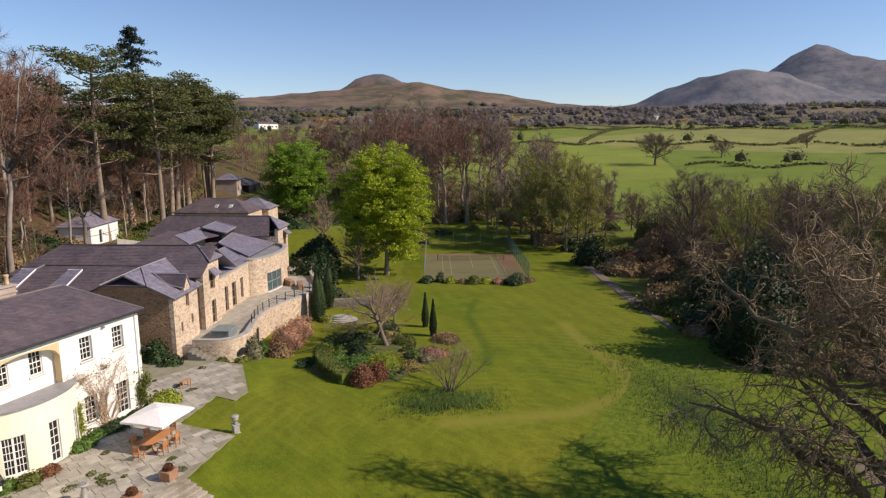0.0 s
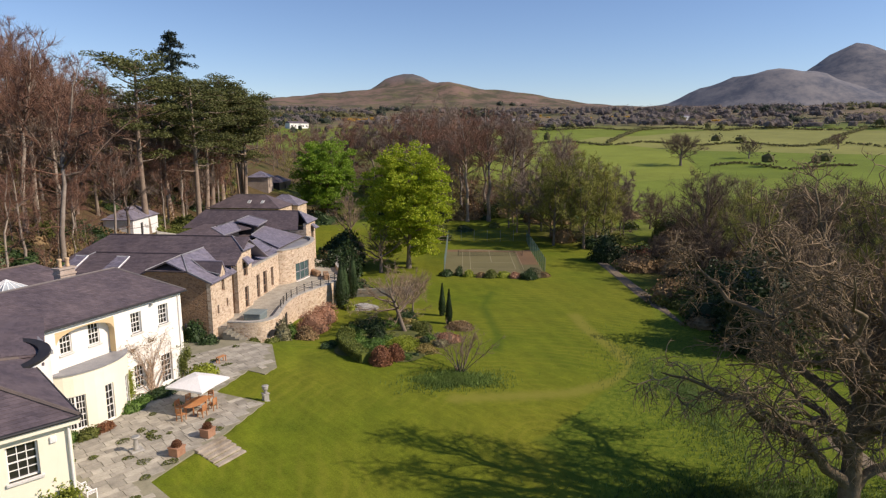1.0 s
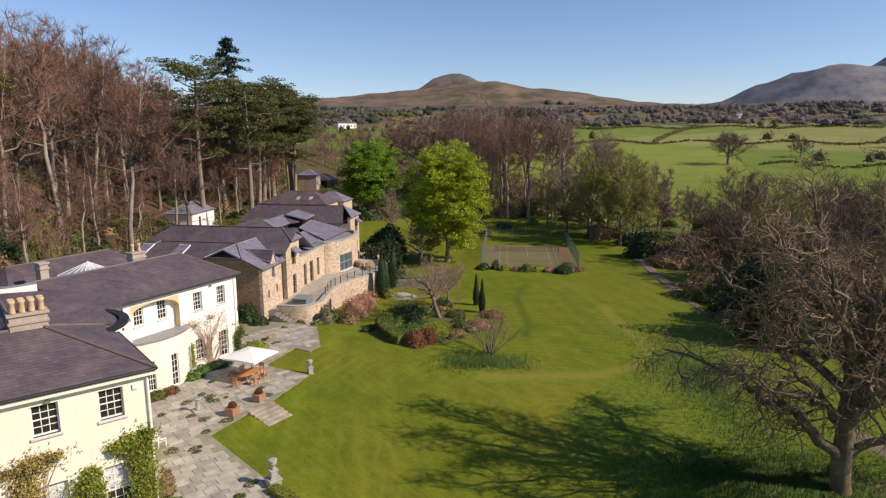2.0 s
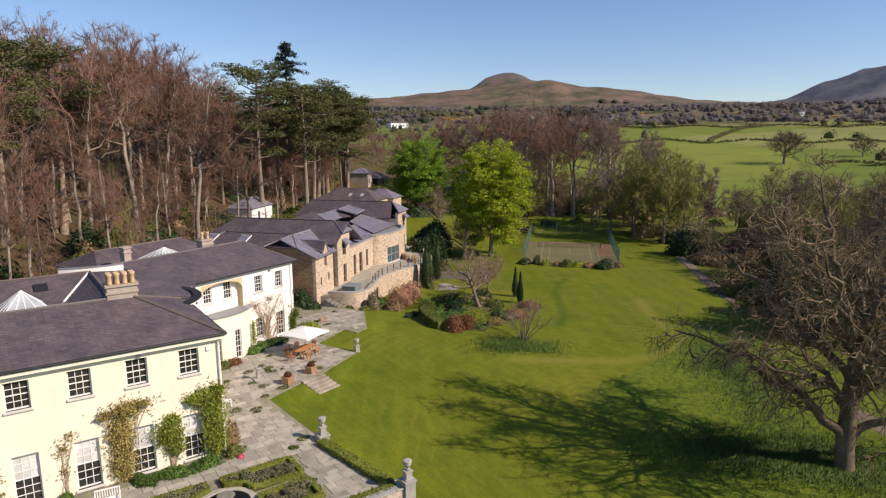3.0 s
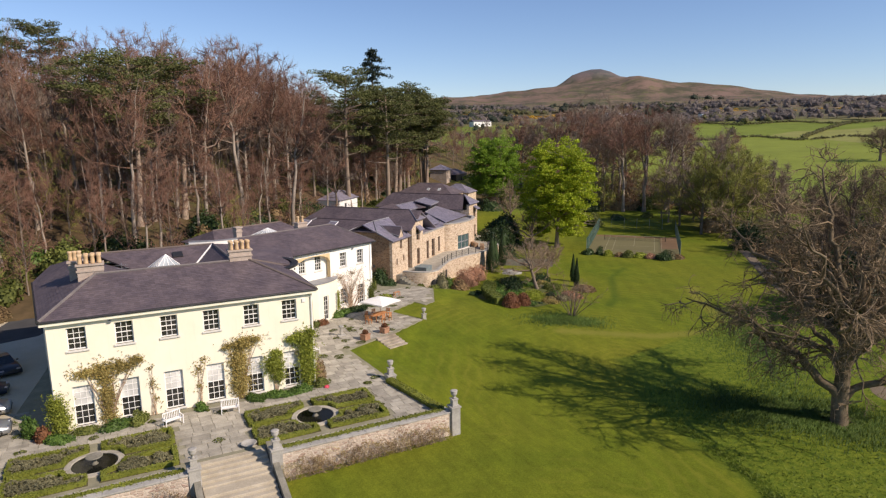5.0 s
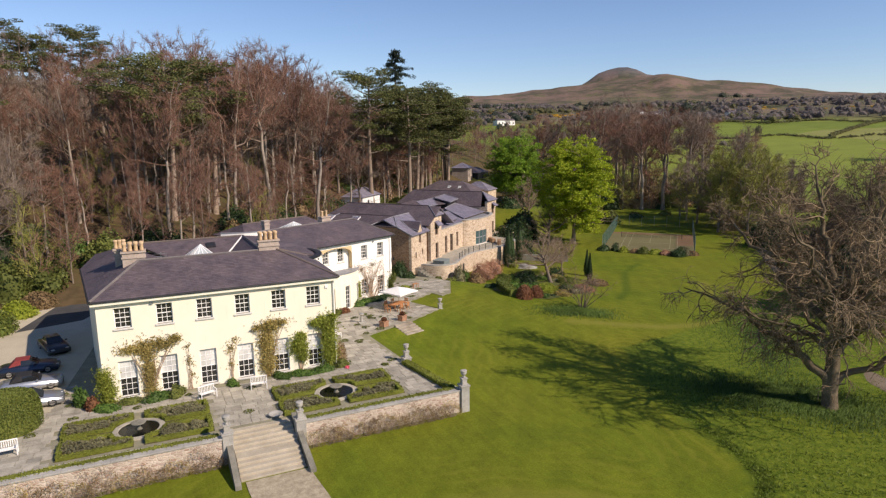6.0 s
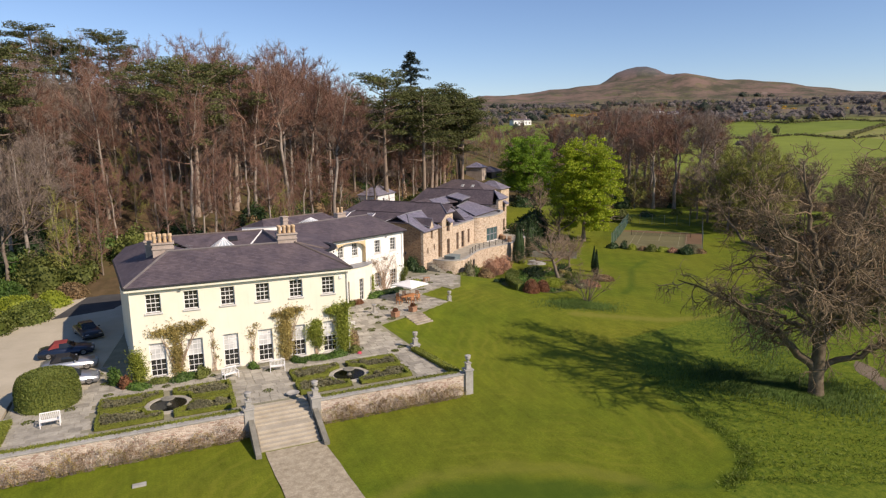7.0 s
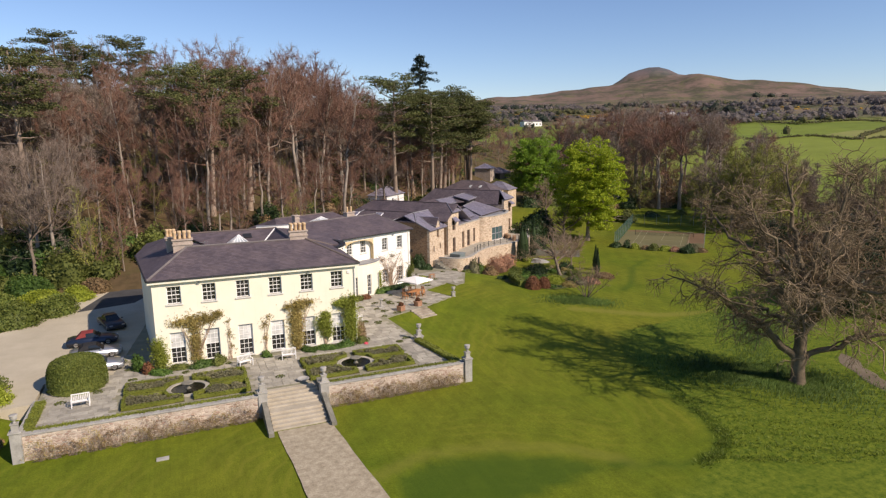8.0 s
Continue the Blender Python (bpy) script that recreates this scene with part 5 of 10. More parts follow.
capping("flashing", stone_house, ((18.4, 3.8, 6.66), (21.4, 3.8, 6.66), (19.9, 1.2, 5.71)), LEAD, 0.06)
slated("bow_slope", stone_house, ((21.5, 0.9, 5.45), (31.6, 0.9, 5.45), (31.0, 6.5, 6.95), (23.8, 5.6, 6.7)), SLATE_PALE_LIT, 64, label="grey slate slope in a paler sunlit tone")
capping("flashing", stone_house, ((23.8, 5.6, 6.75), (31.0, 6.5, 7.0)), LEAD, 0.07)
slated("upper_roof", stone_house, ((19.7, 7.5, 7.2), (24.9, 7.5, 7.2), (27.6, 9.6, 8.05), (20.5, 9.6, 8.05)), SLATE_PALE_LIT, 52)
slated("upper_side", stone_house, ((17.0, 12.5, 6.9), (19.7, 7.5, 7.2), (20.5, 9.6, 8.05), (20.5, 9.6, 8.05)), SLATE, 65)
slated("upper_hip", stone_house, ((24.9, 7.5, 7.2), (27.8, 6.2, 7.25), (27.6, 9.6, 8.05), (27.6, 9.6, 8.05)), SLATE, 66)
capping("flashing", stone_house, ((19.7, 7.5, 7.27), (20.5, 9.6, 8.12), (27.6, 9.6, 8.12), (24.9, 7.5, 7.27), (19.7, 7.5, 7.27)), LEAD, 0.06)
slated("top_roof", stone_house, ((26.6, 5.7, 7.55), (31.4, 6.2, 7.65), (31.5, 9.0, 8.35), (26.6, 8.8, 8.25)), SLATE_PALE_LIT, 67)
capping("flashing", stone_house, ((26.6, 5.7, 7.62), (31.4, 6.2, 7.72), (31.5, 9.0, 8.42), (26.6, 8.8, 8.32)), LEAD, 0.06)
part("louvre_wall", boxes((20.2, 24.6, 7.7, 12.0, 5.0, 7.1)), GUTTER, stone_house, "dark louvred clerestory")
part("clerestory", boxes((26.8, 31.2, 6.4, 12.0, 5.0, 7.5)), GUTTER, stone_house)
slated("inner_roof", stone_house, ((15.2, 6.0, 5.6), (31.8, 6.0, 6.4), (31.8, 16.0, 7.0), (13.5, 16.0, 6.4)), SLATE, 68)
part("core_wall", boxes((10.1, 31.6, 0.9, 15.5, -1.0, 4.9)), BROWN_SHADE_STONE, stone_house)
# the wide round bow with its tall window
bow_angles = np.radians(np.linspace(-84, 84, 29))
bw = [(25.65 + 6.1 * math.sin(a), 0.75 - 2.7 * math.cos(a)) for a in bow_angles]
bi = [(25.65 + 5.6 * math.sin(a), 0.75 - 2.2 * math.cos(a)) for a in bow_angles]
part("round_bow", bent_wall(bw, bi, 5.35, [(7, 13, 0.95, 3.3)], -1.0), STONE, stone_house, "wide curved stone bow")
for k in range(7, 13, 2):
    (ax, ay), (bx, by) = bw[k], bw[k + 2]
    sash_window(stone_house, pose(ax, ay, 0.95, 0, 0, math.degrees(math.atan2(by - ay, bx - ax))), math.hypot(bx - ax, by - ay), 2.35, 1, 2, TEAL_GLASS, 0.07, False, 0.0, LEAD, 0.12)
part("bow_sill", bent_wall([(25.65 + (x - 25.65) * 1.03, 0.75 + (y - 0.75) * 1.06) for x, y in bw[7:14]], bi[7:14], 0.94, [], 0.76), WHITE, stone_house, "white sill band")
part("bow_roof", prism(bmesh.new(), bi + [(31.2, 1.2), (20.0, 1.2)], 5.0, 5.12), LEAD, stone_house, "lead flat over the bow")
part("bow_coping", bent_wall([(25.65 + (x - 25.65) * 1.01, 0.75 + (y - 0.75) * 1.03) for x, y in bw], bi, 5.46, [], 5.35), COPING, stone_house)
# tall block at the far end, its roof running back
st_wall("far_wall", pose(31.6, 0.4, 0), 4.4, 7.3, [(0.5, 1.0, 0.95, 3.0), (2.6, 3.5, 0.95, 3.3), (2.4, 3.5, 4.7, 6.5)])
part("far_side", boxes((31.6, 32.05, 0.85, 17.5, -1.0, 6.3)), STONE, stone_house)
part("far_side", boxes((35.55, 36.0, 0.85, 17.5, -1.0, 6.3)), STONE, stone_house)
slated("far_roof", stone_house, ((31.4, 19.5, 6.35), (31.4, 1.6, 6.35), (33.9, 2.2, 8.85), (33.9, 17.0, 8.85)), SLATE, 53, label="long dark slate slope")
slated("far_hip", stone_house, ((31.3, 0.1, 7.35), (36.3, 0.1, 7.35), (33.95, 2.2, 8.9), (33.85, 2.2, 8.9)), SLATE_PALE_LIT, 54)
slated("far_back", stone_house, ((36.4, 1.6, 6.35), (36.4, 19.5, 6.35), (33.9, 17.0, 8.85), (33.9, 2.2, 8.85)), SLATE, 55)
slated("far_end", stone_house, ((36.4, 19.5, 6.35), (31.4, 19.5, 6.35), (33.9, 17.0, 8.85), (33.9, 17.0, 8.85)), SLATE, 69)
capping("hip_tiles", stone_house, ((31.3, 0.1, 7.4), (33.9, 2.2, 8.92), (36.3, 0.1, 7.4)), LEAD, 0.07)
capping("ridge_tiles", stone_house, ((33.9, 2.2, 8.9), (33.9, 17.0, 8.9)), SLATE, 0.08)
slated("far_hood", stone_house, ((33.7, -0.45, 6.3), (35.4, -0.45, 6.3), (35.2, 0.5, 6.95), (33.9, 0.5, 6.95)), SLATE_PALE_LIT, 56)

# raised stone terrace in front of it
terrace = thing("stone_terrace", "raised rubble-stone terrace with a curved retaining wall and iron rail", "terrace", SM, kind="structure")
edge = [(1.0, -1.0), (1.1, -3.2), (1.9, -4.7), (3.6, -5.3), (6.5, -4.9), (9.5, -4.5), (12.5, -4.7), (15.5, -5.6), (18.5, -6.8), (22.0, -7.3), (25.5, -7.1), (28.0, -5.8), (32.0, -4.2), (37.0, -3.2)]


def rounded(pts, per=6):
    """Catmull-Rom through the points."""
    out, n = [], len(pts)
    for k in range(n - 1):
        p = [np.array(pts[min(max(j, 0), n - 1)], float) for j in (k - 1, k, k + 1, k + 2)]
        for u in np.arange(per) / per:
            out.append(tuple(0.5 * (2 * p[1] + (p[2] - p[0]) * u + (2 * p[0] - 5 * p[1] + 4 * p[2] - p[3]) * u * u + (3 * p[1] - p[0] - 3 * p[2] + p[3]) * u ** 3)))
    return out + [tuple(float(v) for v in pts[-1])]


def ribbon(pts, width):
    """Outer and inner lines of a band along the points."""
    a = np.array(pts, float)
    d = np.gradient(a, axis=0)
    d /= np.linalg.norm(d, axis=1)[:, None]
    n = np.stack([-d[:, 1], d[:, 0]], 1)
    return [tuple(p) for p in a], [tuple(p) for p in a + n * width]


def kerbed(pts, width, z0, z1):
    out, ins = ribbon(pts, width)
    bm = bmesh.new()
    rows = [[bm.verts.new((x, y, z)) for x, y, z in ((*o, z0), (*o, z1), (*i, z1), (*i, z0))] for o, i in zip(out, ins)]
    for a, b in zip(rows, rows[1:]):
        for k in range(4):
            bm.faces.new((a[k], b[k], b[(k + 1) % 4], a[(k + 1) % 4]))
    bm.faces.new(rows[0][::-1])
    bm.faces.new(rows[-1])
    return bm


line = rounded(edge)
part("retaining_wall", kerbed(line, 0.45, -2.4, 1.4), STONE, terrace, "curved rubble-stone retaining wall")
part("coping", kerbed([(x, y) for x, y in line], 0.5, 1.4, 1.52), COPING, terrace)
part("terrace_floor", prism(bmesh.new(), [(x, y + 0.3) for x, y in line] + [(37.0, 2.0), (1.0, 2.0)], -1.8, 0.88), FLAG, terrace, "pale paved terrace floor")
posts = line[24::3]
bm = bmesh.new()
box(bm, -0.035, 0.035, -0.035, 0.035, 0, 0.85)
lathe(bm, [(0.05, 0.85), (0.06, 0.9), (0.02, 0.97)], 8)
first = part("post", bm, DARK_METAL, terrace, "", pose(posts[0][0], posts[0][1] + 0.25, 1.52))
for x, y in posts[1:]:
    again(first, "post", pose(x, y + 0.25, 1.52))
for z in (1.85, 2.1, 2.35):
    part("rail", rail(bmesh.new(), [(x, y + 0.25, z) for x, y in line[24:]], 0.016, 5), DARK_METAL, terrace)
# steps up to it, and an arched niche in the wall
for k in range(7):
    part("step", boxes((-0.2 + 0.0, 1.0, -4.0 + 0.42 * k, -3.55 + 0.42 * k, -1.0, -0.45 + 0.2 * k), bevel=0.015), MOSSY, terrace)
bm = bmesh.new()
prism(bm, [(0.55 * math.cos(a), 0.36 * math.sin(a)) for a in np.linspace(0, 2 * math.pi, 16, endpoint=False)], 0, 0.1)
part("niche", bm, GUTTER, terrace, "dark oval niche", pose(2.45, -5.08, 0.0, 90, 0, -14))
part("wall_door", boxes((0, 0.8, -0.06, 0.05, 0, 1.9)), GUTTER, terrace, "weathered plank door", pose(7.3, -4.8, -1.3, 0, 0, 8))

hot_tub = thing("spa_tub", "low teal-covered spa tub standing on the stone terrace", "spa tub", SM @ pose(4.2, -2.7, 0.88))
part("tub", boxes((-1.0, 1.0, -0.9, 0.9, 0, 0.75), bevel=0.06), TEAL, hot_tub)
part("cover", boxes((-1.05, 1.05, -0.95, 0.95, 0.75, 0.85), bevel=0.03), TEAL, hot_tub, "faded teal cover")


def planter_box(at, label):
    o = thing("stone_planter", label, "planter", at)
    part("trough", boxes((-1.2, 1.2, -0.35, 0.35, 0, 0.7), bevel=0.04), BROWN_SHADE_STONE, o)
    return o


planter_box(SM @ pose(24.2, -4.6, 0.88, 0, 0, 20), "brown stone planter on the paved terrace")
planter_box(SM @ pose(25.8, -2.6, 0.88, 0, 0, 40), "brown stone planter near the terrace end")

# ---- cottages and sheds further up the drive
def cottage(name, label, category, m, length, depth, wall, rise, mat, roof_mat, seed, doors=()):
    o = thing(name, label, category, m)
    part("front_wall", pierced_wall(length, wall, 0.3, [d for d in doors], -1.0), mat, o)
    part("side_wall", boxes((0, 0.3, 0.3, depth, -1.0, wall)), mat, o)
    part("side_wall", boxes((length - 0.3, length, 0.3, depth, -1.0, wall)), mat, o)
    part("back_wall", boxes((0.3, length - 0.3, depth - 0.3, depth, -1.0, wall)), mat, o)
    for x0, x1, z0, z1 in doors:
        part("door" if z0 < 0.3 else "window", boxes((x0, x1, 0.15, 0.2, z0, z1)), GUTTER if z0 < 0.3 else GLASS, o)
    a, b, c, d = (-0.3, -0.3, wall), (length + 0.3, -0.3, wall), (length + 0.3, depth + 0.3, wall), (-0.3, depth + 0.3, wall)
    h = min(depth, length) / 2
    p, q = (h, depth / 2, wall + rise), (length - h, depth / 2, wall + rise)
    for k, cs in enumerate(((a, b, q, p), (c, d, p, q), (d, a, p, p), (b, c, q, q))):
        slated("roof", o, cs, roof_mat, seed + k, 0.4, 0.6)
    capping("ridge_tiles", o, (p, q), RIDGE, 0.1)
    return o


cottage("stone_cottage", "stone cottage with a hipped dark slate roof", "cottage", SM @ pose(64.3, 31.2, 1.6, 0, 0, -90), 14.5, 8.0, 4.0, 2.4, STONE, SLATE, 70, [(3.0, 4.2, 0.0, 2.2), (9.0, 10.0, 1.0, 2.2)])
cottage("stone_cottage", "small stone cottage end with slate hips", "cottage", SM @ pose(72.6, 23.0, 1.6, 0, 0, -90), 7.5, 6.0, 3.8, 2.0, STONE, SLATE_PALE_LIT, 94, [(3.0, 4.2, 0.0, 2.2)])
for dep in (20.6, 23.4):
    o = thing("roof_light", "small pale-framed roof light on the cottage roof", "roof light", SM @ pose(66.0, dep, 6.62, 0, -31, 0), "cottage roof lights")
    part("frame", boxes((-0.5, 0.5, -0.35, 0.35, 0, 0.12), bevel=0.02), WHITE, o)
    part("pane", boxes((-0.4, 0.4, -0.26, 0.26, 0.12, 0.14)), ROOF_GLASS, o)
cottage("garden_store", "small white garden store with grey hipped roof", "shed", turn_z(29.7, 81.0, 3.2, 45), 9.0, 5.0, 2.9, 1.8, WHITE, SLATE_PALE_LIT, 76, [(2.6, 3.5, 0.0, 2.1)])
cottage("gate_lodge", "tall narrow lodge with slate lean-to roof", "lodge", turn_z(80.5, 127.5, 3.8, 45), 5.0, 5.5, 5.0, 1.6, CEMENT, SLATE_PALE_LIT, 82, [(3.2, 4.4, 0.0, 2.2)])
cottage("dark_barn", "dark timber barn beside the lodge", "barn", turn_z(86.5, 132.0, 3.4, 40), 10.0, 6.0, 3.4, 1.6, GUTTER, SLATE, 88, [(2.0, 5.0, 0.0, 2.6)])
bank_wall = thing("orchard_wall", "low pale rubble wall along the wooded bank", "wall", kind="structure")
wl = [(34.0, 82.5), (41.0, 84.0), (49.0, 88.0), (57.0, 95.0)]
bm = bmesh.new()
for (ax, ay), (bx, by) in zip(wl, wl[1:]):
    za, zb = float(ground_z(ax, ay)), float(ground_z(bx, by))
    vs = [bm.verts.new(p) for p in ((ax, ay, za - 1), (bx, by, zb - 1), (bx, by, zb + 1.5), (ax, ay, za + 1.5), (ax, ay + 0.5, za - 1), (bx, by + 0.5, zb - 1), (bx, by + 0.5, zb + 1.5), (ax, ay + 0.5, za + 1.5))]
    for f in ((0, 1, 2, 3), (7, 6, 5, 4), (3, 2, 6, 7), (0, 3, 7, 4), (1, 5, 6, 2)):
        bm.faces.new([vs[i] for i in f])
part("wall_body", bm, COPING, bank_wall)

# ---------------------------------------------------------------- front terrace, walls, stairs
FRONT = thing("front_terrace", "stone-flagged garden terrace behind an old brick wall", "terrace", kind="structure")
outline = PAVED
part("terrace_bed", prism(bmesh.new(), outline, -2.2, -0.03), FLAG_JOINT, FRONT, "sandy bedding between the flags")


def inside(x, y, poly):
    hit = False
    for (ax, ay), (bx, by) in zip(poly, poly[1:] + poly[:1]):
        if (ay > y) != (by > y) and x < ax + (y - ay) * (bx - ax) / (by - ay):
            hit = not hit
    return hit


def garden_wall(a, b, z0, z1, thick, seed):
    (ax, ay), (bx, by) = a, b
    length, turn = math.hypot(bx - ax, by - ay), math.degrees(math.atan2(by - ay, bx - ax))
    m = turn_z(ax, ay, 0, turn)
    wall = part("garden_wall", boxes((0, length, 0, thick, z0, z1)), PINK_WALL, FRONT, "weathered pinkish brick garden wall", m)
    x, rng, k = 0.0, np.random.default_rng(seed), 0
    while x < length - 0.05:
        w = min(rng.uniform(0.8, 1.15), length - x)
        part("coping_stone", boxes((x + 0.004, x + w - 0.004, -0.06, thick + 0.06, z1, z1 + 0.1 + rng.uniform(0, 0.012)), bevel=0.012), COPING, wall)
        x += w


garden_wall((-26.4, -10.65), (-10.3, -10.65), -2.2, 0.22, 0.42, 1)
garden_wall((-5.05, -10.65), (7.15, -10.65), -2.2, 0.22, 0.42, 2)
garden_wall((7.45, -10.2), (6.05, -2.2), -2.2, 0.05, 0.36, 3)
garden_wall((-26.4, -4.2), (-26.4, -10.2), -2.2, 0.15, 0.36, 4)
for x, y, z0, z1 in ((7.5, -10.5, -2.2, 0.55), (-26.35, -10.55, -2.2, 0.55), (-10.1, -10.4, -2.2, 0.5), (-5.25, -10.4, -2.2, 0.5), (6.1, -2.1, -2.0, 0.3)):
    part("pier", boxes((x - 0.34, x + 0.34, y - 0.34, y + 0.34, z0, z1), (x - 0.4, x + 0.4, y - 0.4, y + 0.4, z1, z1 + 0.12), bevel=0.015), COPING, FRONT, "stone pier")


def urn(at, tall=1.15):
    o = thing("garden_urn", "pale carved stone urn on a stone pier", "urn", pose(*at), "terrace urns")
    part("pedestal", boxes((-0.2, 0.2, -0.2, 0.2, 0, tall * 0.42), (-0.25, 0.25, -0.25, 0.25, 0, 0.08), (-0.25, 0.25, -0.25, 0.25, tall * 0.42, tall * 0.48), bevel=0.01), COPING, o)
    z = tall * 0.48
    part("bowl", lathe(bmesh.new(), [(0.16, z), (0.08, z + 0.1), (0.09, z + 0.16), (0.2, z + 0.28), (0.24, z + 0.42), (0.2, z + 0.48), (0.27, z + 0.56), (0.25, z + 0.6), (0.1, z + 0.58)], 16), COPING, o, "", None, True)
    return o


for x, y, z in ((7.5, -10.5, 0.67), (-26.35, -10.55, 0.67), (-10.1, -10.4, 0.62), (-5.25, -10.4, 0.62), (6.1, -2.1, 0.42)):
    urn((x, y, z))
urn((16.3, 12.5, -0.25), 1.45)

# stairs in two flights
for k in range(5):
    part("step", boxes((-9.75, -5.6, -8.75 - 0.42 * (k + 1), -8.75 - 0.42 * k + 0.05, -2.2, -0.155 * (k + 1) + 0.1), bevel=0.02), STEP_STONE, FRONT, "yellowed stone step")
part("landing", boxes((-9.75, -5.6, -11.75, -10.8, -2.2, -0.775), bevel=0.02), STEP_STONE, FRONT, "pale stone landing")
for k in range(5):
    part("step", boxes((-9.75, -5.6, -11.75 - 0.42 * (k + 1), -11.75 - 0.42 * k + 0.05, -2.4, -0.775 - 0.155 * (k + 1)), bevel=0.02), STEP_STONE, FRONT, "yellowed stone step")
for x in (-10.2, -5.55):
    bm = bmesh.new()
    vs = [bm.verts.new(p) for p in ((x, -8.8, -2.2), (x + 0.38, -8.8, -2.2), (x + 0.38, -14.3, -2.4), (x, -14.3, -2.4), (x, -8.8, 0.35), (x + 0.38, -8.8, 0.35), (x + 0.38, -14.3, -1.25), (x, -14.3, -1.25))]
    for f in ((0, 3, 2, 1), (4, 5, 6, 7), (0, 1, 5, 4), (1, 2, 6, 5), (2, 3, 7, 6), (3, 0, 4, 7)):
        bm.faces.new([vs[i] for i in f])
    part("stair_flank", bm, MOSSY, FRONT, "sloping stone stair flank")
# gravel walk on from the stairs
walk_path = thing("gravel_walk", "straight brown gravel walk across the lawn", "path", kind="structure")
bm = bmesh.new()
rows = []
for y in np.linspace(-13.6, -90, 150):
    xl, xr = -9.5 - 0.045 * (y + 13.6) + 0.03 * math.sin(y * 0.9) + 0.012 * math.sin(y * 2.3), -5.5 - 0.08 * (y + 13.6) + 0.03 * math.sin(y * 0.8 + 2) + 0.012 * math.sin(y * 2.1)
    rows.append([bm.verts.new((x, y, float(ground_z(x, y)) + 0.03)) for x in np.linspace(xl, xr, 5)])
for a, b in zip(rows, rows[1:]):
    for k in range(4):
        bm.faces.new((a[k], b[k], b[k + 1], a[k + 1]))
part("walk_surface", bm, PATH_GRAVEL, walk_path)

# gravel yard beside the house, with the drive going off behind
yard = thing("gravel_yard", "pale gravel parking yard beside the house", "yard", kind="structure")
part("yard_surface", prism(bmesh.new(), [(-21.3, 0.2), (-26.5, 0.2), (-26.5, -4.2), (-29.5, -4.6), (-40, 2), (-44, 16), (-33.6, 18.0), (-28.6, 26.0), (-27.2, 34), (-18, 34), (-19.5, 14)], -1.6, -0.005), GRAVEL, yard)
part("drive_surface", prism(bmesh.new(), [(-27.1, 24.0), (-23.6, 36.5), (-17.0, 40.0), (-17.5, 34.0), (-21.0, 26.0)], -1.0, 0.004), TARMAC, yard, "grey tarmac drive")

# flower beds edged with clipped box round two small fountains
def knot_garden(cx, cy, x0, x1, y0, y1, seed):
    rng = np.random.default_rng(seed)
    R, gap = 1.75, 0.32
    quads = {}
    for k, (sx, sy) in enumerate(((-1, -1), (1, -1), (1, 1), (-1, 1))):
        ex, ey = (x0 if sx < 0 else x1), (y0 if sy < 0 else y1)
        px, py = cx + sx * gap, cy + sy * gap
        a0 = math.asin(gap / R)
        arc_ = [(cx + sx * R * math.cos(a), cy + sy * R * math.sin(a)) for a in np.linspace(a0, math.pi / 2 - a0, 9)]
        poly = [(ex, py), *arc_, (px, ey), (ex, ey)]
        bed = thing("flower_bed", "lavender bed edged with clipped box hedging", "flower bed", None, "knot garden beds")
        part("soil", prism(bmesh.new(), poly, -0.1, 0.05), SOIL, bed)
        ring = poly + [poly[0]]
        mid = np.array([np.mean([p[0] for p in poly]), np.mean([p[1] for p in poly])])
        ring = [tuple(np.array(p) + (mid - np.array(p)) / np.linalg.norm(mid - np.array(p)) * 0.2) for p in ring]
        dense = []
        for p, q in zip(ring, ring[1:]):
            n = max(2, int(math.hypot(q[0] - p[0], q[1] - p[1]) / 0.5))
            dense += [(p[0] + (q[0] - p[0]) * u, p[1] + (q[1] - p[1]) * u) for u in np.arange(n) / n]
        hedge_run("box_edging", dense + [dense[0]], 0.30, 0.30, BOX_LEAF, bed, 0.055, 0.9, seed + k)
        # tussocks of lavender
        pts = []
        while len(pts) < 26:
            p = (rng.uniform(min(ex, px), max(ex, px)), rng.uniform(min(ey, py), max(ey, py)))
            if inside(*p, poly) and math.hypot(p[0] - cx, p[1] - cy) > R + 0.45 and min(abs(p[0] - ex), abs(p[1] - ey), abs(p[0] - px), abs(p[1] - py)) > 0.42:
                pts.append(p)
        V, F = [], []
        for j, p in enumerate(pts):
            rr = rng.uniform(0.2, 0.42)
            at = shell(rng, 150, (rr, rr, rr * 0.85), 0.1, j, 0.0) + np.array([*p, 0.12])
            v, f = leaf_quads(rng, at, 0.085, 0.0, 0.3)
            F.append(f + sum(len(x) for x in V))
            V.append(v)
        sheet("lavender", np.concatenate(V).tolist(), np.concatenate(F).tolist(), LAVENDER, bed, "clumps of grey-green lavender")
    f = thing("fountain", "small round stone fountain with dark water", "fountain", pose(cx, cy, 0), "terrace fountains")
    part("kerb", lathe(bmesh.new(), [(1.3, -0.06), (1.3, 0.06), (1.34, 0.08), (1.68, 0.05), (1.7, -0.06)], 32, closed=False), FLAG, f, "circular stone kerb")
    part("water", lathe(bmesh.new(), [(0.01, -0.05), (1.31, -0.05), (1.31, 0.02), (0.01, 0.021)], 32), WATER, f, "dark still water")
    part("bowl", lathe(bmesh.new(), [(0.25, 0.0), (0.14, 0.12), (0.12, 0.28), (0.2, 0.36), (0.44, 0.46), (0.5, 0.52), (0.44, 0.54), (0.1, 0.46)], 20), MOSSY, f, "shallow mossy stone bowl", None, True)


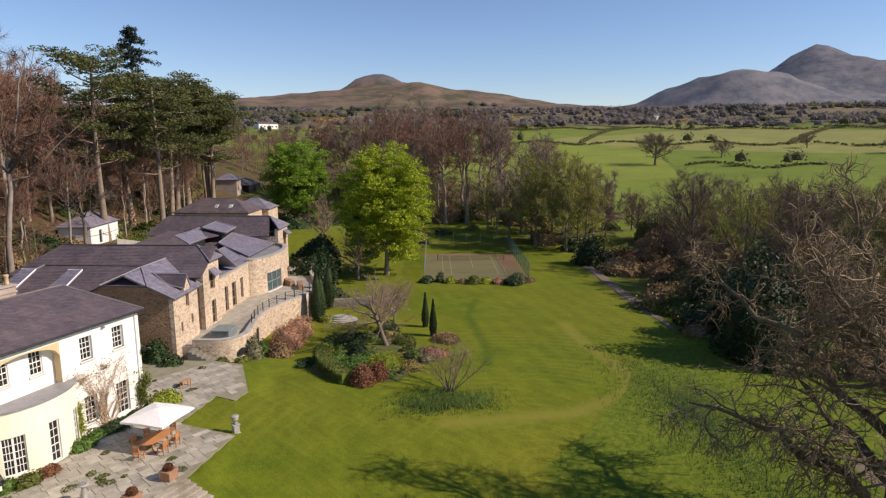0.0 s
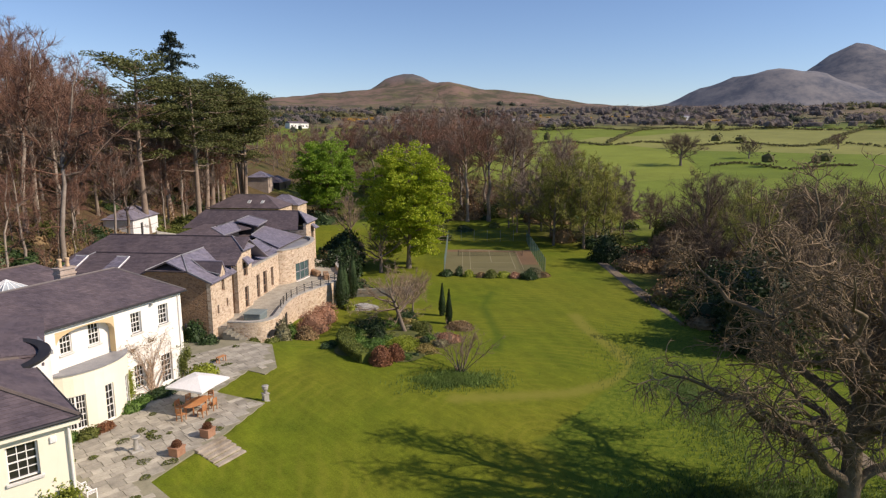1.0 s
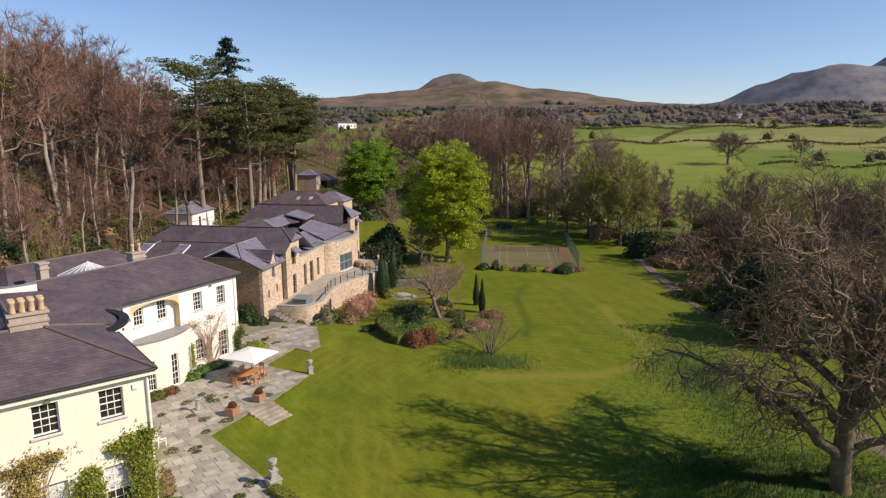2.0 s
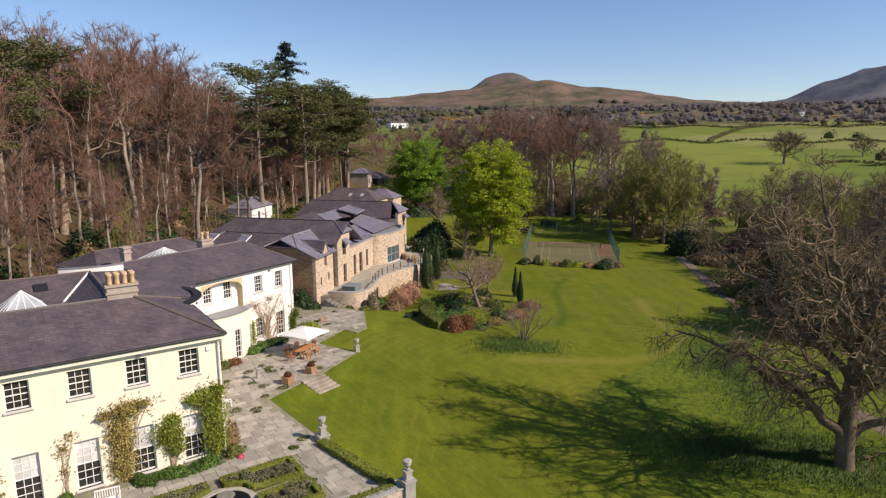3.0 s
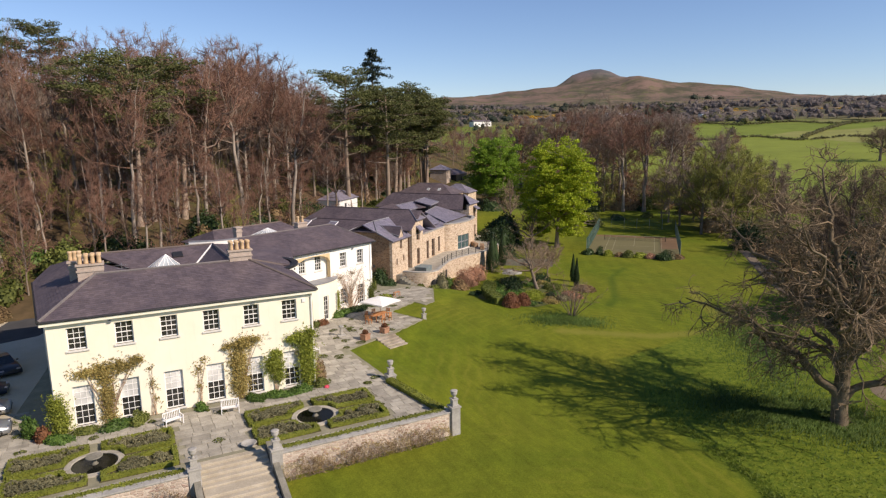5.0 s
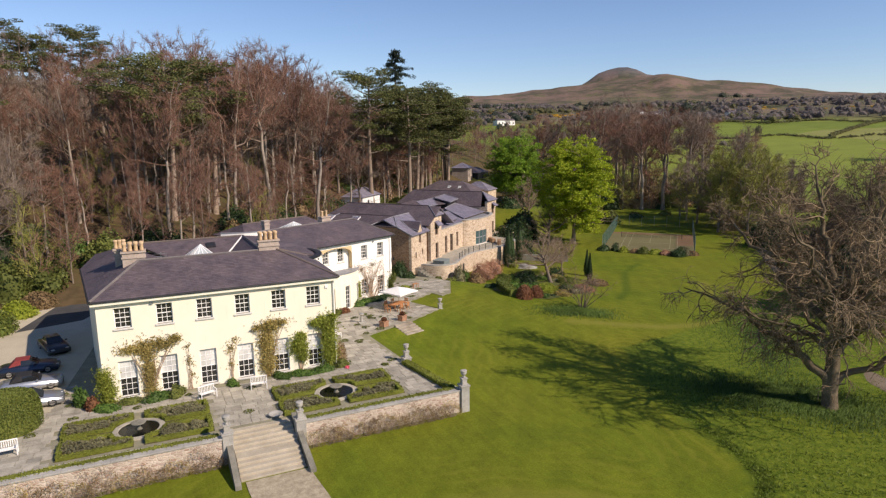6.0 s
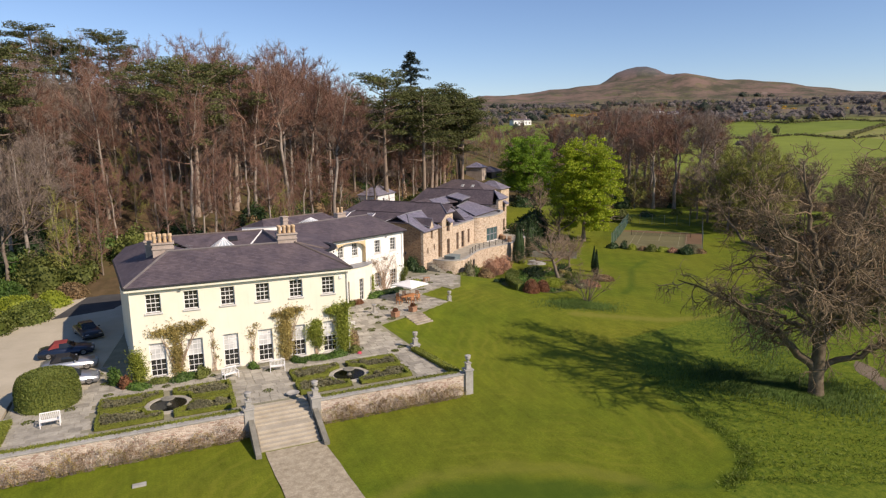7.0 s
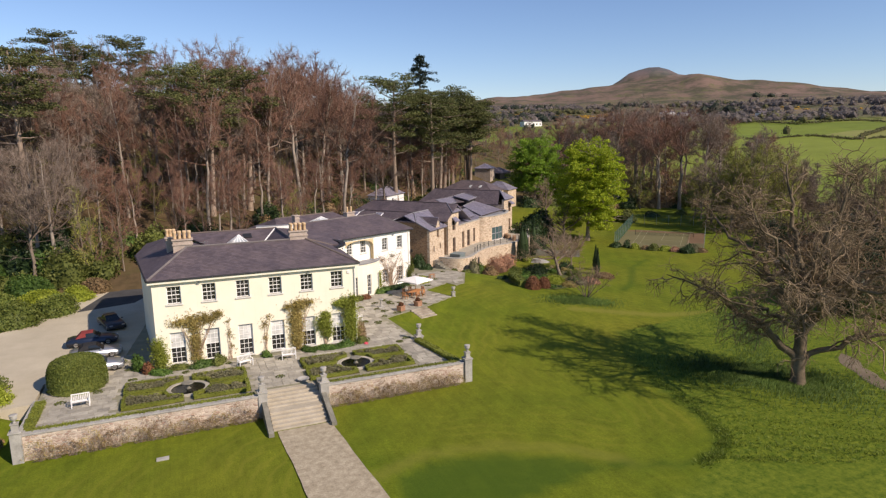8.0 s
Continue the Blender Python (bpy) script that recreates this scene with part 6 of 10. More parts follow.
knot_garden(-15.4, -5.9, -20.2, -10.7, -8.5, -3.3, 11)
knot_garden(-1.4, -5.9, -6.0, 3.4, -8.4, -3.3, 12)
for n, pts in (("low_hedge", [(-25.6, -10.0), (-10.6, -10.0)]), ("low_hedge", [(-4.9, -10.0), (7.0, -10.0)]), ("low_hedge", [(6.9, -9.6), (5.75, -2.6)]), ("low_hedge", [(-25.9, -9.7), (-25.9, -4.5)])):
    (ax, ay), (bx, by) = pts
    line_ = [(ax + (bx - ax) * u, ay + (by - ay) * u) for u in np.linspace(0, 1, 30)]
    tagged(hedge_run(n, line_, 0.7, 0.34, BOX_LEAF, None, 0.06, 0.9, 21), "low clipped box hedge along the terrace wall", "hedge", "terrace hedges")

# grey steps down to the lawn beside the wing
side_steps = thing("lawn_steps", "low mossy stone steps down to the lawn", "steps", pose(8.9, 8.3, 0.05, 0, 0, 15.5))
for k in range(5):
    part("step", boxes((0.0, 2.3, -0.46 * (k + 1) + 0.05, -0.46 * k, -0.9, -0.02 - 0.125 * k), bevel=0.02), GREY_STEP, side_steps)

# flags, laid in rough courses
rng = np.random.default_rng(5)
near, rest = 0, ([], [])
kinds = {}
beds = [(-20.4, -10.4, -8.8, -3.1), (-6.2, 3.6, -8.7, -3.1)]
y = -10.2
flag_spots = []
while y < 26:
    row_h = rng.choice([0.5, 0.65, 0.8])
    x = -26.2 + rng.uniform(0, 0.5)
    while x < 24:
        w = rng.choice([0.6, 0.8, 1.0, 1.2])
        cx, cy = x + w / 2, y + row_h / 2
        ok = all(inside(px, py, outline) for px in (x + 0.04, x + w - 0.04) for py in (y + 0.04, y + row_h - 0.04))
        ok = ok and not any(a < cx < b and c < cy < d for a, b, c, d in beds) and not (X0 - 1 < cx < X1 + 0.3 and cy > -0.9) and not (-20.3 < cx < X0 and cy > 1.0)
        loc = WING.inverted() @ Vector((cx, cy, 0))
        ok = ok and not (loc.y > -0.3 and loc.x < 0.3) and not (cx < 2.5 and cy > 5) and not (cx < -21.5 and cy > 0.0)
        if ok:
            flag_spots.append((cx, cy, w, row_h))
        x += w
    y += row_h
flag_spots.sort(key=lambda f: math.hypot(f[0] + 6, f[1] + 9) if f[1] < 0 else math.hypot(f[0] - 6, f[1] - 6) * 0.7)
for k, (cx, cy, w, h) in enumerate(flag_spots):
    tilt, lift = rng.normal(0, 0.1), rng.uniform(-0.003, 0.004)
    if k < 300:
        key = (w, h)
        at = pose(cx, cy, lift, tilt, rng.normal(0, 0.1), rng.normal(0, 0.4))
        if key in kinds:
            again(kinds[key], "flagstone", at)
        else:
            kinds[key] = part("flagstone", boxes((-w / 2 + 0.015, w / 2 - 0.015, -h / 2 + 0.015, h / 2 - 0.015, -0.06, 0.0), bevel=0.008), FLAG, FRONT, "", at)
    else:
        b = len(rest[0])
        g = 0.015
        for zz in (-0.06, lift):
            rest[0].extend([(cx - w / 2 + g, cy - h / 2 + g, zz), (cx + w / 2 - g, cy - h / 2 + g, zz), (cx + w / 2 - g, cy + h / 2 - g, zz), (cx - w / 2 + g, cy + h / 2 - g, zz)])
        rest[1].extend([(b + 4, b + 5, b + 6, b + 7), (b, b + 1, b + 5, b + 4), (b + 1, b + 2, b + 6, b + 5), (b + 2, b + 3, b + 7, b + 6), (b + 3, b, b + 4, b + 7)])
FLAG_REST = plain("far_stone_flag", (0.27, 0.25, 0.20), (0.46, 0.425, 0.345), 0.9, 1.1, 10, 0.3, 0.012, 0, 0.3, 0, 0.2)
if rest[0]:
    tagged(sheet("flagstones", rest[0], rest[1], FLAG_REST, FRONT), kind="stuff")
# moss and weeds in the joints
V, F = [], []
for k in range(80):
    i = rng.integers(len(flag_spots))
    cx, cy, w, h = flag_spots[i]
    if cy < -2 and rng.uniform() < 0.85:
        continue
    r = rng.uniform(0.12, 0.5)
    at = shell(rng, int(260 * r) + 30, (r, r * rng.uniform(0.5, 1), 0.12), 0.2, k, 0.0) + np.array([cx - w / 2, cy - h / 2, 0.0])
    v, f = leaf_quads(rng, at, 0.06)
    F.append(f + sum(len(x) for x in V))
    V.append(v)
tagged(sheet("paving_weeds", np.concatenate(V).tolist(), np.concatenate(F).tolist(), OLIVE_LEAF), "small mossy weeds growing in the paving joints", "weeds", kind="stuff")

# ---------------------------------------------------------------- trees
# the great bare oak on the lawn: a short bole, crooked limbs, a wide net of twisted twigs
rng = np.random.default_rng(404)
oak = thing("oak_tree", "huge bare spreading oak with crooked grey limbs on the lawn", "tree", pose(*on_ground(33.5, -22.8, 0.3), 0, 0, -24))
bole = Wood()
bole.tube(np.array([(0, 0, -0.4), (0.02, 0, 0.3), (0.0, 0.05, 0.9), (-0.06, 0.08, 1.8), (-0.05, 0.12, 2.7), (0.04, 0.2, 4.0), (-0.03, 0.25, 5.4), (0.05, 0.2, 6.8), (0.0, 0.25, 8.2), (0.1, 0.3, 9.4)]), [1.0, 0.68, 0.58, 0.55, 0.57, 0.50, 0.46, 0.40, 0.33, 0.2], 14)
bole.mesh("trunk", OAK_BARK, oak, "dark furrowed trunk")
twigwork, oak_tips = Wood(), []


def crooked(g, p, d, length, steps, wild, pull=(0, 0, 0)):
    """A twisting run of points from p along d."""
    run, d = [np.array(p, float)], np.array(d, float)
    for k in range(steps):
        d = d / np.linalg.norm(d) + g.normal(0, wild, 3) + np.array(pull)
        d /= np.linalg.norm(d)
        run.append(run[-1] + d * length / steps)
    return run, d


def offshoot(g, way, ang):
    s = g.normal(size=3)
    s -= way * (s @ way)
    return way * math.cos(ang) + s / np.linalg.norm(s) * math.sin(ang)


def great_limb(z0, heading, reach, top, power, r, seed, kids=13):
    g = np.random.default_rng(seed)
    a = math.radians(heading)
    wob, run, steps = np.zeros(3), [], 15
    for k in range(steps + 1):
        u = k / steps
        wob = wob * 0.68 + g.normal(0, 0.27, 3) * min(1.0, 3 * u) * (0.5 + 0.05 * reach)
        run.append(np.array([reach * u * math.cos(a), reach * u * math.sin(a), z0 + (top - z0) * u ** power]) + wob)
    rads = [0.9 * r * (1 - 0.97 * k / steps) ** 0.9 + 0.018 for k in range(steps + 1)]
    own = Wood()
    own.tube(run, rads, 8)
    own.mesh("limb", OAK_BARK, oak)
    out = np.array([math.cos(a), math.sin(a), 0.0])
    low = top < 12
    for k in range(kids):
        u = 0.2 + 0.8 * (k + g.uniform(0.1, 0.9)) / kids
        i = min(int(u * steps), steps - 1)
        w = (run[i + 1] - run[i]) / np.linalg.norm(run[i + 1] - run[i])
        d = offshoot(g, w, g.uniform(0.6, 1.15)) + out * 0.2 + np.array([0, 0, 0.05 if low else 0.22])
        ln = g.uniform(2.4, 5.2) * (1.2 - 0.5 * u)
        sec, _ = crooked(g, run[i], d, ln, 7, 0.34, (0, 0, -0.03 if low else 0.03))
        sr = max(rads[i] * g.uniform(0.38, 0.58), 0.05)
        twigwork.tube(sec, np.linspace(sr, 0.03, 8), 4)
        for j in range(6):
            b = int(g.integers(1, 8))
            w2 = (sec[b] - sec[b - 1]) / np.linalg.norm(sec[b] - sec[b - 1])
            ter, d3 = crooked(g, sec[b], offshoot(g, w2, g.uniform(0.5, 1.1)), ln * g.uniform(0.28, 0.52), 4, 0.42, (0, 0, -0.10 if low else -0.02))
            if ter[-1][2] < 2.6:
                continue
            twigwork.tube(ter, np.linspace(0.042, 0.017, 5), 3)
            for q in range(5):
                c = int(g.integers(1, 5))
                w3 = (ter[c] - ter[c - 1]) / np.linalg.norm(ter[c] - ter[c - 1])
                fine_, d4 = crooked(g, ter[c], offshoot(g, w3, g.uniform(0.4, 1.0)), g.uniform(0.55, 1.15), 2, 0.4, (0, 0, -0.3 if low else -0.05))
                twigwork.tube(fine_, [0.024, 0.018, 0.011], 3)
                oak_tips.append((fine_[-1], d4))


# height of the fork, heading, reach, height of the tip, how it rises, girth
OAK_LIMBS = [(2.3, 160, 10.6, 9.4, 0.8, 0.39), (7.4, 152, 6.0, 17.2, 0.8, 0.33), (8.0, 105, 4.4, 19.6, 0.9, 0.34), (7.6, 25, 5.2, 18.3, 0.8, 0.32), (5.0, -4, 10.4, 14.0, 0.8, 0.40),
         (2.1, -12, 10.5, 6.6, 0.55, 0.31), (6.2, -105, 8.0, 13.6, 0.8, 0.30), (7.0, -52, 9.5, 14.2, 0.8, 0.31), (6.6, 50, 11.0, 14.2, 0.8, 0.32), (6.0, 122, 10.5, 14.4, 0.8, 0.32),
         (8.3, -75, 3.8, 19.0, 0.9, 0.28), (6.6, 8, 8.4, 16.6, 0.8, 0.27), (3.6, 80, 9.5, 9.0, 0.7, 0.27)]
for k, row in enumerate(OAK_LIMBS):
    great_limb(*row, 940 + k)
great_limb(4.8, 186, 8.8, 9.2, 0.7, 0.22, 960, 8)
great_limb(6.0, -24, 11.0, 12.4, 0.75, 0.28, 962, 12)
great_limb(5.4, -82, 10.5, 11.6, 0.75, 0.28, 963, 12)
great_limb(5.2, -128, 9.6, 11.4, 0.75, 0.26, 964, 12)
great_limb(7.0, -152, 7.4, 15.6, 0.8, 0.26, 961, 9)
spray(rng, twigwork, oak_tips, 3, 0.5, 0.010, 0.04, 0.9)
twigwork.mesh("crown", OAK_TWIG, oak, "fine twisted bare twigs")


# bare woodland trees: a few grown kinds, set out again and again
def before_lodge(x, y):
    """On the open ground between the lodge and the lawn."""
    u, w = (82 - x) * 0.46 + (129 - y) * 0.89, (82 - x) * 0.89 - (129 - y) * 0.46
    return -9 < u < 38 and abs(w) < 8.5


def bare_kind(seed, height, girth, fork, width, leaders, sides, subs, twig_len, per, bark, twig, radius=0.02, low=6, flat=0.34, name="woodland_tree", label="", category="tree", group="", rise=-0.2):
    """A bare tree with a rounded crown: a bole that forks into leaders, each ending on the crown's dome."""
    g = np.random.default_rng(seed)
    bole, limbs, fine, tips, stalks = Wood(), Wood(), Wood(), [], []
    sway = g.normal(0, 0.035 * height, 2)
    top = np.array([sway[0], sway[1], height * 0.94])
    line_ = [np.array([sway[0] * u * u, sway[1] * u * u, -0.4 + (top[2] + 0.4) * u]) + g.normal(0, 0.005 * height, 3) * np.array([1, 1, 0]) * (0.2 < u < 0.95) for u in np.linspace(0, 1, 10)]
    bole.tube(line_, girth * np.r_[1.45, np.linspace(1.0, 0.62, 5), 0.46, 0.33, 0.2, 0.06], 8)

    def on_bole(u):
        return np.array([np.interp(u, np.linspace(0, 1, 10), [p[c] for p in line_]) for c in range(3)])

    def arch(a, b, steps, lift, jitter):
        m_ = a + (b - a) * np.array([0.62, 0.62, lift])
        return [a * (1 - u) ** 2 + 2 * m_ * u * (1 - u) + b * u * u + g.normal(0, jitter, 3) * (0 < u) for u in np.linspace(0, 1, steps + 1)]

    def twiggy(run, count, length):
        for k in range(count):
            i = 1 + int(g.integers(0, len(run) - 1))
            w = run[i] - run[i - 1]
            w = w / (np.linalg.norm(w) + 1e-9)
            d = offshoot(g, w, g.uniform(0.35, 0.9)) + np.array([0, 0, -rise])
            e, d = crooked(g, run[i], d, length * g.uniform(0.6, 1.25), 2, 0.25)
            stalks.append((run[i], e[-1]))
            tips.append((e[-1], d))
            tips.append((e[1], d))

    for k in range(leaders):
        t = k * 2.4 + g.uniform(-0.4, 0.4)
        r = width / 2 * math.sqrt((k + 0.6) / leaders) * g.uniform(0.8, 1.08)
        end = np.array([sway[0] * 0.8 + r * math.cos(t), sway[1] * 0.8 + r * math.sin(t), height * (1 - flat * (2 * r / width) ** 2) * g.uniform(0.92, 0.98)])
        u0 = fork + (0.80 - fork) * (1 - r / (width / 2) * 0.92) * g.uniform(0.6, 1.0)
        u0 = min(max(u0, fork), 0.85)
        a = on_bole(u0)
        run = arch(a, end, 6, 0.40, 0.012 * height)
        limbs.tube(run, np.linspace(girth * (0.62 - 0.3 * u0), 0.03, 7), 4)
        tips.append((run[-1], np.array([0, 0, 1.0])))
        for j in range(sides):
            i = 1 + int(5 * (j + g.uniform(0.1, 0.9)) / sides)
            w = run[i] - run[i - 1]
            w /= np.linalg.norm(w)
            ln = width * g.uniform(0.15, 0.28) * (1.15 - 0.08 * i)
            sec, _ = crooked(g, run[i], offshoot(g, w, g.uniform(0.5, 0.95)), ln, 3, 0.2, (0, 0, -rise * 0.5))
            if sec[-1][2] > height * 1.03:
                sec = [p * np.array([1, 1, 0.97]) for p in sec]
            fine.tube(sec, np.linspace(radius * 2.0, radius, 4), 3)
            twiggy(sec, subs, twig_len)
    for k in range(low):
        u = g.uniform(0.16, max(fork, 0.3) + 0.1)
        t = g.uniform(0, 2 * np.pi)
        run, _ = crooked(g, on_bole(u), (math.cos(t), math.sin(t), g.uniform(-0.1, 0.5)), width * g.uniform(0.2, 0.42), 4, 0.16)
        fine.tube(run, np.linspace(radius * 2.4, radius, 5), 3)
        twiggy(run[1:], max(2, subs - 1), twig_len)
    fine.twigs(np.array([p for p, q in stalks]), np.array([q for p, q in stalks]), radius * 1.1)
    spray(g, fine, tips, per, twig_len * 0.9, radius * 0.75, rise * 0.6, 1.0, True)
    o = thing(name, label, category, pose(0, 0, -200), group)
    bole.mesh("trunk", bark, o)
    count = len(limbs.f)
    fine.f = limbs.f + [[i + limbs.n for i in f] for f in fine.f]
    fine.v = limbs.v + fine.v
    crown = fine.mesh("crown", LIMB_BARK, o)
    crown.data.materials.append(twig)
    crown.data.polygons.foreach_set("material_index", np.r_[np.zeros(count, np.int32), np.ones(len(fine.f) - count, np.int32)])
    return o


W_LABEL = "tall bare woodland tree with red-brown twigs on the bank"
G_LABEL = "broad bare woodland tree with grey-brown twigs on the bank"
WOODS = dict(group="woodland trees", radius=0.024, low=5)
kinds_wood = [bare_kind(11, 20.0, 0.24, 0.44, 10.0, 7, 6, 3, 1.15, 11, PALE_BARK, TWIG, label=W_LABEL, **WOODS),
              bare_kind(12, 19.0, 0.21, 0.48, 8.0, 6, 6, 3, 1.15, 11, PALE_BARK, TWIG, label=W_LABEL, **WOODS),
              bare_kind(13, 21.0, 0.25, 0.44, 11.0, 8, 6, 3, 1.15, 11, PALE_BARK, TWIG, label=W_LABEL, **WOODS),
              bare_kind(14, 18.5, 0.27, 0.34, 12.0, 8, 6, 3, 1.2, 11, BARK, TWIG_PALE, label=G_LABEL, **WOODS),
              bare_kind(15, 17.5, 0.19, 0.36, 7.0, 5, 6, 3, 1.1, 11, PALE_BARK, TWIG, label=W_LABEL, **WOODS),
              bare_kind(16, 19.5, 0.30, 0.30, 14.0, 9, 6, 3, 1.25, 11, PALE_BARK, TWIG_PALE, label=G_LABEL, **WOODS)]
g = np.random.default_rng(77)
spots = [(-10.75, 48.9, 2, 1.15), (6.4, 62.4, 2, 1.5), (14.5, 61.0, 2, 1.36), (13.5, 76.0, 2, 1.42), (7.5, 70.0, 2, 1.45), (0.0, 58.0, 2, 1.38), (-4.0, 74.0, 0, 1.35), (16.0, 80.0, 0, 1.3)]
spots += [(x, y, k % 2 * 5 if k % 3 else 3, h / 23.5) for k, (x, y, h) in enumerate([(8.5, 85, 28), (10, 78, 27), (12, 94, 27), (15.5, 79, 27), (19.5, 93, 26), (24, 97, 25), (27, 90, 26), (3, 86, 25), (5, 101, 24), (31, 96, 25), (20, 84, 27), (-2, 66, 25), (3.5, 74, 26), (-18, 68, 25), (-33, 64, 26), (-26, 78, 23)])]
tries = 0
while len(spots) < 236 and tries < 20000:
    tries += 1
    x, y = g.uniform(-120, 75), g.uniform(30, 140)
    d = float(wood_depth(x, y))
    if not 4 < d < 62 or math.hypot(x + 8, y + 38) > 175 or before_lodge(x, y):
        continue
    if math.hypot(x - 31, y - 85) < 7 or (18 < x < 62 and d < 12 and g.uniform() < 0.6):
        continue
    gap = 2.7 + 0.03 * d
    if any((x - a) ** 2 + (y - b) ** 2 < gap * gap for a, b, *_ in spots):
        continue
    spots.append((x, y, ((5, 3, 5, 3, 2, 5, 3, 0, 5) if x < -26 else (0, 1, 2, 3, 4, 0, 2, 1, 5) if d > 16 else (0, 1, 4, 1, 4, 0, 4, 1, 3))[int(g.integers(9))], g.uniform(0.80, 1.02) * (1.0 if d > 14 else 0.92)))
while len(spots) < 270:
    x, y = g.uniform(32, 92), g.uniform(96, 140)
    d = (x - 19.8) * 0.766 + (y - 29.3) * 0.643, -(x - 19.8) * 0.643 + (y - 29.3) * 0.766
    if (60 < d[0] < 82 and 12 < d[1] < 34) or math.hypot(x - 82, y - 101) < 12 or before_lodge(x, y) or math.hypot(x - 84, y - 130) < 11 or any((x - a) ** 2 + (y - b) ** 2 < 9 for a, b, *_ in spots):
        continue
    spots.append((x, y, (0, 1, 3, 4, 5)[int(g.integers(5))], g.uniform(0.6, 0.9)))
for k, (x, y, kind, s) in enumerate(spots):
    if k > 23:
        s *= 1.0 + 0.12 * float(smooth(14, 40, wood_depth(x, y))) + 0.16 * float(smooth(-14, 2, x) * (1 - smooth(30, 48, x)) * smooth(6, 14, wood_depth(x, y)))
    m_ = pose(*on_ground(x, y, 0.4), g.normal(0, 0.8), g.normal(0, 0.8), g.uniform(0, 360))
    o = copy_thing(kinds_wood[kind], m_)
    o.scale = (s * g.uniform(0.9, 1.1), s * g.uniform(0.9, 1.1), s)

# saplings filling the wood's edge
EDGE = dict(name="sapling", group="saplings", radius=0.018, low=4, flat=0.5)
sapling = [bare_kind(17, 10.5, 0.10, 0.2, 4.4, 5, 5, 3, 0.95, 5, BARK, TWIG, label="slender bare sapling at the edge of the wood", **EDGE),
           bare_kind(18, 9.5, 0.09, 0.15, 5.0, 5, 5, 3, 0.95, 5, BARK, TWIG, label="slender bare red-brown sapling at the edge of the wood", **EDGE),
           bare_kind(19, 8.5, 0.09, 0.12, 4.6, 5, 5, 3, 0.9, 5, BARK, TWIG_OLIVE, label="budding green-brown sapling at the edge of the wood", **EDGE)]
made = 0
while made < 150:
    x, y = g.uniform(-100, 62), g.uniform(34, 120)
    d = float(wood_depth(x, y))
    if not 1.5 < d < 34 or math.hypot(x - 31, y - 85) < 7 or math.hypot(x + 8, y + 38) > 165 or (18 < x < 62 and d < 9):
        continue
    o = copy_thing(sapling[int(g.integers(3))], pose(*on_ground(x, y, 0.2), g.normal(0, 3), g.normal(0, 3), g.uniform(0, 360)))
    v = g.uniform(0.65, 1.35)
    o.scale = (v, v, v)
    made += 1

# bare brown growth under and beyond the pines
for k in range(70):
    x, y = g.uniform(34, 67), g.uniform(90, 128)
    a_, b_ = (x - 19.8) * 0.766 + (y - 29.3) * 0.643, -(x - 19.8) * 0.643 + (y - 29.3) * 0.766
    if (58 < a_ < 84 and 10 < b_ < 36) or b_ < 20 or before_lodge(x, y) or math.hypot(x - 82, y - 101) < 9:
        continue
    o = copy_thing(sapling[(0, 1, 1, 2)[k % 4]], pose(*on_ground(x, y, 0.2), g.normal(0, 3), g.normal(0, 3), g.uniform(0, 360)))
    v = g.uniform(0.9, 1.5)
    o.scale = (v * 1.15, v * 1.15, v)

# the wood goes on beyond the lodge
for k in range(80):
    az, r = math.radians(g.uniform(21, 46)), g.uniform(196, 335)
    x, y = -8 + r * math.sin(az), -38 + r * math.cos(az)
    if math.hypot(x - 84, y - 130) < 14:
        continue
    o = copy_thing(sapling[(0, 1, 1, 0, 2)[k % 5]], pose(*on_ground(x, y, 0.2), 0, 0, g.uniform(0, 360)))
    v = g.uniform(0.9, 1.35)
    o.scale = (v * 1.5, v * 1.5, v)

# undergrowth among the court's beeches
for k in range(46):
    x, y = g.uniform(100, 142), g.uniform(64, 126)
    o = copy_thing(sapling[int(g.integers(3))], pose(*on_ground(x, y, 0.2), g.normal(0, 3), g.normal(0, 3), g.uniform(0, 360)))
    v = g.uniform(0.7, 1.3)
    o.scale = (v * 1.3, v * 1.3, v)

# tall beeches behind the court, budding trees beside it, and the thicket along the track
g = np.random.default_rng(58)
for k, (x, y) in enumerate([(94, 82), (98, 79), (101, 82), (104.5, 79), (108.5, 76.5), (112, 74.5), (116, 72), (119, 67), (115, 63), (97.5, 88), (103, 88), (109, 84), (114, 80), (120, 77), (124, 70), (118, 88), (110, 92), (102, 96)]):
    mt, r = (STRAW, DARK_LEAF, OLIVE_LEAF)[k % 3 if k % 4 else 0], g.uniform(2.2, 3.8)
    bush("court_brush", {STRAW: "dry brown brush under the tall beeches", DARK_LEAF: "dark evergreen brush under the tall beeches", OLIVE_LEAF: "olive green brush under the tall beeches"}[mt], "shrub", on_ground(x, y, 0.3), (r, r, r * g.uniform(0.7, 1.25)), mt, 0.26, 0.55, 0.16, 480 + k, "court brush", g.uniform(0, 360))
COURT_SIDE = dict(name="beech_tree", label="tall bare beech behind the tennis court", group="court beeches", radius=0.022)
beech = [bare_kind(21, 25, 0.29, 0.42, 10.5, 9, 7, 5, 1.3, 8, PALE_BARK, TWIG, **COURT_SIDE),
         bare_kind(22, 25, 0.25, 0.46, 9.0, 8, 7, 5, 1.3, 8, PALE_BARK, TWIG_PALE, **COURT_SIDE)]
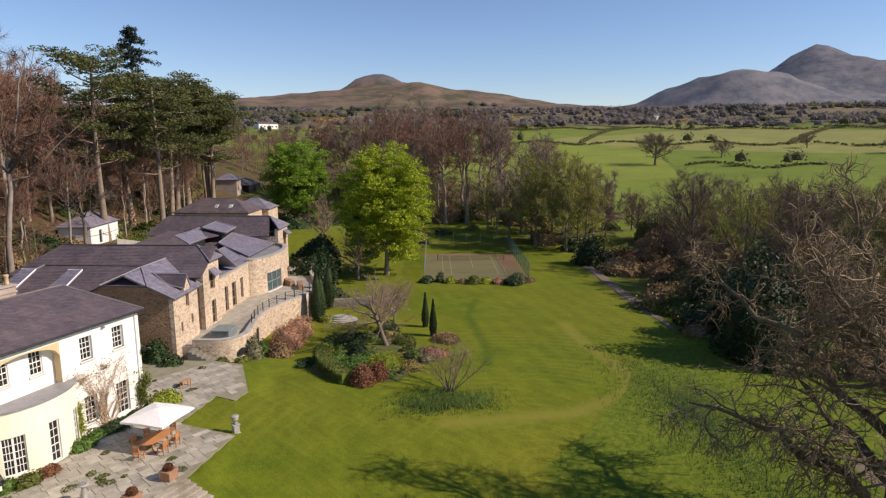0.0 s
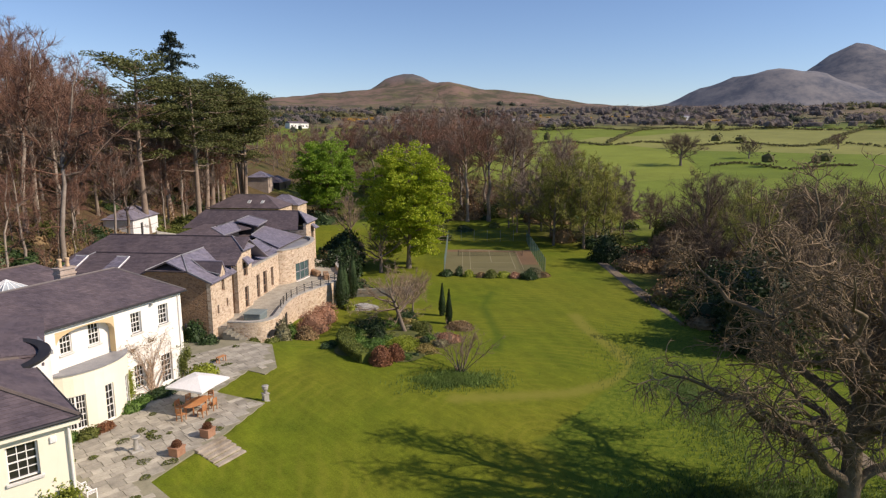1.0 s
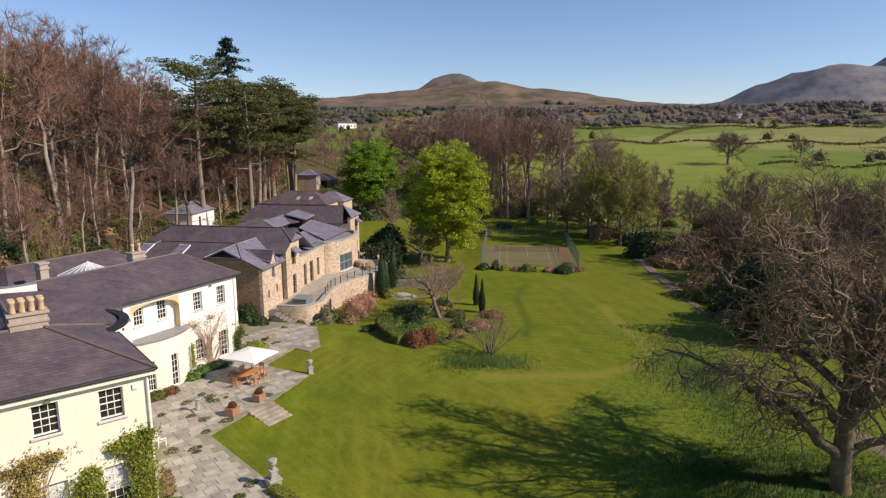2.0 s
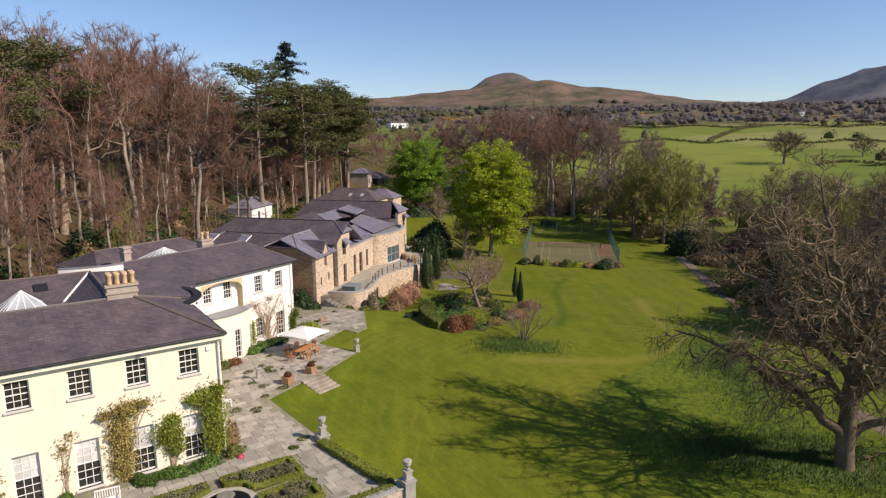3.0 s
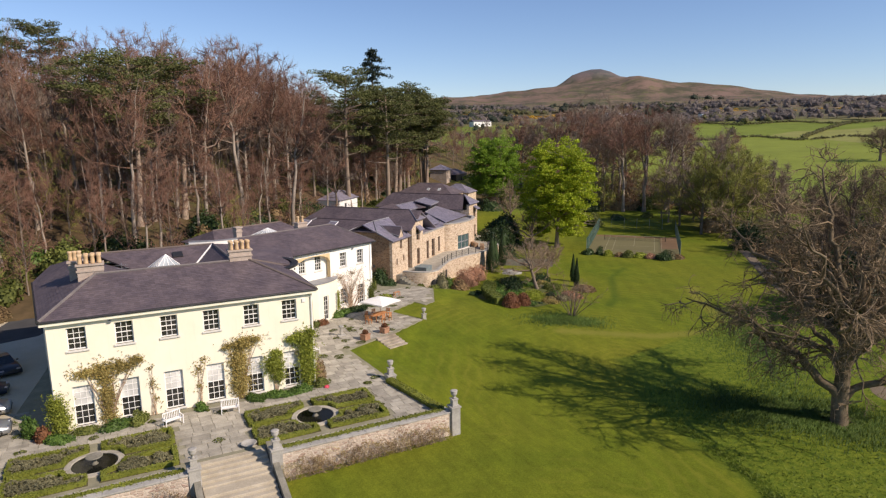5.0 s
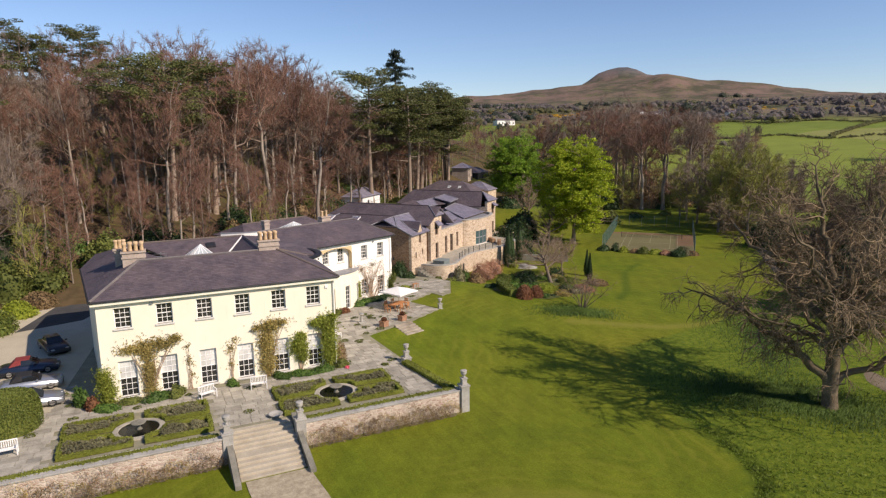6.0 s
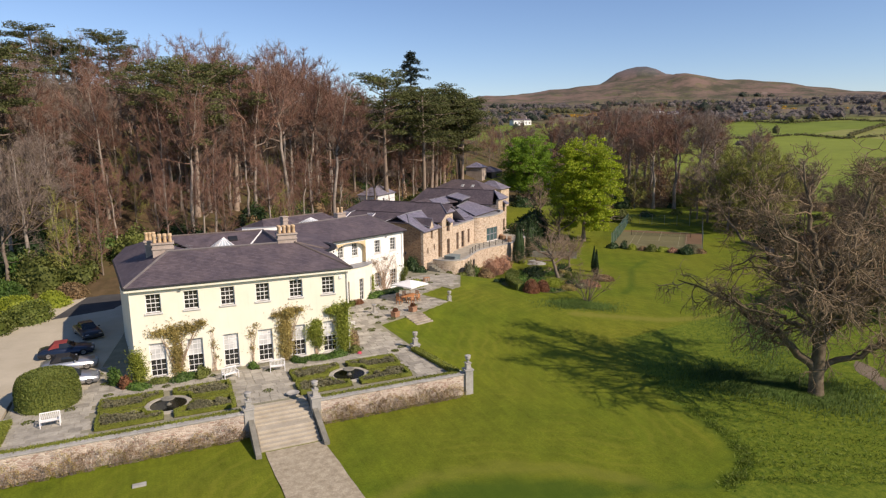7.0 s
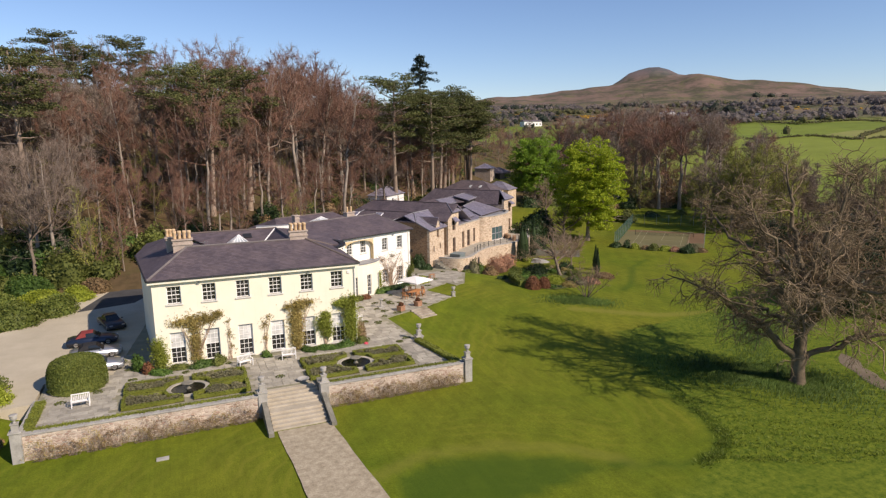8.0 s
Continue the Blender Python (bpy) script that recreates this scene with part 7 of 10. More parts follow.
for k, (x, y, h) in enumerate([(108.0, 70.8, 27.5), (114.3, 69.6, 26.0), (104.1, 74.2, 24.9), (112.7, 94.7, 27.7), (106.7, 94.8, 26.3), (120.2, 95.8, 28.3), (102.4, 101.2, 25.5), (105.1, 111.9, 23.6),
                               (123.5, 72.5, 24.3), (115.7, 109.6, 28.2), (131.1, 101.8, 25.7), (97.0, 84.0, 20.0), (92.0, 88.0, 18.0), (119.0, 82.0, 24.0), (100.0, 118.0, 24.0), (126.0, 88.0, 25.0), (132.0, 80.0, 23.0), (138.0, 92.0, 24.0), (128.0, 112.0, 24.0), (118.0, 122.0, 23.0), (108.0, 126.0, 22.0), (140.0, 72.0, 20.0), (130.0, 64.0, 19.0), (122.0, 60.0, 20.0), (112.0, 84.0, 22.0), (106.0, 84.0, 20.0), (124.0, 104.0, 23.0), (96.0, 126.0, 22.0), (90.0, 122.0, 20.0), (136.0, 118.0, 22.0)]):
    o = copy_thing(beech[k % 2], pose(*on_ground(x, y, 0.3), 0, 0, 47 * k))
    s = h / 23.4
    o.scale = (s * 1.3, s * 1.3, s)
BUDDING = dict(name="budding_tree", group="budding trees", radius=0.026, low=9, flat=0.45)
olive = [bare_kind(31, 19, 0.19, 0.16, 8.5, 9, 7, 5, 1.0, 10, BARK, TWIG_OLIVE, label="slender tree with olive spring buds beside the court", **BUDDING),
         bare_kind(32, 19, 0.18, 0.18, 8.0, 8, 7, 5, 1.0, 10, BARK, TWIG_PALE, label="slender tree with grey-brown twigs beside the court", **BUDDING)]
for k, (x, y, h) in enumerate([(101.6, 53.4, 18.6), (98.3, 44.5, 19.7), (100.0, 38.5, 20.3), (103.7, 36.3, 17.8), (104.3, 44.6, 19.3), (111.4, 37.0, 16.0), (110.2, 65.1, 16.1), (107.5, 40.5, 18.5), (112.0, 47.0, 18.0), (108.0, 55.0, 18.0), (117.0, 42.5, 16.0), (113.5, 37.5, 13.0), (117.0, 58.0, 18.0), (124.0, 50.0, 16.0), (113.0, 53.0, 15.0), (105.0, 62.0, 14.0), (104.0, 49.5, 16.0)]):
    o = copy_thing(olive[1 if k in (0, 5, 6, 8, 10, 11, 12, 13) else 0], pose(*on_ground(x, y, 0.3), 0, 0, 61 * k))
    s = h / 19
    o.scale = (s * 1.25, s * 1.25, s)
THICK = dict(name="thicket_tree", group="thicket trees", radius=0.022, low=9, flat=0.5)
thicket = [bare_kind(41, 17, 0.36, 0.16, 15.0, 11, 7, 5, 1.2, 11, BARK, TWIG_GREY, label="spreading bare tree in the thicket along the track", **THICK),
           bare_kind(42, 17, 0.32, 0.14, 12.5, 10, 7, 5, 1.2, 11, BARK, TWIG_GREY, label="spreading bare tree in the thicket along the track", **THICK),
           bare_kind(43, 17, 0.32, 0.14, 12.5, 10, 7, 5, 1.2, 11, BARK, TWIG_OLIVE, label="spreading budding tree in the thicket along the track", **THICK)]
tk = [(99.1, 13.9, 17.8), (101.0, 17.0, 8.0), (92.2, 3.5, 16.7), (89.9, -3.6, 16.4), (87.0, -9.1, 17.1), (85.6, -13.1, 18.0), (114.9, 14.3, 15.5), (112.6, 4.5, 16.7), (112.4, -3.6, 16.9), (84.1, -18.0, 18.0), (76.3, -24.5, 17.0),
      (106.5, 15.0, 13.0), (104.3, 4.6, 14.3), (102.1, -2.9, 15.7), (100.3, -9.9, 16.7), (94.0, -18.0, 17.0), (82.0, -3.0, 11.0), (78.0, -14.0, 12.0), (88.0, 9.0, 11.0), (95.0, 20.5, 6.5), (72.0, -19.0, 11.0), (68.0, -29.0, 13.0),
      (74.0, -36.0, 16.0), (90.0, -30.0, 17.0), (120.0, 22.0, 15.0), (122.0, 6.0, 16.0), (112.0, 21.0, 9.0), (64.0, -40.0, 15.0), (125.0, -10.0, 16.0), (110.0, -20.0, 17.0), (68.0, -10.0, 13.0), (84.0, 6.0, 10.0), (108.0, 22.0, 10.0), (119.0, 33.0, 10.0), (126.0, 38.0, 10.0)]
for k, (x, y, h) in enumerate(tk):
    o = copy_thing(thicket[k % 3 if k % 4 else 0], pose(*on_ground(x, y, 0.3), 0, 0, 77 * k))
    s = h / 17
    o.scale = (s * 1.05, s * 1.05, s)


# Scots pines and one tall fir
def pine_kind(seed, height, label):
    """A long bole, a few bent limbs, and flat tiers of needles that make an umbrella."""
    g = np.random.default_rng(seed)
    a, b, at = Wood(), Wood(), []
    sway = g.normal(0, 0.7, 2)
    line_ = [np.array([sway[0] * math.sin(u * 3), sway[1] * math.sin(u * 2.2), -0.3 + u * (height - 1.6)]) for u in np.linspace(0, 1, 9)]
    a.tube(line_, np.linspace(0.44, 0.12, 9) * np.r_[1.25, np.ones(8)], 8)
    for k in range(22):
        u = 0.44 + 0.55 * (k + g.uniform(0, 0.7)) / 22
        p = np.array([np.interp(u, np.linspace(0, 1, 9), [q[c] for q in line_]) for c in range(3)])
        t = k * 2.4 + g.uniform(-0.4, 0.4)
        ln = np.interp(u, [0.44, 0.62, 0.82, 0.92, 1.0], [3.6, 5.6, 6.6, 5.2, 2.8]) * g.uniform(0.65, 1.12)
        run, d = crooked(g, p, (math.cos(t), math.sin(t), g.uniform(0.0, 0.4)), ln, 5, 0.17, (0, 0, 0.05))
        b.tube(run, np.linspace(0.12, 0.03, 6), 4)
        if u < 0.62 and g.uniform() < 0.55:
            continue
        for j in ((2, 3, 4, 5) if u > 0.6 else (4, 5)):
            for q in range(3):
                c = run[j] + g.normal(0, 0.85, 3) * np.array([1, 1, 0.25]) + np.array([0, 0, 0.4])
                b.tube([run[j - 1], c], [0.03, 0.012], 3)
                r = g.uniform(0.75, 1.35)
                e = g.normal(size=(72, 3))
                e /= np.linalg.norm(e, axis=1)[:, None]
                e[:, 2] = np.where(e[:, 2] < 0, e[:, 2] * 0.35, e[:, 2])
                at.append(c + e * g.uniform(0.75, 1.08, (72, 1)) * np.array([r, r, 0.52 * r]))
    v, f = leaf_quads(g, np.concatenate(at), 0.17, 0.25, 0.5)
    return tree("scots_pine", label, "pine", (0, 0, -200), a, b, PINE_BARK, PINE_BARK, "scots pines", (v, f), PINE_GREEN)


pk = [pine_kind(51, 28, "tall Scots pine with flat dark crown on the bank"), pine_kind(52, 28, "tall Scots pine with flat dark crown on the bank"), pine_kind(53, 26, "tall Scots pine with flat dark crown on the bank")]
for k, (x, y, h) in enumerate([(33.6, 85.6, 31.6), (44.0, 88.0, 30.6), (59.5, 110.5, 32.0), (66.0, 112.0, 28.5), (42.0, 96.3, 28.1), (55.2, 107.1, 30.6), (-9.8, 54.5, 25.6), (-3.0, 61.0, 25.4), (-30.5, 90.7, 21.7), (-22.3, 91.4, 22.4),
                               (-36.8, 57.5, 27.6), (-14.4, 66.6, 23.4), (65.8, 113.1, 27.9), (67.5, 118.0, 25.0), (51.5, 101.5, 28.5), (64.0, 108.5, 28.0), (-36.0, 93.0, 22.0), (63.0, 117.0, 25.0)]):
    o = copy_thing(pk[k % 3], pose(*on_ground(x, y, 0.3), 0, 0, 83 * k))
    s = h / 28
    o.scale = (s * 1.22, s * 1.22, s)
g = np.random.default_rng(54)
a, b, at = Wood(), Wood(), []
a.tube(np.array([(0, 0, -0.5), (0.1, 0, 12), (0, 0.1, 24), (0.1, 0, 36)]), [0.5, 0.38, 0.22, 0.03], 8)
for z in np.sort(g.uniform(15, 35.6, 90)):
    t = g.uniform(0, 2 * np.pi)
    ln = (37.0 - z) * 0.46 * g.uniform(0.35, 1.25) + 0.7
    lift = g.uniform(-0.15, 0.6)
    run = [np.array([0, 0, z]) + np.array([math.cos(t), math.sin(t), lift - 0.35 * u]) * ln * u for u in (0, 0.5, 1.0)]
    b.tube(run, [0.07, 0.05, 0.015], 3)
    for u in np.linspace(0.3, 1.05, 8):
        at.append(np.array([0, 0, z]) + np.array([math.cos(t), math.sin(t), lift - 0.35 * u]) * ln * u + g.normal(0, 0.34, (18, 3)) * np.array([1, 1, 0.6]))
tree("fir_tree", "tall dark open fir standing above the pines", "fir", on_ground(49.3, 109.6), a, b, PINE_BARK, PINE_BARK, "", leaf_quads(g, np.concatenate(at), 0.26, 0, 0.35), FIR_GREEN)

# two trees in fresh leaf
def leafy_tree(name, label, x, y, height, width, mat, seed, base=0.03, leaf=0.165, count=68000):
    g = np.random.default_rng(seed)
    a, b, t = grow(g, height * 0.9, 0.42, 2, (16, 8), (0.85, 0.7), 0.42, 0.0, 0.16)
    at, n = [], 520
    # boughs of different reach make the uneven outline; tufts of leaves sit about each bough's end
    zz, tt = np.linspace(-0.95, 0.96, 36), np.arange(36) * 2.4 + g.uniform(-0.4, 0.4, 36)
    rr = np.maximum(np.sqrt(1 - np.abs(zz) ** 3.0), 0.62 * (zz < 0))
    lobes = np.c_[rr * np.cos(tt), rr * np.sin(tt), zz]
    size = np.array([width / 2, width / 2, height * (1 - base) / 2])
    middle = np.array([0, 0, height * (base + (1 - base) / 2)])
    lobes = lobes * g.uniform(0.58, 0.74, (36, 1)) * size + middle
    for k in range(n):
        e = g.normal(size=3)
        e /= np.linalg.norm(e)
        p = lobes[k % 36] + e * g.uniform(0.5, 1.0) * width * g.uniform(0.17, 0.255) * np.array([1, 1, 0.95])
        s = g.uniform(0.55, 1.25)
        q = g.normal(size=(count // n, 3))
        q /= np.linalg.norm(q, axis=1)[:, None]
        q[:, 2] = np.where(q[:, 2] < 0, q[:, 2] * 0.5, q[:, 2])
        q = q * g.uniform(0.6, 1.15, (len(q), 1)) * s * np.array([1.15, 1.15, 0.7]) + p
        at.append(q[q[:, 2] > 0.4])
    return tree(name, label, "tree", on_ground(x, y), a, b, BARK, BARK, "", leaf_quads(g, np.concatenate(at), leaf, 0.2, 0.7), mat)


leafy_tree("maple_tree", "rounded tree in bright yellow-green spring leaf", 63.2, 49.2, 22.6, 15.0, SPRING, 61)
leafy_tree("chestnut_tree", "rounded tree in fresh green spring leaf", 82.0, 101.4, 20.5, 15.0, SPRING_DEEP, 62)

# the small bare trees of the garden
def small_bare(x, y, height, girth, fork, width, seed, bark, twig, label, lean=(0, 0)):
    o = bare_kind(seed, height, girth, fork, width, 10, 7, 5, 0.62, 7, bark, twig, 0.012, 5, 0.5, name="garden_tree", label=label)
    o.matrix_basis = pose(*on_ground(x, y), lean[0], lean[1], 0)


small_bare(38.1, 21.2, 7.4, 0.26, 0.34, 9.5, 71, BARK, TWIG_TAN, "leaning bare ornamental tree with a broad tan crown", (-13, -13))
small_bare(42.6, 24.9, 6.0, 0.13, 0.3, 6.5, 72, BARK, TWIG_TAN, "small bare ornamental tree beside the island bed")
small_bare(64.5, 67.3, 13.5, 0.25, 0.25, 8.5, 73, BARK, TWIG_TAN, "bare tree beside the drive")
small_bare(57.5, 49.6, 8.0, 0.30, 0.25, 11.0, 74, BARK, TWIG_GREY, "broad gnarled bare tree at the foot of the maple")
small_bare(102.5, 57.5, 13.0, 0.17, 0.3, 5.5, 76, PALE_BARK, TWIG_OLIVE, "slender young tree behind the court")
# multi-stemmed shrub in the daffodil bed
shrub = thing("bare_shrub", "upright many-stemmed bare shrub among daffodils", "shrub", pose(*on_ground(33.6, 8.2)))
a, b, t = Wood(), Wood(), []
g = np.random.default_rng(78)
for k in range(15):
    ang_ = 2 * math.pi * k / 15 + g.uniform(-0.3, 0.3)
    p, d = np.array([math.cos(ang_) * 0.2, math.sin(ang_) * 0.2, 0]), np.array([math.cos(ang_) * (0.3 + 0.4 * (k % 2)), math.sin(ang_) * (0.3 + 0.4 * (k % 2)), 1.0])
    run = [p]
    for j in range(6):
        d = d + g.normal(0, 0.12, 3)
        p = p + d / np.linalg.norm(d) * 0.62
        run.append(p)
        if j > 1:
            for q in range(3):
                w = d / np.linalg.norm(d) + g.normal(0, 0.45, 3)
                e = p + w * g.uniform(0.5, 0.9)
                b.tube([p, (p + e) / 2 + g.normal(0, 0.04, 3), e], [0.02, 0.014, 0.006], 3)
                t.append((e, w / np.linalg.norm(w)))
    a.tube(run, np.linspace(0.05, 0.015, 7), 5)
spray(g, b, t, 7, 0.5, 0.011)
a.mesh("stem", BARK, shrub)
b.mesh("crown", TWIG_GREY, shrub)
# the unplaced patterns leave the scene
for o in (*kinds_wood, *sapling, *beech, *olive, *thicket, *pk):
    for c in (*o.children_recursive, o):
        bpy.data.objects.remove(c)

# ---------------------------------------------------------------- garden planting
def spot(x, y, sink=0.05):
    return on_ground(x, y, sink)


# clipped dome and the shrubs about the yard
rng = np.random.default_rng(1)
vs, fs = core((1.98, 1.98, 2.75), 0.012, 3, 4, 0.95)
prof = np.array(vs)
lift = np.sign(prof[:, 2]) * np.abs(prof[:, 2] / 2.75) ** 0.55 * 2.75
flat_ = np.clip(1.12 - 0.1 * (prof[:, 2] / 2.75) ** 2, 0, 2)
prof = np.c_[prof[:, 0] * flat_, prof[:, 1] * flat_, np.maximum(lift, -0.1)]
d = rng.normal(size=(30000, 3))
d /= np.linalg.norm(d, axis=1)[:, None]
d = d[d[:, 2] > -0.02]
q = np.c_[d[:, 0] * 1.98 * 1.1, d[:, 1] * 1.98 * 1.1, np.abs(d[:, 2]) ** 0.55 * 2.7] * rng.uniform(0.97, 1.02, (len(d), 1))
side = 1 / np.maximum(np.hypot(d[:, 0], d[:, 1]), 1e-3) ** 0.55
q[:, 0] *= np.minimum(side, 1.25)
q[:, 1] *= np.minimum(side, 1.25)
prof[:, :2] *= np.minimum(1 / np.maximum(np.hypot(prof[:, 0] / 2.09, prof[:, 1] / 2.09), 1e-3) ** 0.5, 1.2)[:, None] * 0.97
v, f = leaf_quads(rng, q, 0.055)
tagged(sheet("clipped_hedge", prof.tolist() + v.tolist(), fs + (f + len(vs)).tolist(), HEDGE_LEAF, None, "", pose(-23.7, -1.75, 0)), "large flat-topped clipped evergreen dome on the terrace", "hedge")
yard_shrubs = [(-33.0, 21.0, 3.2, 2.6, HEDGE_LEAF), (-29.2, 24.5, 2.6, 2.4, HEDGE_LEAF), (-37.5, 20.0, 3.4, 3.0, MID_LEAF), (-31.5, 29.0, 3.0, 2.2, BRIGHT_LEAF), (-27.8, 31.0, 2.2, 1.8, BRIGHT_LEAF), (-36.0, 27.0, 3.2, 3.0, HEDGE_LEAF),
               (-42.0, 24.0, 3.5, 3.4, HEDGE_LEAF), (-26.0, 34.5, 2.0, 1.6, STRAW), (-33.5, 34.0, 3.2, 3.0, MID_LEAF), (-40.0, 32.0, 3.6, 3.4, OLIVE_LEAF)]
for k, (x, y, r, h, mt) in enumerate(yard_shrubs):
    bush("evergreen_shrub", "rounded clipped shrub beside the gravel yard", "shrub", (x, y, max(-0.1, float(ground_z(x, y)) - 0.1)), (r, r * 0.85, h), mt, 0.14, 0.8, 0.07, 30 + k, "yard shrubs", 40 * k)
for k, (x, y, r, h, mt) in enumerate(((-29.6, -2.6, 1.6, 1.5, BRIGHT_LEAF), (-29.9, -5.6, 1.4, 1.3, HEDGE_LEAF), (-30.4, 0.4, 1.5, 1.2, OLIVE_LEAF), (-31.6, -4.0, 1.8, 1.6, MID_LEAF), (-28.7, -8.4, 1.0, 0.9, STRAW))):
    bush("wall_end_shrub", "low leafy shrub outside the end of the terrace wall", "shrub", spot(x, y, 0.1), (r, r, h), mt, 0.1, 0.8, 0.14, 480 + k, "wall end shrubs")
# dark evergreens and brush along the foot of the wood
g = np.random.default_rng(8)
for k in range(84):
    while True:
        x, y = g.uniform(-75, 60), g.uniform(34, 105)
        if 0.5 < float(wood_depth(x, y)) < 16 and math.hypot(x - 31, y - 85) > 8 and not (44 < x < 64 and y > 84):
            break
    mt = (DARK_LEAF, DARK_LEAF, OLIVE_LEAF, STRAW, MID_LEAF, STRAW)[int(g.integers(6))]
    if x < -14 and g.uniform() < 0.6:
        mt = (DARK_LEAF, OLIVE_LEAF)[k % 2]
    r = g.uniform(1.6, 3.6) if mt in (DARK_LEAF, OLIVE_LEAF) else g.uniform(1.2, 2.2)
    bush("understorey_shrub", {DARK_LEAF: "dark glossy evergreen at the foot of the wood", OLIVE_LEAF: "olive green brush at the foot of the wood", MID_LEAF: "green brush at the foot of the wood", STRAW: "dry brown brush at the foot of the wood"}[mt],
         "shrub", spot(x, y, 0.3), (r, r, r * g.uniform(0.8, 1.35)), mt, 0.24, 0.7, 0.16, 60 + k, "understorey", g.uniform(0, 360))
# brush under the court trees
for k in range(64):
    x, y = g.uniform(94, 140), g.uniform(36, 128)
    if (x - 64.2) * 0.72 + (y - 41.6) * 0.69 < 36 and x < 99:
        continue
    mt = (DARK_LEAF, OLIVE_LEAF, STRAW)[k % 3]
    r = g.uniform(1.4, 3.0)
    bush("court_brush", {DARK_LEAF: "dark evergreen brush under the beeches", OLIVE_LEAF: "olive green brush under the beeches", STRAW: "dry brown brush under the beeches"}[mt], "shrub", spot(x, y, 0.3), (r, r, r * g.uniform(0.7, 1.2)), mt, 0.26, 0.6, 0.16, 500 + k, "court brush")
# brush under the pines
for k in range(44):
    x, y = g.uniform(30, 84), g.uniform(94, 136)
    if before_lodge(x, y) or 60 < (x - 19.8) * 0.766 + (y - 29.3) * 0.643 < 82 and 12 < -(x - 19.8) * 0.643 + (y - 29.3) * 0.766 < 34 or math.hypot(x - 84, y - 130) < 10:
        continue
    mt = (OLIVE_LEAF, DARK_LEAF, STRAW)[k % 3]
    r = g.uniform(1.6, 3.4)
    bush("pine_brush", {DARK_LEAF: "dark evergreen brush under the pines", OLIVE_LEAF: "olive green brush under the pines", STRAW: "dry brown brush under the pines"}[mt], "shrub", spot(x, y, 0.3), (r, r, r * g.uniform(0.7, 1.3)), mt, 0.26, 0.6, 0.18, 800 + k, "pine brush")
# tall evergreens banked against the wood behind the yard
for k in range(40):
    x = g.uniform(-85, -12)
    y = 36 + max(0.0, (-x - 60) * 0.1) + g.uniform(-1, 12)
    mt = (DARK_LEAF, DARK_LEAF, OLIVE_LEAF, MID_LEAF)[k % 4]
    r = g.uniform(1.6, 3.2)
    bush("bank_evergreen", {DARK_LEAF: "tall dark laurel banked against the wood", OLIVE_LEAF: "olive green shrub banked against the wood", MID_LEAF: "green shrub banked against the wood"}[mt], "shrub", spot(x, y, 0.4), (r, r, r * g.uniform(0.9, 1.5)), mt, 0.22, 0.75, 0.18, 600 + k, "bank evergreens")
for k in range(90):
    x, y = g.uniform(-16, 26), g.uniform(36, 66)
    if not 1.0 < float(wood_depth(x, y)) < 9 or y < 38:
        continue
    mt = (DARK_LEAF, DARK_LEAF, OLIVE_LEAF)[k % 3]
    r = g.uniform(1.3, 2.7)
    bush("bank_evergreen", "tall dark laurel banked against the wood" if mt is DARK_LEAF else "olive green shrub banked against the wood", "shrub", spot(x, y, 0.4), (r, r, r * g.uniform(0.9, 1.5)), mt, 0.22, 0.75, 0.2, 660 + k, "bank evergreens")
# bright grass bank by the garden store
for k, (x, y, r) in enumerate([(40.0, 88.0, 3.4), (45.5, 91.0, 3.6), (51.0, 95.0, 3.2), (22.0, 78.0, 2.6), (37.0, 93.0, 2.8), (42.5, 92.5, 3.8), (48.5, 96.5, 3.8), (54.0, 100.0, 3.4), (35.0, 88.5, 2.6)]):
    bush("bank_shrub", "low green shrub on the bank behind the houses", "shrub", spot(x, y, 0.4), (r, r * 0.8, r * 0.55), OLIVE_LEAF, 0.2, 0.7, 0.12, 110 + k, "bank shrubs")

# island bed
island = thing("island_bed", "kidney-shaped shrub bed set in the lawn", "flower bed", kind="structure")
c0, n_is = (33.5, 18.3), 44
bm = bmesh.new()
ring = []
for k in range(n_is):
    t = 2 * math.pi * k / n_is
    r = 1 + 0.1 * math.sin(3 * t + 1) + 0.06 * math.sin(5 * t)
    r *= 0.93
    x, y = c0[0] + r * (7.4 * math.cos(t) * 0.85 - 4.6 * math.sin(t) * 0.3), c0[1] + r * (7.4 * math.cos(t) * 0.25 + 4.9 * math.sin(t))
    ring.append(bm.verts.new((x, y, float(ground_z(x, y)) + 0.09)))
mid = bm.verts.new((*c0, float(ground_z(*c0)) + 0.2))
for a, b in zip(ring, ring[1:] + ring[:1]):
    bm.faces.new((a, b, mid))
part("bed_soil", bm, BED_COVER, island, "mossy soil with creeping green cover")
RED = "clipped russet-brown ball shrub in the island bed"
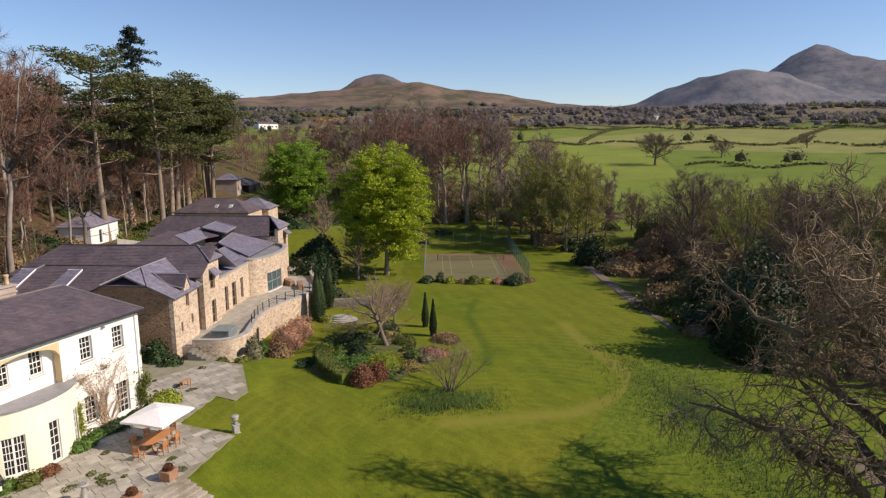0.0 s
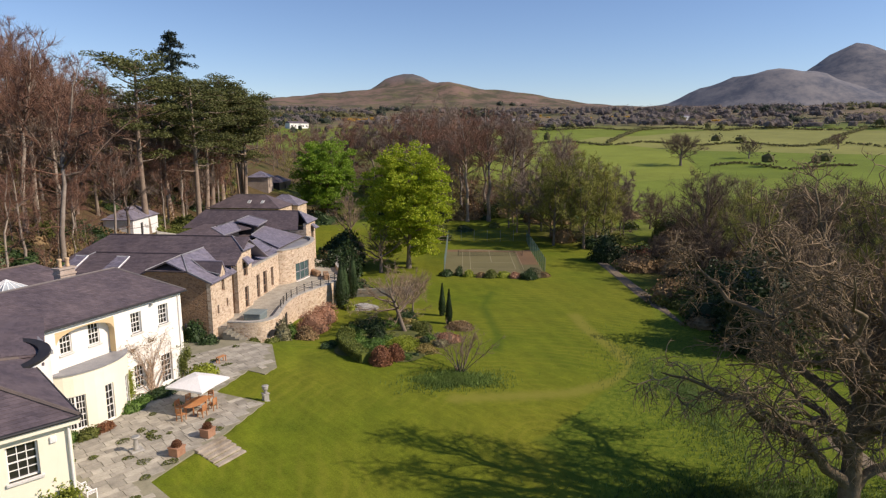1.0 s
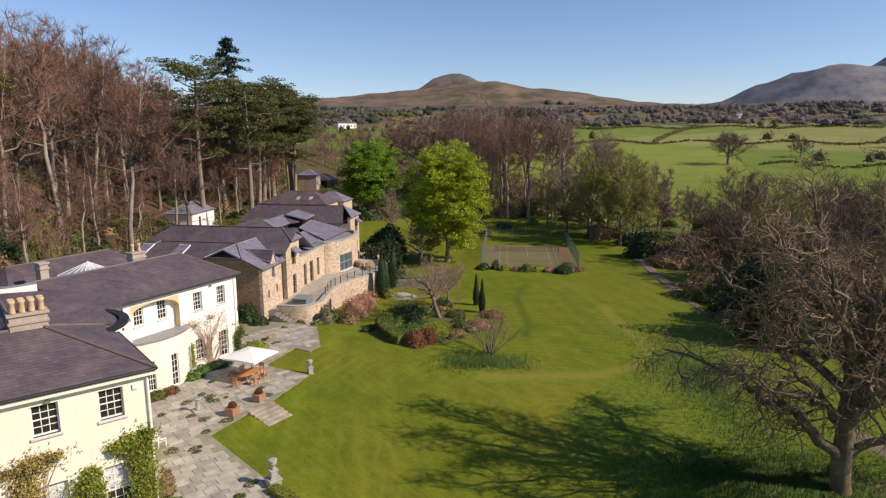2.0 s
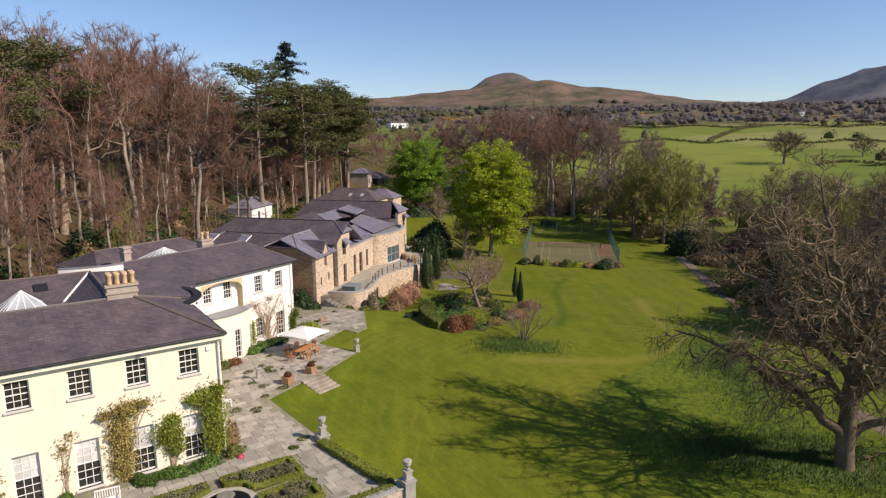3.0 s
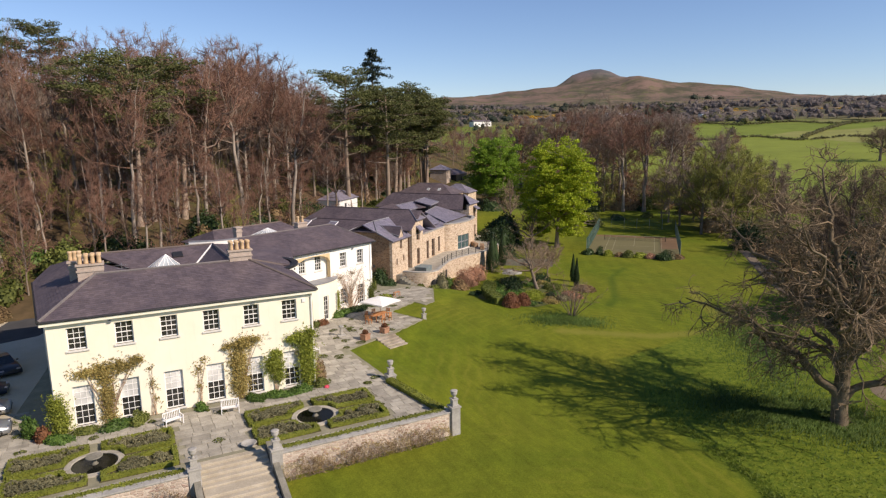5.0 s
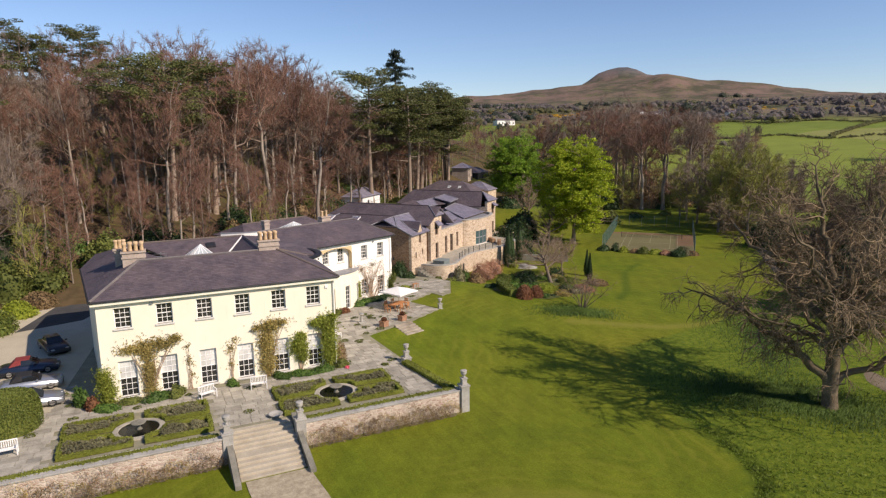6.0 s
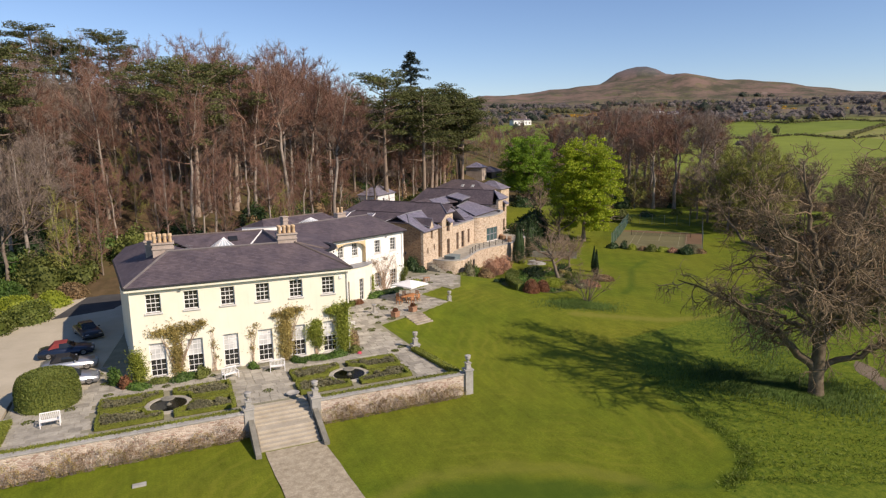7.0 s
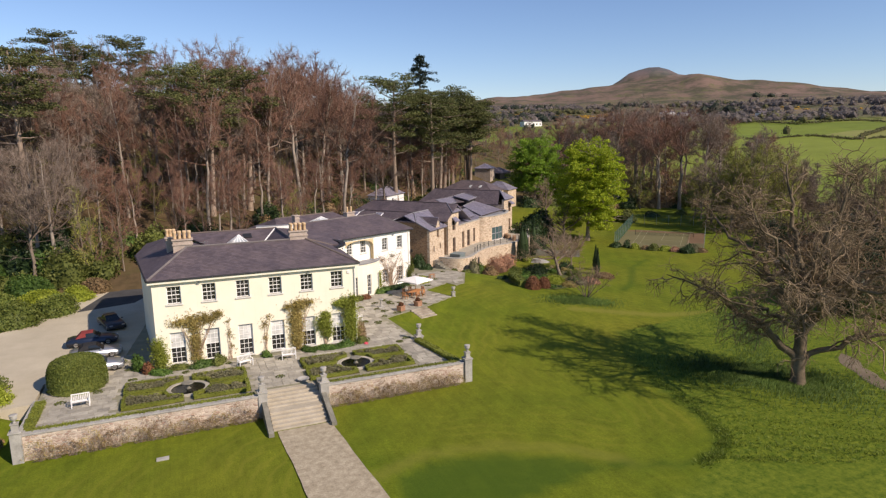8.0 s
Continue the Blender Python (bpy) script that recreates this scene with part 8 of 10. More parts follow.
bushes = [("red_dome", RED, 28.9, 14.0, 1.1, 1.75, RED_LEAF, 0.015), ("red_dome", RED, 30.8, 14.2, 0.95, 1.55, RED_LEAF, 0.015), ("olive_dome", "clipped olive green dome shrub in the island bed", 30.7, 22.0, 1.15, 1.7, HEDGE_LEAF, 0.03),
          ("dark_shrub", "broad dark evergreen shrub in the island bed", 35.4, 23.9, 1.7, 1.5, DARK_LEAF, 0.1), ("dark_shrub", "dark evergreen shrub in the island bed", 33.6, 20.4, 1.1, 1.3, DARK_LEAF, 0.1), ("dark_shrub", "dark evergreen shrub beyond the leaning tree", 41.2, 24.6, 1.5, 1.4, DARK_LEAF, 0.12),
          ("green_shrub", "broad low green shrub in the island bed", 34.0, 16.8, 1.9, 0.9, BRIGHT_LEAF, 0.16), ("green_shrub", "low spreading green shrub in the island bed", 31.6, 18.6, 1.5, 0.7, MID_LEAF, 0.14), ("brown_mound", "dry brown heather mound in the island bed", 35.0, 14.4, 1.2, 0.7, BRONZE_LEAF, 0.1),
          ("grey_shrub", "grey-green mound in the island bed", 38.4, 18.2, 0.9, 0.9, OLIVE_LEAF, 0.1), ("dark_dome", "small dark clipped dome in the island bed", 36.6, 16.4, 0.7, 0.8, DARK_LEAF, 0.03), ("pink_heather", "faded pink heather mound in the island bed", 39.6, 15.9, 1.5, 0.8, PINK_TWIG, 0.1),
          ("grey_shrub", "grey-green mound in the island bed", 37.6, 15.0, 0.9, 0.7, LAVENDER, 0.1), ("green_shrub", "green rounded shrub in the island bed", 40.2, 20.6, 1.2, 1.0, OLIVE_LEAF, 0.1), ("brown_mound", "dry brown mound by the slim cypresses", 44.4, 18.8, 1.7, 0.7, STRAW, 0.1)]
run_ = rounded([(31.3, 22.3), (29.6, 20.6), (28.6, 18.4), (28.1, 16.2), (28.0, 14.9)], 5)
bed_hedge = thing("bed_hedge", "low curving clipped olive hedge round the island bed", "hedge", pose(0, 0, float(ground_z(28.8, 18.0)) - 0.15))
hedge_run("foliage", run_, 1.35, 1.25, HEDGE_LEAF, bed_hedge, 0.075, 1.0, 77)
for k, (nm, lb, x, y, r, h, mt, ro) in enumerate(bushes):
    bush(nm, lb, "shrub", spot(x, y, 0.0), (r, r, h), mt, 0.085, 0.9, ro, 130 + k, "", 50 * k)
# low ground cover filling the bed and the slope up to the terrace
g = np.random.default_rng(21)
for k in range(48):
    t, q = g.uniform(0, 2 * math.pi), math.sqrt(g.uniform(0, 1))
    x, y = 35.2 + q * (7.6 * math.cos(t) - 1.5 * math.sin(t)), 20.6 + q * (2.5 * math.cos(t) + 6.4 * math.sin(t))
    mt = (OLIVE_LEAF, OLIVE_LEAF, MID_LEAF, LAVENDER, BRONZE_LEAF, OLIVE_LEAF, DARK_LEAF, STRAW, MID_LEAF)[int(g.integers(9))]
    r = g.uniform(0.45, 1.1)
    bush("ground_cover", {OLIVE_LEAF: "low olive ground cover in the bed", STRAW: "dry brown perennial clump in the bed", MID_LEAF: "low green perennial clump in the bed", LAVENDER: "grey-green perennial clump in the bed", BRONZE_LEAF: "bronze perennial clump in the bed", BRIGHT_LEAF: "yellow-green perennial clump in the bed", DARK_LEAF: "small dark evergreen in the bed"}[mt],
         "plant", spot(x, y, 0.05), (r, r, r * g.uniform(0.45, 0.85)), mt, 0.085, 0.8, 0.15, 700 + k, "bed perennials")
# planting below the stone terrace
# The yews partly stand in for black shade behind the cypresses.
for k, (nm, lb, x, y, r, h, mt) in enumerate([("salmon_shrub", "large salmon-pink twiggy shrub below the terrace", 31.4, 29.2, 2.3, 2.6, PINK_TWIG), ("salmon_shrub", "large salmon-pink twiggy shrub below the terrace", 34.4, 31.6, 1.8, 2.3, PINK_TWIG), ("brown_shrub", "brown leafless shrub below the terrace", 29.0, 27.0, 1.3, 1.4, STRAW),
                                              ("wall_climber", "white-flecked climber against the terrace wall", 26.2, 27.0, 0.9, 2.2, LAVENDER), ("green_shrub", "green shrub below the terrace wall", 27.8, 28.4, 0.9, 1.5, MID_LEAF), ("low_shrub", "low olive planting at the wall foot", 24.4, 26.0, 0.8, 0.6, OLIVE_LEAF),
                                              ("gable_climber", "dark climber at the foot of the brown gable", 18.6, 30.6, 1.3, 2.4, DARK_LEAF), ("gable_shrub", "dark rounded shrub at the foot of the gable", 18.9, 28.6, 1.2, 1.1, DARK_LEAF), ("gable_climber", "dark climber at the foot of the brown gable", 16.4, 31.6, 1.4, 3.0, OLIVE_LEAF),
                                              ("wall_shrub", "green shrub at the foot of the curved wall", 22.6, 26.6, 0.9, 0.9, OLIVE_LEAF), ("golden_shrub", "bright golden-green rounded shrub beside the wing", 14.9, 20.6, 1.2, 0.95, BRIGHT_LEAF), ("golden_shrub", "small golden shrub by the garden steps", 39.6, 33.6, 0.9, 0.9, BRIGHT_LEAF),
                                              ("dark_hedge", "dark hedge beside the far terrace", 46.5, 42.0, 2.8, 1.6, DARK_LEAF), ("dark_yew", "large dark yew partly filling the shade by the stone house", 46.5, 48.0, 3.0, 4.4, DARK_LEAF), ("dark_yew", "large dark yew partly filling the shade by the stone house", 51.0, 51.0, 3.4, 5.0, DARK_LEAF), ("dark_yew", "large dark yew partly filling the shade by the stone house", 55.5, 57.5, 3.8, 5.6, DARK_LEAF),
                                              ("dark_yew", "large dark evergreen beside the drive", 60.5, 64.0, 3.8, 5.2, DARK_LEAF), ("olive_shrub", "tall olive shrub near the maple", 86.0, 66.0, 3.0, 3.0, OLIVE_LEAF)]):
    bush(nm, lb, "shrub", (x, y, float(ground_z(x, y)) - 0.1 if x > 16 else 0.0), (r, r * 0.9, h), mt, (0.2 if mt is PINK_TWIG else 0.11) if r < 2.5 else 0.22, 1.5 if mt is PINK_TWIG else 0.9, 0.13, 170 + k, "", 70 * k, 0.16 if mt is PINK_TWIG else 0.6)


# Dark shrubs added to fill deep shade between the stone house and the maple.
g = np.random.default_rng(23)
for k in range(20):
    u = (k + g.uniform(0.1, 0.9)) / 20
    x, y = 47.5 + 17 * u + g.normal(0, 1.4), 47.5 + 23 * u + g.normal(0, 1.4)
    mt = (DARK_LEAF, DARK_LEAF, STRAW)[k % 3]
    r = g.uniform(1.5, 2.8)
    bush("shade_shrub", "dark evergreen shrub added to fill the shade beyond the stone house" if mt is DARK_LEAF else "brown leafless brush beyond the stone house", "shrub", spot(x, y, 0.2), (r, r, r * g.uniform(0.9, 1.5)), mt, 0.2, 0.8, 0.2, 900 + k, "shade shrubs")


def cypress(x, y, h, r, label, seed, group):
    g = np.random.default_rng(seed)
    n = int(2600 * h / 4)
    z = g.uniform(0.02, 1, n)
    w = r * np.minimum(1, (1 - z) * 1.5 + 0.04) * np.minimum(1, 0.55 + z * 2) * g.uniform(0.75, 1.05, n)
    t = g.uniform(0, 2 * np.pi, n)
    v, f = leaf_quads(g, np.c_[w * np.cos(t), w * np.sin(t), z * h], 0.09, 0, 0.4)
    o = thing("cypress_tree", label, "cypress", pose(*spot(x, y)), group)
    part("trunk", lathe(bmesh.new(), [(0.1, -0.2), (0.08, h * 0.4), (0.02, h * 0.9)], 8), PINE_BARK, o)
    prof_ = [(0.02, 0.05), (r * 0.5, 0.12 * h), (r * 0.82, 0.3 * h), (r * 0.75, 0.5 * h), (r * 0.45, 0.75 * h), (0.02, 0.97 * h)]
    bm = lathe(bmesh.new(), prof_, 10)
    bm.verts.index_update()
    cv, cf = [tuple(p.co) for p in bm.verts], [tuple(p.index for p in q.verts) for q in bm.faces]
    bm.free()
    sheet("crown", cv + v.tolist(), cf + (f + len(cv)).tolist(), DARK_LEAF, o)


cypress(44.6, 20.8, 4.3, 0.42, "slim dark cypress on the lawn", 1, "lawn cypresses")
cypress(46.6, 24.0, 4.2, 0.42, "slim dark cypress on the lawn", 2, "lawn cypresses")
cypress(39.0, 34.6, 6.6, 0.75, "tall dark cypress by the garden steps", 3, "terrace cypresses")
cypress(40.2, 35.6, 6.0, 0.7, "tall dark cypress by the garden steps", 4, "terrace cypresses")
cypress(43.6, 38.4, 6.6, 0.7, "tall dark cypress by the garden steps", 5, "terrace cypresses")
stone_steps = thing("garden_steps", "curved pale stone steps below the cypresses", "steps", pose(*spot(41.4, 33.2, 0.1), 0, 0, -40))
for k in range(4):
    r = 2.0 - 0.4 * k
    part("step", prism(bmesh.new(), [(r * math.cos(a), r * 0.8 * math.sin(a)) for a in np.linspace(0, 2 * math.pi, 24, endpoint=False)], -0.2, 0.12 + 0.14 * k), COPING, stone_steps)
low_wall = thing("garden_wall", "low dark stone wall beyond the cypresses", "wall", pose(*spot(43.5, 39.5, 0.4), 0, 0, -32), kind="structure")
part("wall_body", boxes((0, 9, 0, 0.5, 0, 1.3), bevel=0.05), MOSSY, low_wall)

# daffodil patches
def clumps(name, label, category, centre, ax, ay, count, mat, tall, seed, turn=0.0):
    g = np.random.default_rng(seed)
    a = g.uniform(0, 2 * np.pi, count)
    r = np.abs(g.normal(0, 0.55, count)) + 0.12 * np.sin(3 * a + seed) + 0.1 * np.sin(5 * a)
    c, s = math.cos(turn), math.sin(turn)
    u, v_ = ax * r * np.cos(a), ay * r * np.sin(a)
    x, y = centre[0] + u * c - v_ * s, centre[1] + u * s + v_ * c
    base = np.c_[x, y, ground_z(x, y)]
    w = Wood()
    tip = base + np.c_[g.normal(0, tall * 0.35, (count, 2)), tall * g.uniform(0.6, 1.2, count)]
    w.twigs(base, tip, 0.035)
    ob = w.mesh(name, mat)
    return tagged(ob, label, category, kind="stuff")


clumps("daffodil_leaves", "green daffodil leaves round the bare shrub", "flowers", (31.8, 7.0), 4.0, 2.2, 7000, DAFFODIL, 0.35, 3, -0.5)
clumps("long_grass", "pale tufts of daffodil leaves in grass under the oak", "grass", (32.5, -20.5), 8.5, 4.5, 13000, DAFFODIL, 0.4, 4, -0.9)
clumps("long_grass", "rough tufted grass beside the track", "grass", (45.0, -8.0), 14, 5.0, 12000, MID_LEAF, 0.3, 5, 0.8)

# long grass standing along the mown edge, and tufts in the rough beyond it
g = np.random.default_rng(44)
turn_ = rounded(TURN[1:6], 8)
along = np.array([turn_[int(i)] for i in g.integers(0, len(turn_), 9000)]) + g.normal(0, 0.25, (9000, 2))
away = np.where(g.uniform(0, 1, 9000) < 0.25, np.abs(g.normal(0, 0.3, 9000)), 22 * g.uniform(0, 1, 9000))
clump_ = np.sin(along[:, 1] * 1.9 + away * 2.3) * np.sin(along[:, 0] * 2.1 - away * 1.7)
bx_, by_ = along[:, 0] + away * 0.93 + 0.3 * clump_, along[:, 1] - away * 0.36 + 0.3 * clump_
base_ = np.c_[bx_, by_, ground_z(bx_, by_)]
blades = Wood()
blades.slips(g, base_, base_ + np.c_[g.normal(0, 0.13, (9000, 2)), g.uniform(0.08, 0.22, 9000)], 0.03)
tagged(blades.mesh("rough_grass", BLADE), "uncut rough grass beyond the mown edge of the lawn", "grass", kind="stuff")

# track along the thicket
track = thing("farm_track", "narrow grey-brown track beside the thicket", "path", kind="structure")
tp = rounded([(93, 33), (89.8, 28.6), (80, 18.5), (71, 9.0), (60.5, -1.8), (51.2, -11.2), (44, -17.8), (39.5, -24.5), (37, -34), (36, -60)], 8)
for run in ([p for p in tp if p[0] > 64], [p for p in tp if p[0] < 49]):
    o_, i_ = ribbon(run, 2.0 if run[0][0] > 60 else 2.6)
    bm, rows = bmesh.new(), []
    for k, (p, q) in enumerate(zip(o_, i_)):
        row = []
        end_ = min(1.0, 0.1 + 0.18 * (len(o_) - 1 - k)) if run[0][0] > 60 else 1.0
        for u, sink in ((0.0, -0.12), (0.2 + 0.08 * math.sin(k * 1.3), 0.05), (0.5, 0.06), (0.8 + 0.08 * math.sin(k * 1.9), 0.05), (1.0, -0.12)):
            u = 0.5 + (u - 0.5) * end_
            x, y = p[0] + (q[0] - p[0]) * u, p[1] + (q[1] - p[1]) * u
            row.append(bm.verts.new((x, y, float(ground_z(x, y)) + sink)))
        rows.append(row)
    for a, b in zip(rows, rows[1:]):
        for k in range(4):
            bm.faces.new((a[k], b[k], b[k + 1], a[k + 1]))
    part("track_surface", bm, TRACK, track)
# brown and dark brush along its far side
g = np.random.default_rng(9)
for k in range(96):
    u = g.uniform(0, 1)
    i = int(u * len(tp) * 0.5)
    off = (3.0 if k < 60 else 9.0) + 24 * g.uniform() ** 1.5
    x, y = tp[i][0] + 0.73 * off, tp[i][1] - 0.69 * off
    mt = (STRAW, DARK_LEAF, STRAW, STRAW, STRAW)[int(g.integers(5))] if k % 9 else OLIVE_LEAF
    r = g.uniform(1.9, 3.9)
    bush("thicket_shrub", {STRAW: "dry brown bramble in the thicket", DARK_LEAF: "dark evergreen shrub in the thicket", OLIVE_LEAF: "olive green shrub in the thicket"}[mt], "shrub", spot(x, y, 0.2), (r, r, r * g.uniform(0.6, 1.0)), mt, 0.2, 0.55, 0.16, 220 + k, "thicket shrubs")
for x, y, r, h, mt, lb in ((62.5, -8.0, 4.4, 10.5, DARK_LEAF, "tall dark holly at the edge of the thicket"), (68.5, -4.5, 3.6, 9.0, DARK_LEAF, "tall dark holly at the edge of the thicket"), (76.5, 1.5, 3.4, 6.5, DARK_LEAF, "dark rounded evergreen inside the thicket"),
                           (84.0, 1.0, 4.2, 6.5, STRAW, "tall brown bramble mound in the thicket"), (91.0, 9.0, 4.2, 6.0, STRAW, "tall brown bramble mound in the thicket"), (104.5, 23.5, 3.8, 4.6, STRAW, "tall brown bramble mound in the thicket"), (111.0, 24.0, 4.4, 5.2, STRAW, "tall brown bramble mound in the thicket"), (118.0, 29.0, 4.6, 5.6, OLIVE_LEAF, "olive green shrub mound in the thicket"), (93.0, 29.5, 2.6, 5.0, DARK_LEAF, "dark rounded evergreen at the bend of the track"), (101.0, 27.0, 2.4, 3.2, BRIGHT_LEAF, "yellow-green flowering shrub by the thicket"), (97.0, 24.0, 2.8, 2.8, RED_LEAF, "reddish-brown twiggy shrub by the thicket"), (96.0, 19.0, 3.2, 3.0, STRAW, "reddish-brown twiggy shrub by the thicket")):
    bush("track_shrub", lb, "shrub", spot(x, y, 0.2), (r, r, h), mt, 0.2, 0.7, 0.13, int(x))

# ---- tennis court
CZ = -2.12
court = thing("tennis_court", "worn tennis court with faded white lines", "tennis court", turn_z(64.2, 41.6, CZ, -46.0), kind="structure")
part("court_surface", boxes((0, 16.4, 0, 30.0, -0.6, 0.0)), COURT, court)
part("court_margin", boxes((0.02, 16.38, 20.0, 29.98, 0.004, 0.008), (13.2, 16.38, 8.0, 20.0, 0.004, 0.008)), COURT_RED, court, "reddish worn court margin")
for x0, x1, y0, y1 in ((3.0, 3.09, 4.1, 27.9), (4.35, 4.44, 4.1, 27.9), (12.0, 12.09, 4.1, 27.9), (13.35, 13.44, 4.1, 27.9), (3.09, 13.35, 4.1, 4.2), (4.44, 12.0, 9.6, 9.7), (4.44, 12.0, 22.4, 22.5), (8.15, 8.24, 9.7, 22.4), (3.09, 13.35, 27.8, 27.9)):
    part("court_line", boxes((x0 + 0.015, x1 - 0.015, y0 + 0.015, y1 - 0.015, 0.009, 0.014)), COURT_LINE, court)
first = None
for x0, y0, x1, y1 in ((0, 0, 0, 30), (16.4, 0, 16.4, 30), (0, 30, 16.4, 30)):
    L_ = math.hypot(x1 - x0, y1 - y0)
    n = int(L_ / 2.7)
    for k in range(n + 1):
        at = pose(x0 + (x1 - x0) * k / n, y0 + (y1 - y0) * k / n, 0)
        if first is None:
            first = part("fence_post", rail(bmesh.new(), [(0, 0, -0.3), (0, 0, 2.8)], 0.04, 6), METAL, court, "", at)
        else:
            again(first, "fence_post", at, court)
    bm = bmesh.new()
    for z in np.arange(0.12, 2.8, 0.12):
        rail(bm, [(x0, y0, z), (x1, y1, z)], 0.006, 3)
    for u in np.arange(0, L_, 0.14):
        rail(bm, [(x0 + (x1 - x0) * u / L_, y0 + (y1 - y0) * u / L_, 0.1), (x0 + (x1 - x0) * u / L_, y0 + (y1 - y0) * u / L_, 2.75)], 0.006, 3)
    part("mesh_fence", bm, GREEN_NET, court, "blue-green wire mesh")
bm = bmesh.new()
for z in np.arange(0.08, 0.95, 0.12):
    rail(bm, [(2.2, 15.98, z), (8.2, 15.98, z * 0.93), (14.2, 15.98, z)], 0.006, 3)
for x in np.arange(2.2, 14.2, 0.15):
    rail(bm, [(x, 15.98, 0.06), (x, 15.98, 0.95)], 0.006, 3)
part("net", bm, DARK_METAL, court, "sagging dark court net")
part("net_tape", boxes((2.2, 14.2, 15.95, 16.02, 0.95, 1.01)), COURT_LINE, court)
for x in (2.2, 14.2):
    part("net_post", rail(bmesh.new(), [(x, 15.98, 0), (x, 15.98, 1.07)], 0.05, 8), DARK_METAL, court)
T46 = turn_z(64.2, 41.6, 0, -46.0)
for k, (u, v_, r, h, mt, lb) in enumerate([(0.4, -1.0, 1.3, 1.0, DARK_LEAF, "dark shrub at the front of the court"), (2.4, -0.6, 0.7, 1.5, DARK_LEAF, "dark upright shrub at the front of the court"), (4.0, -1.2, 0.9, 1.1, BRIGHT_LEAF, "yellow-green shrub at the front of the court"), (6.0, -1.3, 1.0, 0.8, STRAW, "dry brown planting at the front of the court"),
                                           (7.6, -1.6, 1.2, 1.3, OLIVE_LEAF, "olive rounded shrub at the front of the court"), (9.6, -1.2, 1.2, 0.9, BRIGHT_LEAF, "yellow-green shrub at the front of the court"), (11.4, -1.6, 1.1, 0.8, PINK_TWIG, "pinkish dry shrub at the front of the court"), (13.8, -2.0, 1.9, 1.4, DARK_LEAF, "dark shrub with pale blossom by the court"),
                                           (14.6, -1.4, 1.3, 1.5, LAVENDER, "grey-white blossoming shrub by the court"), (16.2, -1.0, 1.0, 0.9, STRAW, "dry brown planting at the court corner")]):
    p = T46 @ Vector((u, v_, 0))
    bush("court_shrub", lb, "shrub", spot(p.x, p.y, 0.05), (r, r * 0.8, h), mt, 0.1, 0.9, 0.12, 300 + k)

# ---- climbers on the house fronts
def climber(name, label, m, rows, mat, seed, leaf=0.09, depth=0.22, stems=True):
    thin_ = 0.5 if "sparse" in name else 1.0
    """Leaves in ellipses (x, z, rx, rz, count) over a wall plane, with stems from the ground."""
    g = np.random.default_rng(seed)
    at = []
    for x, z, rx, rz, n in rows:
        a, r = g.uniform(0, 2 * np.pi, n), np.abs(g.normal(0, 0.62, n))
        at.append(np.c_[x + rx * r * np.cos(a), -g.uniform(0.02, depth, n) * np.sqrt(np.clip(1.2 - 0.7 * r, 0.05, 1)), np.maximum(z + rz * r * np.sin(a), 0.05)])
    at = np.concatenate(at)
    at = np.concatenate([at, at + g.normal(0, 0.1, at.shape) * [1, 0.3, 1]])
    at[:, 1] = np.minimum(at[:, 1], -0.02)
    v, f = leaf_quads(g, at, leaf * 0.72, 0, 0.7)
    o = thing(name, label, "climber", m)
    sheet("foliage", v.tolist(), f.tolist(), mat, o)
    if stems:
        w = Wood()
        x0 = rows[0][0]
        for x, z, rx, rz, n in rows:
            for k in range(3):
                end = np.array([x + g.uniform(-rx, rx) * 0.7, -0.06, z + g.uniform(-rz, rz) * 0.6])
                mid_ = np.array([x0 * 0.6 + x * 0.4 + g.normal(0, 0.1), -0.08, z * 0.5])
                w.tube([np.array([x0 + g.normal(0, 0.1), -0.08, -0.05]), mid_, end], [0.035 * thin_, 0.025 * thin_, 0.01], 4)
        w.mesh("stem", BARE_STEM, o)
    return o


FACE = pose(0, 0, 0)
climber("bronze_climber", "bronze-leaved climber between the tall windows", FACE, [(-14.6, 3.7, 0.6, 0.8, 900), (-15.6, 4.0, 1.0, 0.4, 500), (-13.4, 4.1, 1.0, 0.5, 650), (-12.5, 4.4, 0.5, 0.3, 200), (-14.5, 2.0, 0.5, 1.4, 1100), (-14.5, 0.7, 0.5, 0.7, 500)], BRONZE_LEAF, 1)
climber("wall_shrub", "green climber at the corner of the house", FACE, [(-17.5, 1.0, 0.65, 1.1, 1900), (-17.7, 2.1, 0.5, 0.7, 700)], IVY_LEAF, 2, depth=0.6)
climber("sparse_climber", "sparse leggy climber beside a tall window", FACE, [(-11.6, 2.4, 0.4, 0.5, 50), (-11.7, 3.6, 0.25, 0.25, 18), (-11.4, 1.2, 0.35, 0.6, 30)], BRONZE_LEAF, 3, 0.08, 0.1)
climber("sparse_climber", "sparse leggy climber beside a tall window", FACE, [(-8.4, 2.9, 0.5, 0.7, 90), (-8.4, 1.6, 0.4, 0.6, 60), (-8.0, 3.6, 0.35, 0.25, 30)], BRONZE_LEAF, 4, 0.08, 0.1)
climber("olive_climber", "thick olive-green climber between the tall windows", FACE, [(-5.5, 1.2, 0.6, 1.2, 1900), (-5.5, 3.0, 0.65, 1.2, 2000), (-5.2, 4.4, 0.9, 0.5, 900), (-4.2, 4.6, 0.6, 0.22, 180), (-6.3, 4.3, 0.4, 0.3, 150)], BRONZE_LEAF, 5, 0.085, 0.4)
climber("round_climber", "rounded green climber between the tall windows", FACE, [(-2.9, 2.3, 0.72, 0.8, 1900), (-2.6, 1.3, 0.5, 0.6, 700), (-2.7, 3.1, 0.35, 0.35, 300)], IVY_LEAF, 6, 0.085, 0.35)
